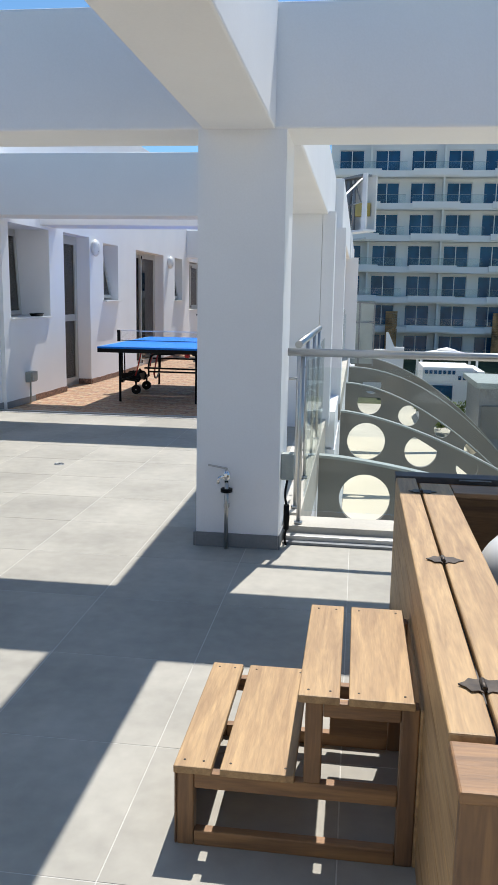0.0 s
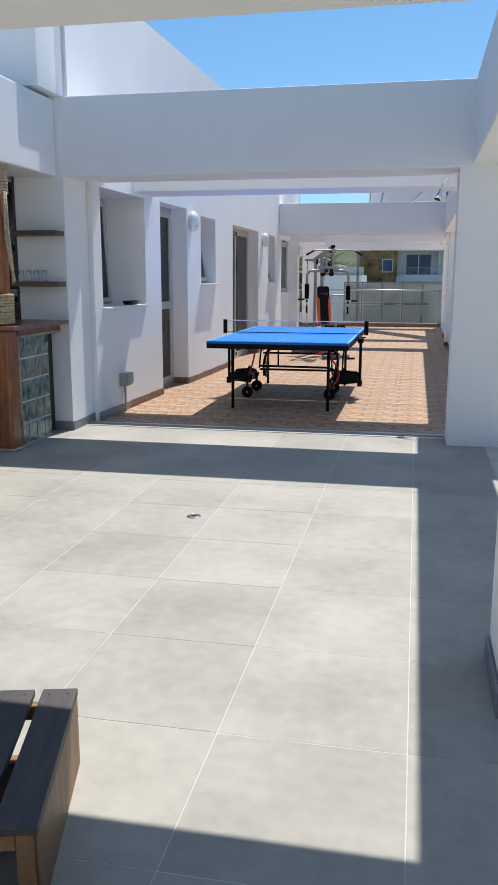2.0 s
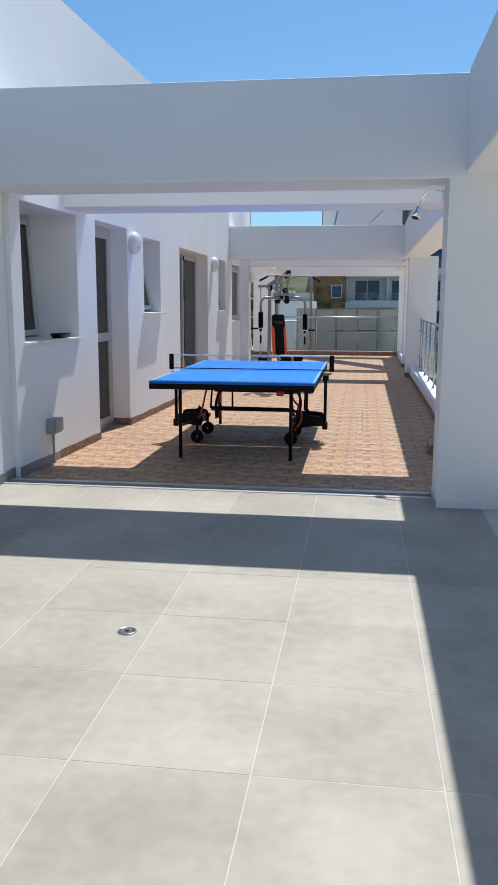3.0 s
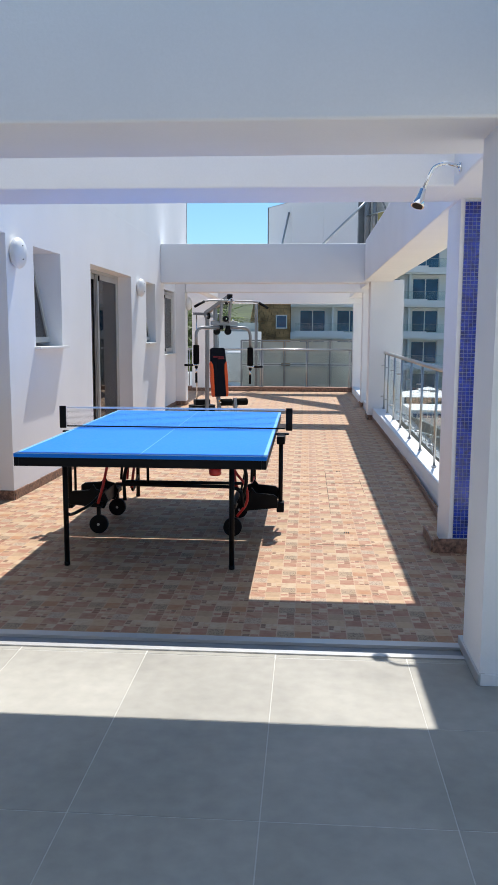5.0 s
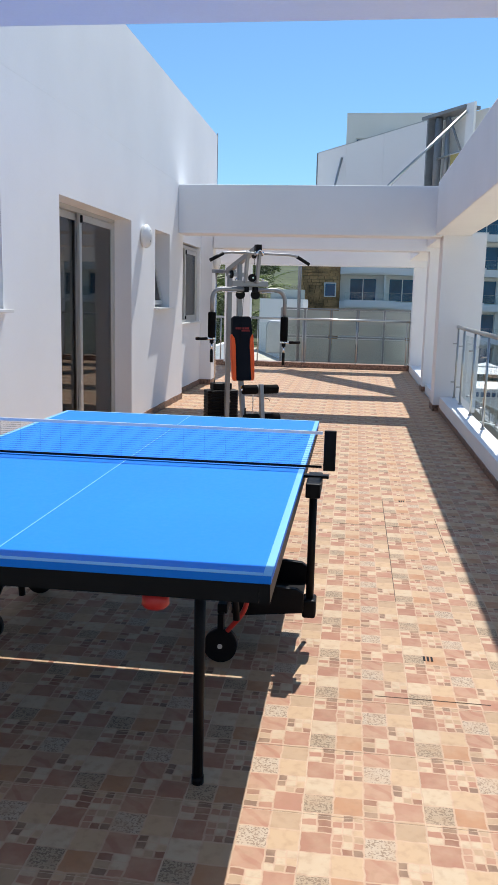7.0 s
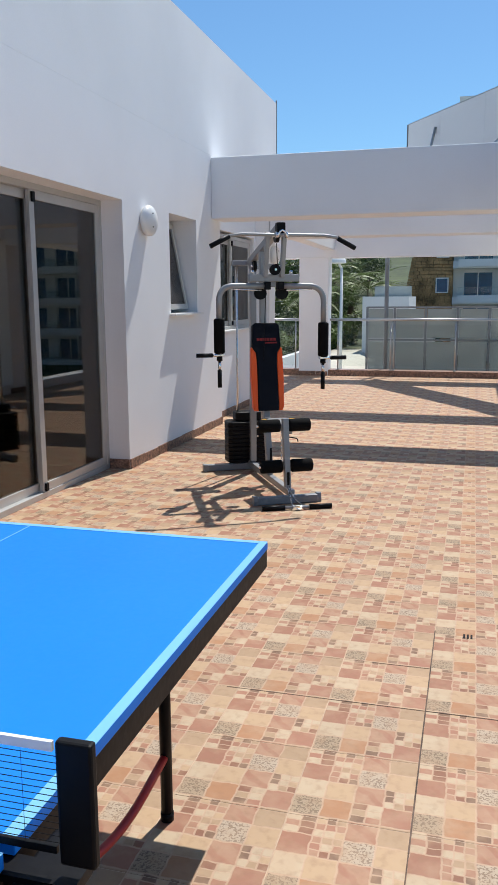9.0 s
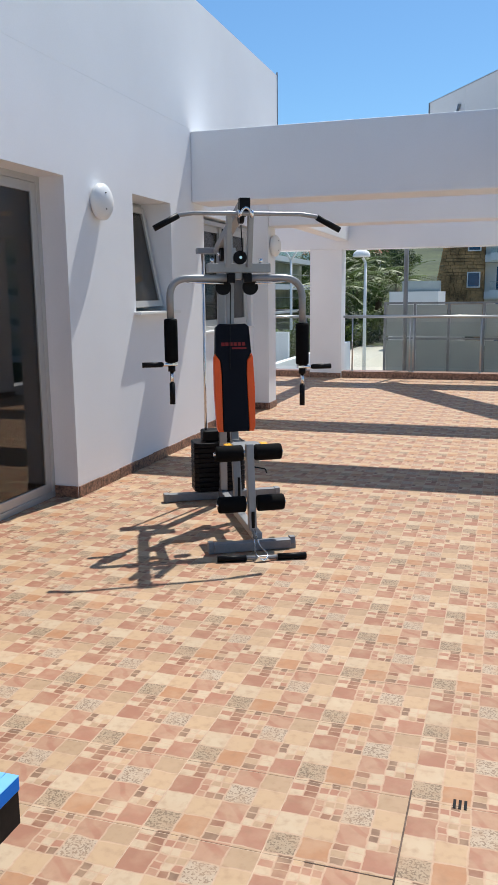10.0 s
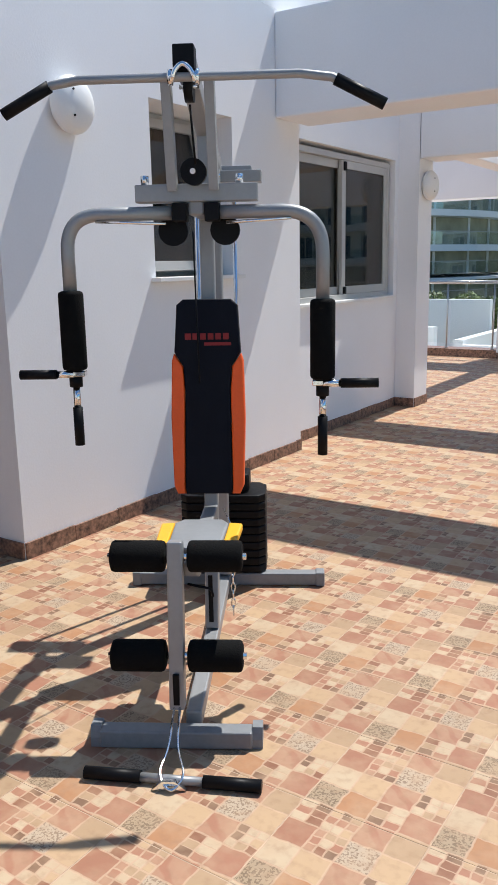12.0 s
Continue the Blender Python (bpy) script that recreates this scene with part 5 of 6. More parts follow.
# front cap, frame and slats take the darker cross and upright pine
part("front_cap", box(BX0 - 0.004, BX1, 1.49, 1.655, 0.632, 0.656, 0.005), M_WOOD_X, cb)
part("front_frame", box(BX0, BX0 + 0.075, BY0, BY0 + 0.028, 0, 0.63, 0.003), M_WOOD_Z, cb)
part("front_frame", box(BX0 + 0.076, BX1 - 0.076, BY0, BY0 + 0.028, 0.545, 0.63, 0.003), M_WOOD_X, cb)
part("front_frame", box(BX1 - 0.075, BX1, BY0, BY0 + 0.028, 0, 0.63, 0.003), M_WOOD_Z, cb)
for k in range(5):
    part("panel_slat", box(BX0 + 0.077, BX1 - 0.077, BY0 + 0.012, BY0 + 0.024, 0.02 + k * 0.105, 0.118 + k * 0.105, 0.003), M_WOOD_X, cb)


def hinge(x, y):
    h = part("hinge", tube([(x, y - 0.022, 0.671), (x, y + 0.022, 0.671)], 0.007, 10), M_IRON, cb, "ornate dark iron hinge")
    bm = bmesh.new()
    pts = [(0.006, -0.016), (0.02, -0.012), (0.045, -0.014), (0.06, -0.006), (0.085, 0.0), (0.06, 0.006), (0.045, 0.014), (0.02, 0.012), (0.006, 0.016)]
    for s, k in ((1, 0.75), (-1, 0.62)):
        vs = [bm.verts.new((x + s * px_ * k, y + py_ * 2.1, 0.6675)) for px_, py_ in pts]
        ws_ = [bm.verts.new(v.co + Vector((0, 0, 0.003))) for v in vs]
        bm.faces.new(vs)
        bm.faces.new(ws_[::-1])
        for i in range(len(vs)):
            j = (i + 1) % len(vs)
            bm.faces.new((vs[i], ws_[i], ws_[j], vs[j]))
    part("hinge_leaf", bm, M_IRON, h)


for y in (3.61, 2.70, 1.86):
    hinge(0.80, y)
part("hinge", box(0.98, 1.12, 3.80, 3.83, 0.6735, 0.679, 0.002), M_IRON, cb)
gb_ = thing("white_globe", "white plastic globe inside the open wooden cabinet", "globe")
bm = bmesh.new()
bmesh.ops.create_uvsphere(bm, u_segments=36, v_segments=24, radius=0.20)
for v in bm.verts:
    v.co += Vector((1.15, 3.02, 0.50))
for f in bm.faces:
    f.smooth = True
part("shell", bm, M_WHITE, gb_)
part("stand", tube([(1.15, 3.02, 0.051), (1.15, 3.02, 0.32)], 0.09, 20), M_WHITE, gb_)


# ---- bar ----
bc = thing("bar_counter", "wooden bar counter with glass block front and rope trim", "bar")
CT = 1.045
part("countertop", box(-7.6, -3.885, 8.26, 8.95, CT - 0.035, CT, 0.006), M_BARTOP, bc, "varnished red-brown countertop")
part("countertop", box(-4.36, -3.885, 8.951, 9.325, CT - 0.035, CT, 0.006), M_BARTOP, bc)
part("top_rail", box(-7.6, -4.15, 8.36, 8.44, 0.955, CT - 0.036, 0.004), M_BARTOP, bc)
part("top_rail", box(-4.06, -3.98, 8.48, 9.325, 0.955, CT - 0.036, 0.004), M_BARTOP, bc)
part("corner_post", box(-4.145, -3.975, 8.30, 8.47, 0.0, CT - 0.036, 0.02), M_BARWOOD, bc, "red-brown corner post")
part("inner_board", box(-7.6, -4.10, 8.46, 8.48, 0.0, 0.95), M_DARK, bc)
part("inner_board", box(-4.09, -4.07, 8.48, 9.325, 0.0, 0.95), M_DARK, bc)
part("mortar", box(-7.6, -4.15, 8.395, 8.455, 0.0, 0.954), M_GROUTLIGHT, bc, "white mortar grid")
part("mortar", box(-4.065, -4.008, 8.475, 9.10, 0.0, 0.954), M_GROUTLIGHT, bc)
part("rope_trim", tube([(-4.155, 8.36, 0.01), (-4.155, 8.36, 0.955)], 0.013, 8), M_ROPE, bc)
part("rope_trim", tube([(-3.985, 8.49, 0.01), (-3.985, 8.49, 0.955)], 0.013, 8), M_ROPE, bc)
part("rope_trim", tube([(-7.6, 8.352, 0.945), (-4.16, 8.352, 0.945)], 0.013, 8), M_ROPE, bc)
part("rope_trim", tube([(-3.972, 8.50, 0.945), (-3.972, 9.30, 0.945)], 0.013, 8), M_ROPE, bc)
part("rope_trim", tube([(-4.16, 8.29, 0.014), (-3.96, 8.29, 0.014), (-3.96, 8.48, 0.014)], 0.014, 8), M_ROPE, bc)
pill = bmesh.new()
part("upper_post", tube([(-4.06, 8.40, CT), (-4.055, 8.40, 1.7), (-4.06, 8.40, 2.318)], [0.075, 0.07, 0.075], 12), M_BARWOOD, bc, "round red-brown timber post")
for z0, z1 in ((CT + 0.01, CT + 0.25), (2.08, 2.31)):
    bm = bmesh.new()
    z = z0
    while z < z1:
        tube_bm(bm, [(-4.06 + 0.088 * math.cos(a), 8.40 + 0.088 * math.sin(a), z + 0.012 + random.uniform(-0.002, 0.002)) for a in [k * math.tau / 18 for k in range(18)]], 0.0135, 8, True)
        z += 0.0245
    part("rope_wrap", bm, M_ROPE, bc, "coiled hemp rope")
part("rope_tail", tube(arc_pts([(-3.965, 8.38, 2.10), (-3.955, 8.37, 1.8), (-3.93, 8.36, 1.55), (-3.925, 8.36, 1.38)], 0.2), 0.012, 8), M_ROPE, bc)
part("rope_tail", tube(arc_pts([(-3.968, 8.36, 2.10), (-3.965, 8.35, 1.8), (-3.94, 8.35, 1.55), (-3.905, 8.35, 1.40)], 0.2), 0.011, 8), M_ROPE, bc)


def glass_block(w, h):
    bm = box(-w / 2, w / 2, -0.006, 0.0, -h / 2, h / 2, 0.004)
    return bm


first = None
for k in range(12):
    for j in range(5):
        p = part("glass_block", glass_block(0.178, 0.172), M_BLOCKGLASS, bc, at=pose(-4.27 - k * 0.192, 8.394, 0.098 + j * 0.187)) if first is None else None
        if first is None:
            first = p
        else:
            o = new("glass_block", first.data)
            o.parent = bc
            o.matrix_basis = pose(-4.27 - k * 0.192, 8.394, 0.098 + j * 0.187)
second = None
for k in range(4):
    for j in range(5):
        m_ = pose(-4.007, 8.575 + k * 0.152, 0.098 + j * 0.187, 0, 0, 90)
        if second is None:
            second = part("glass_block", glass_block(0.138, 0.172), M_BLOCKGLASS, bc, at=m_)
        else:
            o = new("glass_block", second.data)
            o.parent = bc
            o.matrix_basis = m_


def bar_stool(x, y):
    t = thing("bar_stool", "wooden bar stool with a round cream seat on a disc foot", "stool", "stools at the bar", pose(x, y, 0))
    part("foot_disc", tube([(0, 0, 0), (0, 0, 0.022), (0, 0, 0.03)], [0.225, 0.225, 0.215], 36), M_DARKWOOD, t)
    part("stem", tube([(0, 0, 0.03), (0, 0, 0.70)], [0.065, 0.062], 14), M_BARWOOD, t)
    part("foot_rest", tube([(-0.17, 0, 0.25), (0.17, 0, 0.25)], 0.038, 12), M_BARWOOD, t)
    part("seat", tube([(0, 0, 0.701), (0, 0, 0.712), (0, 0, 0.755), (0, 0, 0.77)], [0.175, 0.19, 0.19, 0.175], 32), M_CREAMSEAT, t, "round cream seat")
    return t


s1 = bar_stool(-4.33, 7.99)
copy_thing(s1, pose(-4.93, 8.02, 0))
copy_thing(s1, pose(-5.55, 7.98, 0))

# bar recess: dark timber back wall, roof, screen, shelf and bottles
structure("wall_bar_back", box(-8.9, -4.38, 9.62, 9.70, 0, 2.318), M_BARBACK, "dark timber back wall of the bar")
structure("ceiling_bar", box(-8.9, -4.36, 5.27, 9.60, 2.34, 2.42), M_WALL)
structure("ceiling_bar_beam", box(-5.6, -4.37, 8.50, 8.62, 2.23, 2.335, 0.01), M_BARTOP)
structure("wall_bar_trim", box(-4.37 - 0.02, -4.371, 9.32, 9.615, 0, 2.33), M_DARKWOOD)
tv = thing("television", "black flat television hung in the bar", "television")
part("housing", box(-5.16, -4.40, 9.47, 9.53, 1.68, 2.25, 0.012), M_BLACK, tv)
part("screen", box(-5.11, -4.45, 9.463, 9.468, 1.73, 2.21), M_SCREEN, tv, "dark glossy screen")
part("wall_arm", box(-4.85, -4.70, 9.531, 9.618, 1.88, 2.0), M_BLACK, tv)
sl = thing("glass_screen", "tall smoked glass sliding screen behind the bar counter", "screen")
part("pane", box(-7.4, -4.93, 9.10, 9.11, CT + 0.02, 2.20), M_DARKGLASS, sl)
part("top_frame", box(-7.4, -4.93, 9.08, 9.13, 2.201, 2.25, 0.003), M_ALU, sl)
part("bottom_frame", box(-7.4, -4.93, 9.08, 9.13, 0.0, CT + 0.019, 0.003), M_DARKWOOD, sl)
bs = thing("bottle_shelf", "dark timber shelf with bottles behind the bar", "shelf")
part("board", box(-4.94, -4.395, 9.42, 9.615, 1.17, 1.195, 0.003), M_BARWOOD, bs)


def bottle(x, y, z, h, mat, label):
    t = thing("bottle", label, "bottle", "bottles behind the bar", pose(x, y, z))
    part("glass_body", tube([(0, 0, 0), (0, 0, 0.005), (0, 0, h * 0.6), (0, 0, h * 0.72), (0, 0, h * 0.95)], [0.033, 0.036, 0.036, 0.014, 0.013], 16), mat, t)
    part("cap", tube([(0, 0, h * 0.951), (0, 0, h)], 0.015, 12), M_BLACK, t)
    part("paper_label", tube([(0, 0, h * 0.2), (0, 0, h * 0.48)], 0.0368, 16), M_LABEL, t)


for k, (x, h, mat, lb_) in enumerate(((-4.86, 0.30, M_BOTTLE, "brown spirit bottle with a pale label on the bar shelf"), (-4.76, 0.27, M_LABEL, "white ceramic bottle on the bar shelf"), (-4.64, 0.33, M_BOTTLE, "tall brown bottle with a pale label on the bar shelf"), (-4.52, 0.26, M_BOTTLE, "short brown bottle on the bar shelf"))):
    bottle(x, 9.52, 1.196, h, mat, lb_)


M_DARKSHELF = wood("dark_shelf_wood", (0.16, 0.08, 0.035), (0.06, 0.03, 0.015), "X", 0.45)


def wall_shelf(z):
    t = thing("wall_shelf", "thick brown timber shelf on the white wall", "shelf", "two shelves beside the bar")
    part("board", box(-4.36, -3.90, 9.13, 9.329, z, z + 0.045, 0.005), M_DARKSHELF, t)
    return t


wall_shelf(1.80)
wall_shelf(1.35)
for k in range(4):
    t = thing("drinking_glass", "clear upturned drinking glass on the wall shelf", "glass", "glasses on the shelf", pose(-4.30 + k * 0.075, 9.24, 1.3955))
    o = part("bowl", tube([(0, 0, 0), (0, 0, 0.10)], [0.030, 0.026], 16), M_CLEAR, t)


# ---- grey arched fins over the lower terrace ----
def arch_fin(y, x0, x1, ztop, zend, zlow, holes, power=1.9, group="arched fins below the terrace"):
    """A thin grey screen wall whose top falls in an arc, with round holes."""
    t = thing("arched_screen", "grey painted arched screen wall with round holes", "screen wall", group)
    n = 26
    def top(x):
        u = max(0.0, (x - x0) / (x1 - x0))
        return ztop - (ztop - zend) * (u ** power)
    # columns of quads with the round holes left out
    bm = bmesh.new()
    step = 0.035
    nx = int((x1 - x0) / step)
    xs = sorted({x0 + (x1 - x0) * i / nx for i in range(nx + 1)} | {c + r * math.cos(a) for c, _, r in holes for a in [k * math.pi / 14 for k in range(15)]})
    cells = []
    for a, b in zip(xs[:-1], xs[1:]):
        if b - a < 1e-6:
            continue
        m = (a + b) / 2
        cut = None
        for c, cz, r in holes:
            if abs(m - c) < r:
                def half(x, c=c, r=r):
                    return math.sqrt(max(0.0, r * r - (x - c) ** 2))
                cut = (cz, half)
        def low(x):
            return min(zlow, top(x) - 0.62)
        spans = [(low, top)]
        if cut:
            cz, half = cut
            spans = [((lambda x, cz=cz, half=half: min(low(x), cz - half(x))), (lambda x, cz=cz, half=half: cz - half(x))), ((lambda x, cz=cz, half=half: min(cz + half(x), top(x))), top)]
        for lo, hi in spans:
            cells.append((a, b, lo, hi))
    for a, b, lo, hi in cells:
        if hi(a) - lo(a) < 0.001 and hi(b) - lo(b) < 0.001:
            continue
        f = [bm.verts.new(p) for p in ((a, y, lo(a)), (b, y, lo(b)), (b, y, hi(b)), (a, y, hi(a)))]
        g = [bm.verts.new((v.co.x, y + 0.07, v.co.z)) for v in f]
        for q in ((f[0], f[1], f[2], f[3]), (g[3], g[2], g[1], g[0]), (f[0], g[0], g[1], f[1]), (f[3], f[2], g[2], g[3])):
            try:
                bm.faces.new(q)
            except ValueError:
                pass
    part("wall_plate", bm, M_FIN, t)
    cap = [(x0 + (x1 - x0) * i / n, y + 0.035, top(x0 + (x1 - x0) * i / n) + 0.012) for i in range(n + 1)]
    bm = bmesh.new()
    for (ax, ay, az), (bx_, by_, bz) in zip(cap[:-1], cap[1:]):
        vs = [bm.verts.new(p) for p in ((ax, ay - 0.055, az), (bx_, by_ - 0.055, bz), (bx_, by_ + 0.055, bz), (ax, ay + 0.055, az), (ax, ay - 0.055, az - 0.025), (bx_, by_ - 0.055, bz - 0.025), (bx_, by_ + 0.055, bz - 0.025), (ax, ay + 0.055, az - 0.025))]
        for q in ((0, 1, 2, 3), (4, 7, 6, 5), (0, 4, 5, 1), (3, 2, 6, 7)):
            bm.faces.new([vs[k] for k in q])
    part("coping", bm, M_PANEL, t, "pale metal coping")
    return t


for y, x0, x1, zt, ze, pw, zl, holes in (
        (7.56, 0.20, 3.0, 0.02, -0.62, 1.5, -0.66, ((0.63, -0.37, 0.235), (1.35, -0.50, 0.20))),
        (11.8, 0.31, 3.6, -0.15, -1.51, 1.53, -0.92, ((0.69, -0.575, 0.27), (1.47, -0.69, 0.23), (2.13, -0.91, 0.155))),
        (16.7, 0.31, 3.8, -0.25, -2.3, 1.73, -1.0, ((0.80, -0.64, 0.24), (1.60, -0.88, 0.21), (2.28, -1.13, 0.17), (2.87, -1.50, 0.14))),
        (22.2, 0.31, 4.6, -0.39, -2.8, 2.0, -1.2, ((0.95, -0.85, 0.25),)),
        (28.2, 0.31, 5.4, -0.50, -3.6, 1.9, -1.4, ())):
    arch_fin(y, x0, x1, zt, ze, zl, holes, pw)
structure("ledge", box(0.30, 4.4, 5.6, 30.0, -3.9, -3.62), M_LEDGE, "white lower terrace slab")
structure("ledge_wall", box(4.41, 4.6, 5.6, 30.0, -9.0, -3.3), M_LEDGE)


# ---- steel post, panel fence and braced sign wall at the far end ----
fp = thing("steel_post", "tall dark grey steel post at the terrace end", "post")
part("shaft", tube([(-2.48, 27.16, -0.5), (-2.48, 27.16, 2.9)], 0.04, 12), M_PLINTH, fp)
pf = thing("panel_fence", "grey framed panel fence behind the end railing", "fence")
PX = [-2.90, -2.36, -1.755, -1.15, -0.55, 0.05, 0.55, 1.04]
for i, (a, b) in enumerate(zip(PX[:-1], PX[1:])):
    for z0, z1 in ((-0.75, 0.63), (0.66, 1.27)):
        part("panel", box(a + 0.03, b - 0.03, 27.62, 27.64, z0 + 0.02, z1 - 0.02), M_PANEL, pf, "dull grey infill panel")
for x in PX:
    part("upright", box(x - 0.022, x + 0.022, 27.60, 27.66, -0.8, 1.29), M_PLINTH, pf)
for z in (0.645, 1.28):
    part("rail", box(PX[0], PX[-1], 27.59, 27.598, z - 0.018, z + 0.018), M_PLINTH, pf)
structure("ledge_far", box(-9.0, 0.45, 27.2, 30.2, -1.2, -0.80), M_WALL)

sg = thing("sign_wall", "white sheet sign wall standing oblique on the pergola beams, braced by steel struts", "sign wall", at=pose(-2.2, 27.68, 0, 0, 0, -57.6))
for u0, u1 in ((0.0, 1.196), (1.2, 2.586), (2.59, 3.95)):
    part("sheet", box(u0, u1, 0.0, 0.05, 3.08, 4.70, 0.004), M_HOTELBAND, sg, "white metal sheet")
part("sheet", box(5.0, 5.2, 0.0, 0.05, 3.30, 4.78, 0.004), M_HOTELBAND, sg, "white metal sheet")
part("opening_back", box(3.98, 5.19, 0.32, 0.36, 3.30, 4.72), M_HOTELWALL, sg)
part("edge_trim", box(-0.035, -0.004, -0.01, 0.06, 3.05, 4.71), M_PLINTH, sg)
part("edge_trim", box(3.955, 3.99, -0.01, 0.30, 3.05, 4.72), M_PLINTH, sg)
part("top_trim", box(3.80, 5.0, -0.02, 0.30, 4.722, 4.775), M_PLINTH, sg)
part("top_trim", box(0.0, 3.95, -0.005, 0.055, 4.702, 4.715), M_ALU, sg)
part("bottom_rail", box(0.0, 5.2, 0.0, 0.05, 3.03, 3.076), M_ALU, sg)
part("opening_sill", box(3.995, 5.2, -0.05, 0.36, 3.24, 3.296), M_HOTELBAND, sg)
part("pipe", tube([(4.16, 0.10, 3.30), (4.16, 0.10, 4.70)], 0.07, 14), M_PLINTH, sg)
part("pipe", tube([(4.34, 0.16, 3.30), (4.34, 0.16, 4.70)], 0.045, 12), M_GREYMETAL, sg)
part("strut", tube([(4.846, -1.844, 2.955), (5.04, -0.03, 4.64)], 0.024, 12), M_STEEL, sg)
part("strut", tube([(1.0, -0.36, 2.955), (1.06, -0.02, 4.46)], 0.024, 10), M_STEEL, sg)
part("strut", tube([(4.50, 0.05, 4.66), (4.86, 0.05, 4.05)], 0.02, 10), M_PLINTH, sg)
part("cross_pipe", tube([(4.22, 0.05, 4.00), (4.90, 0.05, 4.04)], 0.02, 10), M_STEEL, sg)
part("yellow_box", box(4.60, 4.98, 0.04, 0.30, 3.67, 4.02, 0.01), M_YELLOWBOX, sg, "dull yellow metal box")
for u in (0.95, 4.20):
    part("support", box(u - 0.05, u + 0.05, 0.0, 0.06, 2.952, 3.028), M_PLINTH, sg)


# ---- hotel ----
def hotel():
    Y = 80.0
    h = thing("hotel_building", "large cream hotel with rows of blue glazed balcony doors", "building")
    x0, x1 = -2.6, 52.0
    rows = [14.0, 11.1, 8.25, 5.4, 2.6, -0.15, -3.0]
    bays = [-0.65 + 3.33 * k for k in range(15)]
    wins = [(b - 1.15, b + 1.15, z - 0.98, z + 0.92) for z in rows for b in bays if b + 1.2 < x1]
    part("facade_wall", wall_grid("y", Y, Y + 0.6, x0, x1, -6.0, 16.9, wins), M_HOTELWALL, h, "cream rendered facade")
    part("side_wall", box(x0, x0 + 0.3, Y + 0.61, Y + 14, -6, 16.9), M_HOTELWALL, h)
    part("roof", box(x0, x1, Y + 0.61, Y + 14, 16.5, 16.9), M_HOTELBAND, h)
    # added near-black sheet, paints the unlit rooms behind the glazing
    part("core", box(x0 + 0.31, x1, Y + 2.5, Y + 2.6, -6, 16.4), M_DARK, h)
    pm = gm = None
    for z in rows:
        for k, b in enumerate(bays):
            if b + 1.2 >= x1:
                continue
            m = Matrix.Translation((b, Y, z))
            if pm is None:
                pm = part("glazing", box(-1.10, 1.10, 0.28, 0.32, -0.94, 0.88), M_HOTELGLASS, h, "blue tinted balcony doors", at=m)
                bm = bmesh.new()
                for a, c in ((-1.15, -1.09), (-0.04, 0.04), (1.09, 1.15)):
                    box_bm(bm, a, c, 0.20, 0.279, -0.98, 0.92)
                box_bm(bm, -1.089, 1.089, 0.20, 0.279, 0.86, 0.92)
                gm = part("window_frame", bm, M_HOTELBAND, h, at=m)
            else:
                for src in (pm, gm):
                    o = new(src.name.split(".")[0], src.data)
                    o.parent = h
                    o.matrix_basis = m
    for i, z in enumerate(rows):
        zb = z - 1.02
        part("balcony_slab", box(x0, x1, Y - 1.3, Y - 0.002, zb - 0.62, zb - 0.05), M_HOTELBAND, h, "white balcony band")
        for k in range(8):
            a = x0 + 0.4 + k * 7.2
            if a + 6.6 < x1:
                part("balcony_front", box(a, a + 4.3, Y - 1.55, Y - 1.302, zb - 0.50, zb + 0.08), M_HOTELBAND, h)
                g = part("balcony_glass", box(a, a + 6.6, Y - 1.29, Y - 1.27, zb - 0.04, zb + 0.69), M_GLASS, h, "clear balcony glass")
                g.visible_shadow = False
                part("balcony_rail", box(a, a + 6.6, Y - 1.30, Y - 1.26, zb + 0.70, zb + 0.72), M_PANEL, h)
    for k in range(14):
        x = bays[k] + 1.81
        if k % 2 == 0 and x < x1:
            part("partition", box(x - 0.08, x + 0.08, Y - 1.2, Y - 0.002, -4.0, 15.6), M_HOTELWALL, h)
    for b in (3.6, 13.4, 23.2):
        bm = bmesh.new()
        rnd = random.Random(int(b))
        z = -6.0
        while z < 0.2:
            x = b - 0.55
            while x < b + 0.5:
                w = rnd.uniform(0.22, 0.42)
                box_bm(bm, x, min(x + w, b + 0.55) - 0.02, Y - 1.9 - rnd.uniform(0, 0.06), Y - 1.56, z, z + 0.21)
                x += w
            z += 0.23
        part("stone_pillar", bm, M_STONE, h, "brown rubble stone pillar")
    return h


hotel()
# stone tower that leans out at the hotel's end, its stones laid one by one
st = thing("stone_tower", "tapering tower of brown rubble stone at the hotel end", "tower")
bm = bmesh.new()
rnd = random.Random(5)
z = -6.0
while z < 6.9:
    u = (z + 6) / 20
    xa = -7.6 + 3.4 * u if z < 9 else -5.0
    x = xa
    hgt = rnd.uniform(0.22, 0.34)
    while x < -2.62:
        w = rnd.uniform(0.3, 0.75)
        x2 = min(x + w, -2.61)
        box_bm(bm, x, x2 - 0.03, 78.7 - rnd.uniform(0, 0.12), 79.3, z, z + hgt - 0.03)
        x = x2
    z += hgt
part("stonework", bm, M_STONE, st, "rough brown stones in courses")
part("core", prism([(-7.5, -6.0), (-2.62, -6.0), (-2.62, 6.8), (-5.1, 6.8)], "y", 79.31, 83.0), M_STONE, st)
for z in (2.4, 5.15):
    w = part("window_frame", rect_frame("y", 78.50, 0.15, -3.9, -2.9, z - 0.55, z + 0.65, 0.09), M_HOTELBAND, st)
    part("pane", box(-3.8, -3.0, 78.56, 78.58, z - 0.45, z + 0.55), M_HOTELGLASS, w)

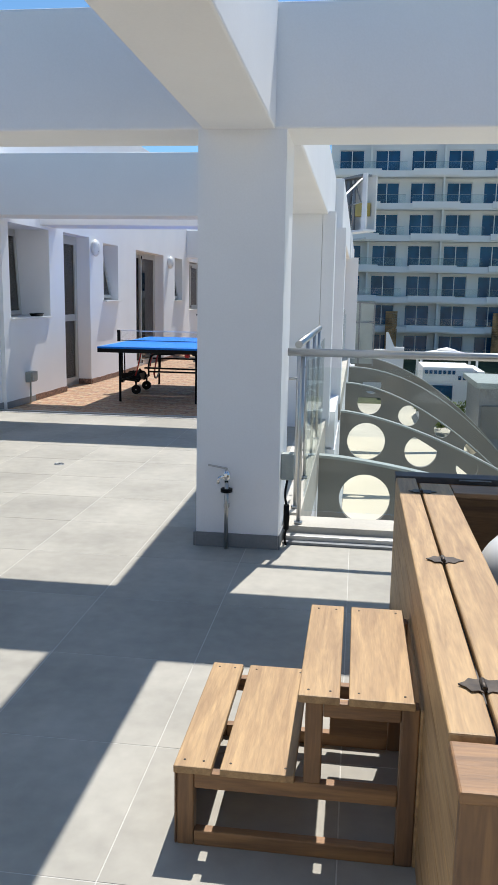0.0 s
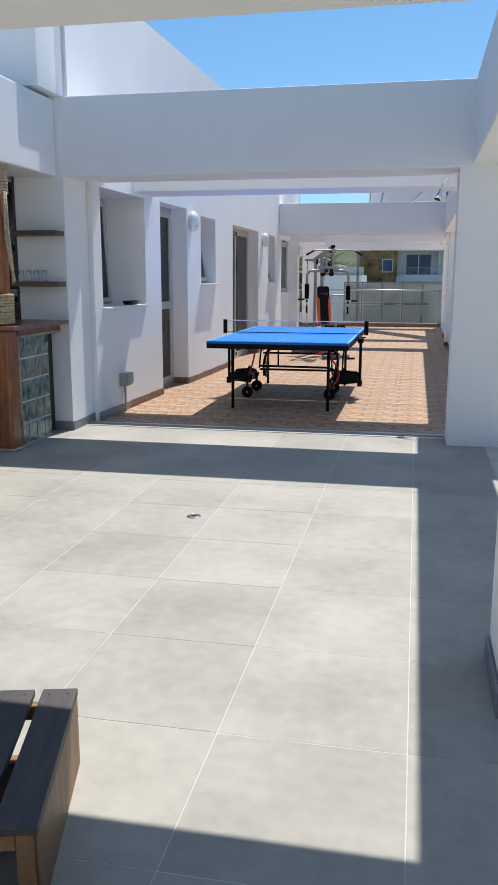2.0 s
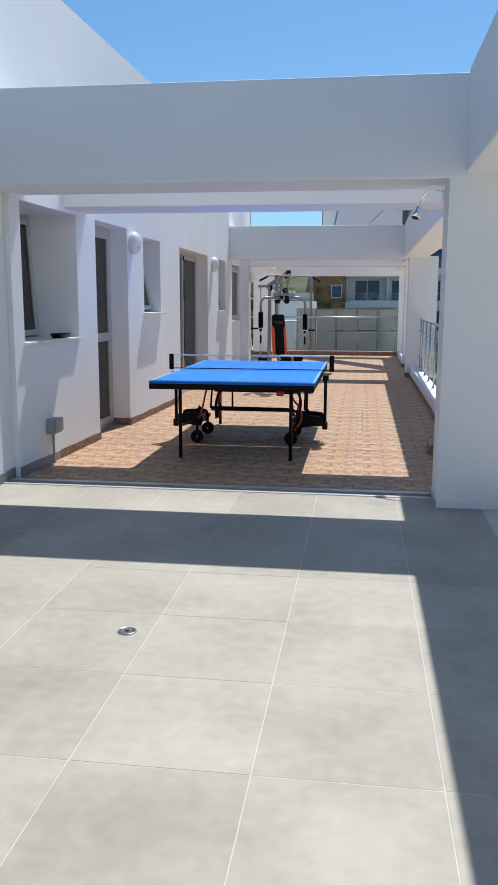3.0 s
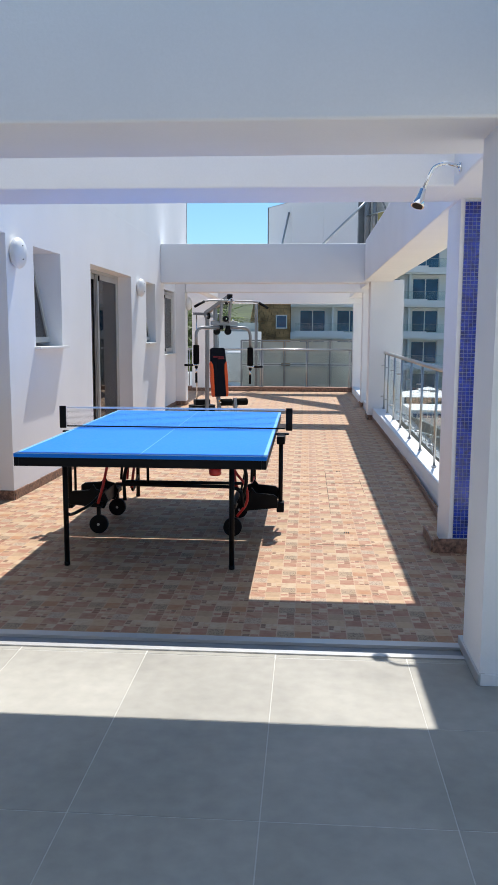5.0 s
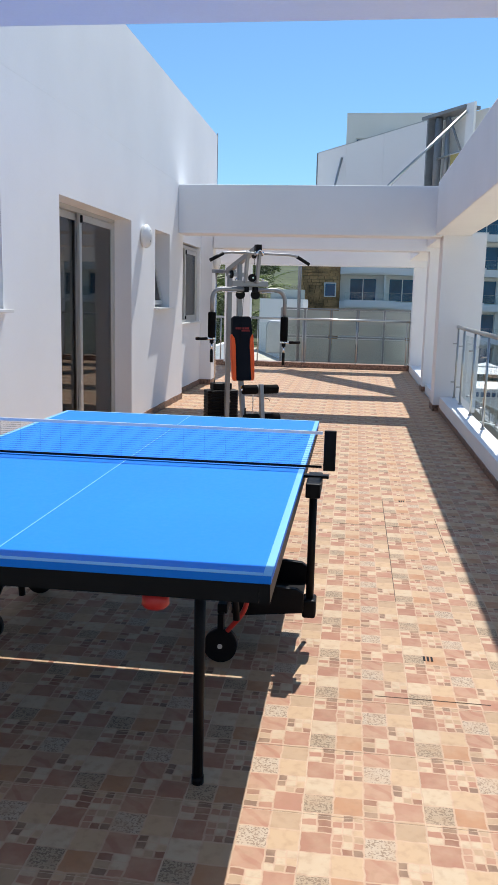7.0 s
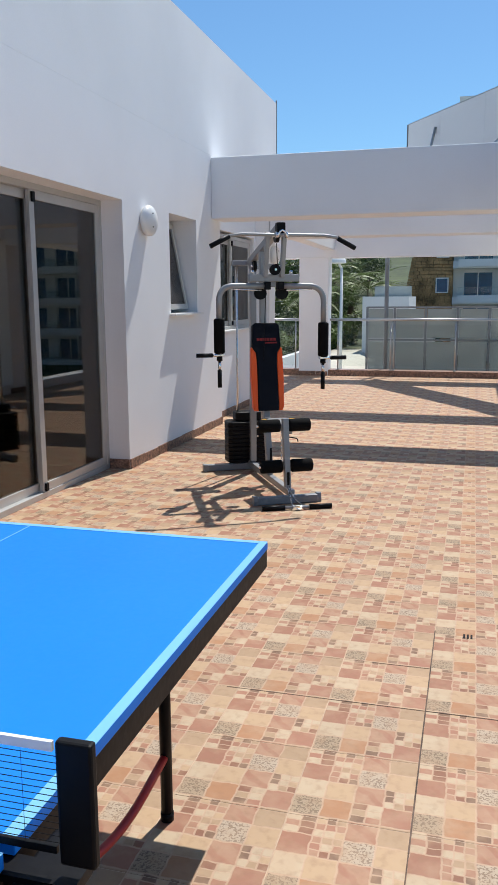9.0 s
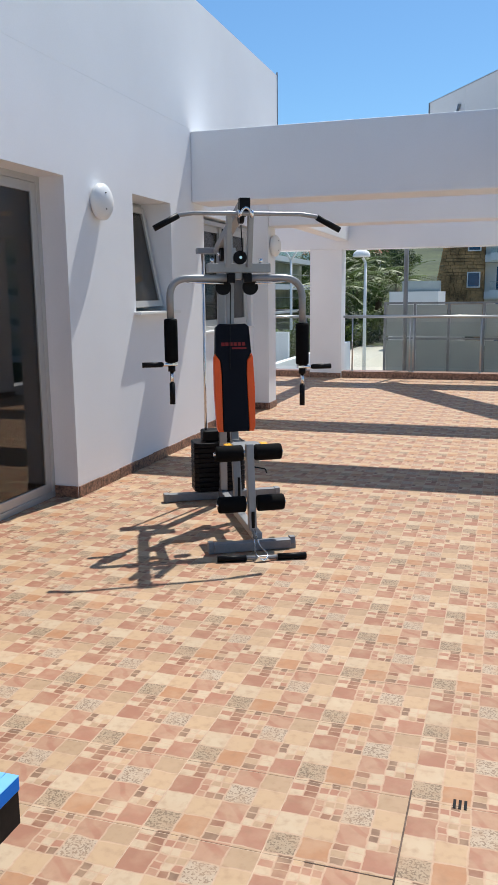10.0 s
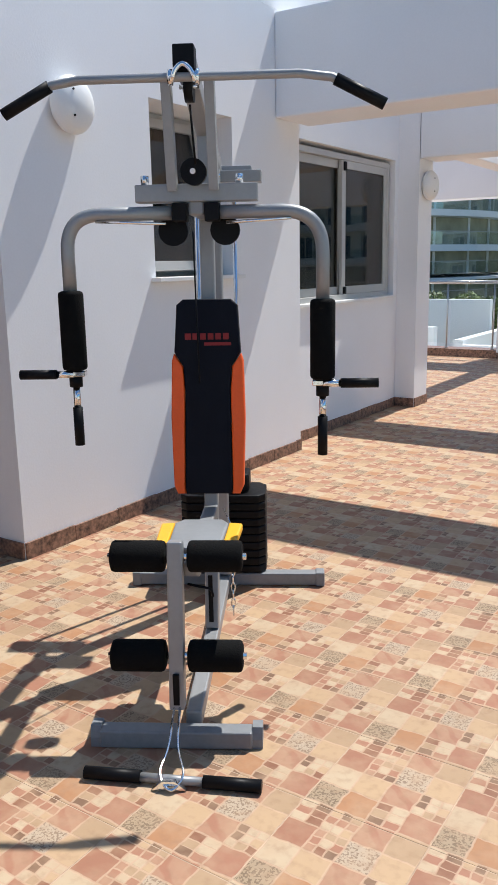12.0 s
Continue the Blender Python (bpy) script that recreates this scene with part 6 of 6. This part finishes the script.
# low walls, white pool bar with a pavilion roof, and planters before the hotel
lb2 = thing("pool_bar", "low white pool bar building with dark lettering", "building")
part("wall", box(4.5, 7.45, 50.0, 54.0, -6.0, -2.62), M_HOTELBAND, lb2)
part("side_wall", box(7.6, 8.0, 49.0, 54.0, -6.0, -2.75), M_HOTELBAND, lb2)
part("opening", box(4.9, 6.3, 49.93, 49.995, -4.6, -3.7), M_HOTELGLASS, lb2, "dark serving hatch")
for k in range(7):
    part("letter_bar", box(4.62 + k * 0.27, 4.80 + k * 0.27, 49.94, 49.995, -3.02, -2.80), M_HOTELGLASS, lb2)
for k in range(3):
    part("letter_bar", box(6.6 + k * 0.27, 6.78 + k * 0.27, 49.94, 49.995, -3.35, -3.12), M_HOTELGLASS, lb2)
pv = thing("pavilion", "white pyramid roof pavilion by the pool", "pavilion")
bm = bmesh.new()
ring = [bm.verts.new(p) for p in ((4.9, 58, -2.55), (8.9, 58, -2.55), (8.9, 62, -2.55), (4.9, 62, -2.55))]
mid = [bm.verts.new(p) for p in ((6.4, 59.5, -2.2), (7.4, 59.5, -2.2), (7.4, 60.5, -2.2), (6.4, 60.5, -2.2))]
for i in range(4):
    bm.faces.new((ring[i], ring[(i + 1) % 4], mid[(i + 1) % 4], mid[i]))
tip = bm.verts.new((6.9, 60, -1.98))
cap_ = [bm.verts.new(p) for p in ((6.25, 59.35, -2.18), (7.55, 59.35, -2.18), (7.55, 60.65, -2.18), (6.25, 60.65, -2.18))]
for i in range(4):
    bm.faces.new((cap_[i], cap_[(i + 1) % 4], tip))
part("roof_cloth", bm, M_HOTELBAND, pv)
for x in (5.0, 8.8):
    for y in (58.1, 61.9):
        part("leg", box(x - 0.08, x + 0.08, y - 0.08, y + 0.08, -6, -2.56), M_HOTELBAND, pv)
ts = thing("garden_wall", "white stepped garden wall before the hotel", "wall")
part("wall", prism([(0.0, -6.0), (3.1, -6.0), (3.1, -2.2), (2.4, -2.2), (1.9, -1.1), (1.75, -1.1), (1.75, -2.4), (0.0, -2.4)], "y", 62.0, 62.5), M_HOTELBAND, ts)
ts.location = (0.9, 0, 0)
dk = thing("dark_kiosk", "flat-roofed kiosk with dark openings by the pool", "kiosk")
part("roof", box(6.0, 15.0, 38.0, 43.0, -2.55, -2.3), M_PANEL, dk)
part("front", box(6.2, 15.0, 38.4, 42.8, -6.0, -2.551), M_PLINTH, dk)
for k in range(5):
    part("slat", box(6.3 + k * 1.4, 7.5 + k * 1.4, 38.30, 38.38, -4.9, -3.4), M_FIN, dk)

# white low structures beyond the end railing
pl = thing("white_planter", "long low white planter wall beyond the railing", "wall")
part("front_wall", box(-14.0, -6.6, 30.9, 31.1, -1.5, 0.05), M_HOTELBAND, pl)
part("back_wall", box(-14.0, -6.6, 34.6, 34.8, -1.5, 0.42), M_HOTELBAND, pl)
part("side_wall", box(-9.9, -9.7, 31.11, 34.59, -1.5, 0.2), M_HOTELBAND, pl)
pl2 = thing("low_white_wall", "low white garden wall beyond the railing", "wall")
part("wall", box(-6.2, -3.2, 31.5, 31.7, -1.5, -0.35), M_HOTELBAND, pl2)
part("cross_wall", box(-6.4, -6.2, 31.5, 42.0, -1.5, -0.25), M_HOTELBAND, pl2)
cw = thing("concrete_block", "white flat-roofed outbuilding before the stone tower", "building")
part("wall", box(-6.6, -4.15, 55.0, 60.0, -2.0, 1.55), M_HOTELBAND, cw)
part("parapet", box(-6.2, -4.2, 57.0, 57.3, 1.552, 2.1), M_PANEL, cw)

# building with curved balconies
bb = thing("balcony_building", "apartment building with rounded white balconies and dim glazing", "building")
EDGE = [(-40, 49.5), (-21, 50.2), (-18.4, 51.2), (-16.6, 53.0), (-15.4, 55.5), (-14.5, 58.2), (-14.15, 60.5), (-14.3, 70)]


def inset(d):
    return [(x - d * 0.75 if x > -39 else x, y + d * 0.66) for x, y in EDGE]


def strip(pts, z0, z1, th=0.06):
    """An upright band along a bent line."""
    bm = bmesh.new()
    rows_ = [[bm.verts.new(p) for p in ((x, y, z0), (x - th * 0.7, y + th * 0.7, z0), (x - th * 0.7, y + th * 0.7, z1), (x, y, z1))] for x, y in pts]
    for a, b in zip(rows_[:-1], rows_[1:]):
        for k in range(4):
            bm.faces.new((a[k], b[k], b[(k + 1) % 4], a[(k + 1) % 4]))
    bm.faces.new(rows_[0])
    bm.faces.new(rows_[-1][::-1])
    return bm


for k, z in enumerate((-1.2, 0.30, 1.78, 3.50, 5.3)):
    part("balcony_slab", prism(EDGE + [(-40, 70)], "z", z, z + (0.14 if k == 1 else 0.32)), M_HOTELBAND, bb, "white rounded balcony slab")
    if k == 4:
        break
    part("balcony_glass", strip(inset(0.12), z + 0.33, z + 0.95, 0.03), M_GLASS, bb)
    part("balcony_rail", strip(inset(0.10), z + 0.96, z + 1.0, 0.05), M_ALU, bb)
    top_z = (0.30, 1.78, 3.50, 5.3)[k]
    part("room_wall", strip(inset(1.1), z + 0.33, top_z - 0.002, 0.2), M_ROOMFAR, bb, "dim glazed room front")
    for (xa, ya), (xb, yb) in zip(inset(1.0)[1:-1], inset(1.0)[2:]):
        part("mullion", box(xa - 0.05, xa + 0.05, ya - 0.05, ya + 0.05, z + 0.33, top_z - 0.004), M_HOTELBAND, bb)
part("base", prism(inset(1.2) + [(-40, 70)], "z", -3.5, -1.202), M_PANEL, bb)


# ---- street lamps ----
def street_lamp(x, y, z0, z1, arms=False):
    t = thing("street_lamp", "white twin-armed street lamp" if arms else "white mushroom-headed street lamp", "street lamp", at=pose(x, y, z0))
    h = z1 - z0
    part("pole", tube([(0, 0, 0), (0, 0, h * 0.5), (0, 0, h)], [0.07, 0.06, 0.05], 12), M_HOTELBAND, t)
    if arms:
        part("arm", tube([(0, 0, h), (-0.35, 0, h + 0.5)], 0.05, 10), M_HOTELBAND, t)
        part("arm", tube([(0, 0, h), (0.35, 0, h + 0.5)], 0.05, 10), M_HOTELBAND, t)
    else:
        part("neck", tube([(0, 0, h), (-0.1, 0, h + 0.18)], 0.05, 10), M_HOTELBAND, t)
        bm = bmesh.new()
        bmesh.ops.create_uvsphere(bm, u_segments=20, v_segments=10, radius=0.33)
        for v in bm.verts:
            v.co = Vector((v.co.x - 0.15, v.co.y, max(v.co.z, -0.05) * 0.75 + h + 0.25))
        part("head", bm, M_HOTELBAND, t, "white mushroom lamp head")
    return t


street_lamp(-5.9, 43.3, -1.4, 2.6)
street_lamp(-9.6, 46.5, -1.4, 2.9, True)

# parked vehicle beyond the wall
cr = thing("parked_van", "pale blue-white parked van behind the railing", "van", at=pose(-5.4, 47.5, -1.4))
part("body", prism([(0.0, 0.35), (2.9, 0.35), (2.9, 1.9), (0.1, 1.9), (0.0, 1.7)], "y", 0, 1.7, 0.08), M_CAR, cr)
part("grille", box(0.9, 2.7, -0.02, -0.001, 0.5, 0.95), M_PLINTH, cr)
# houses on the hill
def hill_house(x, y, w, z):
    t = thing("hill_house", "white house with a red tiled roof on the hill", "house", "houses on the hill", pose(x, y, z))
    part("wall", box(-w / 2, w / 2, 0, 6, -2, 2.6), M_HOTELBAND, t)
    part("roof", prism([(-0.4, 2.6), (6.4, 2.6), (3.0, 4.0)], "x", -w / 2 - 0.3, w / 2 + 0.3), M_ROOF, t, "red tiled roof")
    part("window", box(-w / 4, -w / 4 + 1.1, -0.03, -0.001, 0.4, 1.7), M_PLINTH, t)
    part("window", box(w / 6, w / 6 + 1.1, -0.03, -0.001, 0.4, 1.7), M_PLINTH, t)


hill_house(-22, 118, 11, 3.9)
hill_house(-40, 118, 7, 3.5)
hill_house(-33, 160, 12, 9.0)
hill_house(-62, 140, 9, 6.0)


# ---- planting: bushes, trees and palms ----
def clump_mesh(name, n, seed, spread, leaf, mat, squash=0.8):
    """Many small bent leaves about a few boughs: uneven outline with gaps."""
    r = np.random.RandomState(seed)
    boughs = r.normal(0, 1, (9, 3)) * np.array([0.45, 0.45, 0.35 * squash])
    c = boughs[r.randint(0, 9, n)]
    d = r.normal(0, 1, (n, 3))
    d /= np.linalg.norm(d, axis=1)[:, None]
    p = (c + d * (0.30 + 0.16 * r.rand(n, 1)) * np.array([1, 1, squash])) * spread
    a = r.normal(0, 1, (n, 3))
    a /= np.linalg.norm(a, axis=1)[:, None]
    b = np.cross(a, d)
    b /= np.linalg.norm(b, axis=1)[:, None] + 1e-9
    s = leaf * (0.6 + 0.8 * r.rand(n, 1))
    v = np.stack([p - a * s, p + b * s * 0.45, p + a * s, p - b * s * 0.45], 1).reshape(-1, 3)
    me = bpy.data.meshes.new(name)
    me.from_pydata(v.tolist(), [], [(4 * i, 4 * i + 1, 4 * i + 2, 4 * i + 3) for i in range(n)])
    me.materials.append(mat)
    return me


crowns = [clump_mesh("crown", 2600, 3, 2.6, 0.17, M_LEAF), clump_mesh("crown", 2600, 4, 2.8, 0.17, M_LEAF, 1.0), clump_mesh("crown", 2400, 5, 2.6, 0.15, M_LEAFDARK, 1.2)]
bush = [clump_mesh("bush_leaves", 1500, 8, 1.3, 0.11, M_LEAF, 0.7), clump_mesh("bush_leaves", 1500, 9, 1.3, 0.11, M_LEAFDARK, 0.8)]
trunk_bm = bmesh.new()
tube_bm(trunk_bm, [(0, 0, 0), (0.08, 0.03, 1.2), (0.0, 0.1, 2.6), (0.1, 0.05, 3.6)], [0.24, 0.18, 0.14, 0.07], 9)
for a in range(5):
    t_ = a * 1.26
    tube_bm(trunk_bm, [(0.03, 0.08, 2.0 + 0.2 * a), (0.7 * math.cos(t_), 0.7 * math.sin(t_), 2.9 + 0.2 * a), (1.5 * math.cos(t_), 1.5 * math.sin(t_), 3.5 + 0.2 * a)], [0.09, 0.06, 0.03], 7)
trunk_me = bpy.data.meshes.new("trunk")
trunk_bm.to_mesh(trunk_me)
trunk_bm.free()
trunk_me.materials.append(M_TRUNK)


def tree(x, y, s, k):
    z = ground_height(x, y)
    t = thing("tree", "dark green pine tree on the hillside" if k == 2 else "green leafy tree on the slope beyond the terrace", "tree", "trees on the hillside", pose(x, y, z - 0.2, 0, 0, (x * 37 + y * 11) % 360))
    t.scale = (s, s, s)
    o = new("trunk", trunk_me)
    o.parent = t
    o = new("crown", crowns[k])
    o.parent = t
    o.location = (0, 0, 4.0)
    return t


rt = random.Random(11)
spots = []
for k in range(150):
    y = 52 + (k / 150) ** 1.3 * 130
    x = -y * rt.uniform(0.13, 0.60) + rt.uniform(-3, 3)
    if (-41 < x < -10.5 and 46 < y < 70 and x < -10.5 - (y - 52) * 0.25) or (x > -8.5 and y < 62):
        continue
    spots.append((x, y))
for i, (x, y) in enumerate(spots):
    tree(x, y, rt.uniform(0.6, 1.05) * (0.5 if y < 75 else 0.72) * (1 + (y - 52) * 0.002), rt.choice((0, 0, 1, 2)))
for i in range(150):
    y = rt.uniform(44, 95)
    x = -y * rt.uniform(0.14, 0.34)
    if (-41 < x < -13.2 and 49 < y < 70) or (y < 56 and x > -9.5):
        continue
    z = ground_height(x, y)
    t = thing("bush", "green bush on the dry slope", "bush", "bushes on the slope", pose(x, y, z + 0.5, 0, 0, (i * 47) % 360))
    s = rt.uniform(0.8, 1.5) * (0.55 if x < -10 and y < 60 else 1)
    t.scale = (s, s, s)
    o = new("bush_leaves", bush[i % 2])
    o.parent = t
for i in range(10):
    t = thing("bush", "low green hedge plant behind the white planter", "bush", "hedge plants", pose(-13.6 + i * 0.75, 36.0, 0.0, 0, 0, i * 40))
    t.scale = (0.55, 0.55, 0.5)
    o = new("bush_leaves", bush[0])
    o.parent = t


for x, y, z, q in ((5.3, 46.0, -4.6, 1.0), (5.9, 44.5, -5.0, 1.1), (4.7, 48.0, -4.4, 0.8)):
    t = thing("bush", "green bush growing beside the pool bar", "bush", "bushes by the pool", pose(x, y, z, 0, 0, x * 50))
    t.scale = (q, q, q)
    o = new("bush_leaves", bush[0])
    o.parent = t


def palm_frond(seed):
    bm = bmesh.new()
    r = random.Random(seed)
    L_, n = 2.6, 26
    pts = []
    for i in range(n + 1):
        u = i / n
        pts.append(Vector((L_ * u, 0, 0.9 * u - 1.9 * u * u)))
    tube_bm(bm, pts[::2], [0.03 * (1 - k / (len(pts[::2]))) + 0.006 for k in range(len(pts[::2]))], 5)
    for i in range(3, n):
        for s in (-1, 1):
            ll = 0.62 * math.sin(math.pi * (0.12 + 0.85 * i / n))
            b = pts[i]
            e = b + Vector((0.30 * ll, s * ll, -0.35 * ll + r.uniform(-0.05, 0.05)))
            w = Vector((0.022, 0, 0))
            vs = [bm.verts.new(b - w), bm.verts.new(b + w), bm.verts.new(e)]
            bm.faces.new(vs)
    return bm


frond_ob = None
fb = palm_frond(2)
frond_me = bpy.data.meshes.new("frond")
fb.to_mesh(frond_me)
fb.free()
frond_me.materials.append(M_LEAF)


def palm(x, y, h):
    z = ground_height(x, y)
    t = thing("palm_tree", "feathery date palm on the slope", "palm", "palms on the slope", pose(x, y, z))
    part("trunk", tube([(0, 0, 0), (0.1, 0, h * 0.5), (0, 0, h)], [0.28, 0.2, 0.18], 10), M_TRUNK, t)
    for k in range(22):
        o = new("frond", frond_me)
        o.parent = t
        o.matrix_basis = Matrix.Translation((0, 0, h)) @ Matrix.Rotation(k * 2.399, 4, "Z") @ Matrix.Rotation(radians(-52 + (k * 37) % 75), 4, "Y")


palm(-9.2, 68, 3.4)
palm(-11.2, 74, 3.6)
palm(-9.8, 57, 3.0)
palm(-10.4, 66, 3.3)
palm(-7.6, 66, 3.0)


# ---- floor tiles, laid one by one ----
def tile_mesh(name, w, d, mat, th=0.010, r=0.0015):
    bm = bmesh.new()
    x0, x1, y0, y1 = -w / 2, w / 2, -d / 2, d / 2
    A = [bm.verts.new(p) for p in ((x0 + r, y0 + r, 0), (x1 - r, y0 + r, 0), (x1 - r, y1 - r, 0), (x0 + r, y1 - r, 0))]
    B = [bm.verts.new(p) for p in ((x0, y0, -r), (x1, y0, -r), (x1, y1, -r), (x0, y1, -r))]
    C = [bm.verts.new((v.co.x, v.co.y, -th)) for v in B]
    bm.faces.new(A)
    for i in range(4):
        j = (i + 1) % 4
        bm.faces.new((B[i], B[j], A[j], A[i]))
        bm.faces.new((C[i], C[j], B[j], B[i]))
    me = bpy.data.meshes.new(name)
    bm.to_mesh(me)
    bm.free()
    me.materials.append(mat)
    return me


floor_a = thing("floor", "grey cement-look porcelain tiles with pale joints", "floor")
floor_a["kind"] = "structure"
GX, GY, GPX, GPY = -1.30, 7.03, 0.603, 0.632
big_tile = tile_mesh("floor_tile", GPX - 0.004, GPY - 0.004, M_GREYTILE, 0.010, 0.0005)
edge_tile = tile_mesh("floor_tile", GPX - 0.006, 9.598 - (GY + 4 * GPY) - 0.003, M_GREYTILE)
for i in range(-13, 8):
    for j in range(-16, 5):
        x, y = GX + (i + 0.5) * GPX, GY + (j + 0.5) * GPY
        if (y > 5.0 and x > 0.0) or x > 3.3 or x < -8.95:
            continue
        if j == 4:
            o = new("floor_tile", edge_tile)
            y0 = GY + 4 * GPY + 0.003
            y = (y0 + 9.598) / 2
            if 9.598 - y0 < 0.02:
                continue
        else:
            o = new("floor_tile", big_tile)
        o.parent = floor_a
        o.location = (x, y, 0.0003 * ((i * 7 + j * 3) % 3))

floor_b = thing("floor_patio", "printed terracotta and cream patio tiles", "floor")
floor_b["kind"] = "structure"
PW, PD, P0X, P0Y = 0.348, 0.348, -0.957, 13.982 - 12 * 0.348
small_tile = tile_mesh("patio_tile", PW - 0.003, PD - 0.003, M_PATIO, 0.009, 0.0003)
rest = bmesh.new()
count = 0
for j in range(-1, 49):
    for i in range(-23, 3):
        x0, y0 = P0X + i * PW, P0Y + j * PD
        x1, y1 = x0 + PW, y0 + PD
        if x0 >= -0.03 or y0 > 26.6:
            continue
        lim = WX - 0.03 * max(0.0, 14.9 - y0) if y1 < 20.34 else (-3.83 if y1 < 22.44 else -9.0)
        if DOOR_1[0] < y0 + PD and y0 < DOOR_1[1] or DOOR_2[0] < y0 + PD and y0 < DOOR_2[1]:
            lim -= 0.3
        if x1 < lim - 0.01:
            continue
        near = 10.9 <= y0 < 18.4 and x0 > -3.9 and x1 < -0.04 and count < 300
        if near:
            o = new("patio_tile", small_tile)
            o.parent = floor_b
            o.location = ((x0 + x1) / 2, (y0 + y1) / 2, 0.0002 * ((i * 5 + j * 3) % 3))
            count += 1
        else:
            a, b, c, e = x0 + 0.0015, min(x1, -0.022) - 0.0015, max(y0, 9.783) + 0.0015, min(y1, 26.635) - 0.0015
            A = [rest.verts.new(p) for p in ((a, c, 0), (b, c, 0), (b, e, 0), (a, e, 0))]
            B = [rest.verts.new((v.co.x, v.co.y, -0.0095)) for v in A]
            rest.faces.new(A)
            for k in range(4):
                rest.faces.new((B[k], B[(k + 1) % 4], A[(k + 1) % 4], A[k]))
o = part("patio_tiles", rest, M_PATIO, floor_b)
o["kind"] = "stuff"
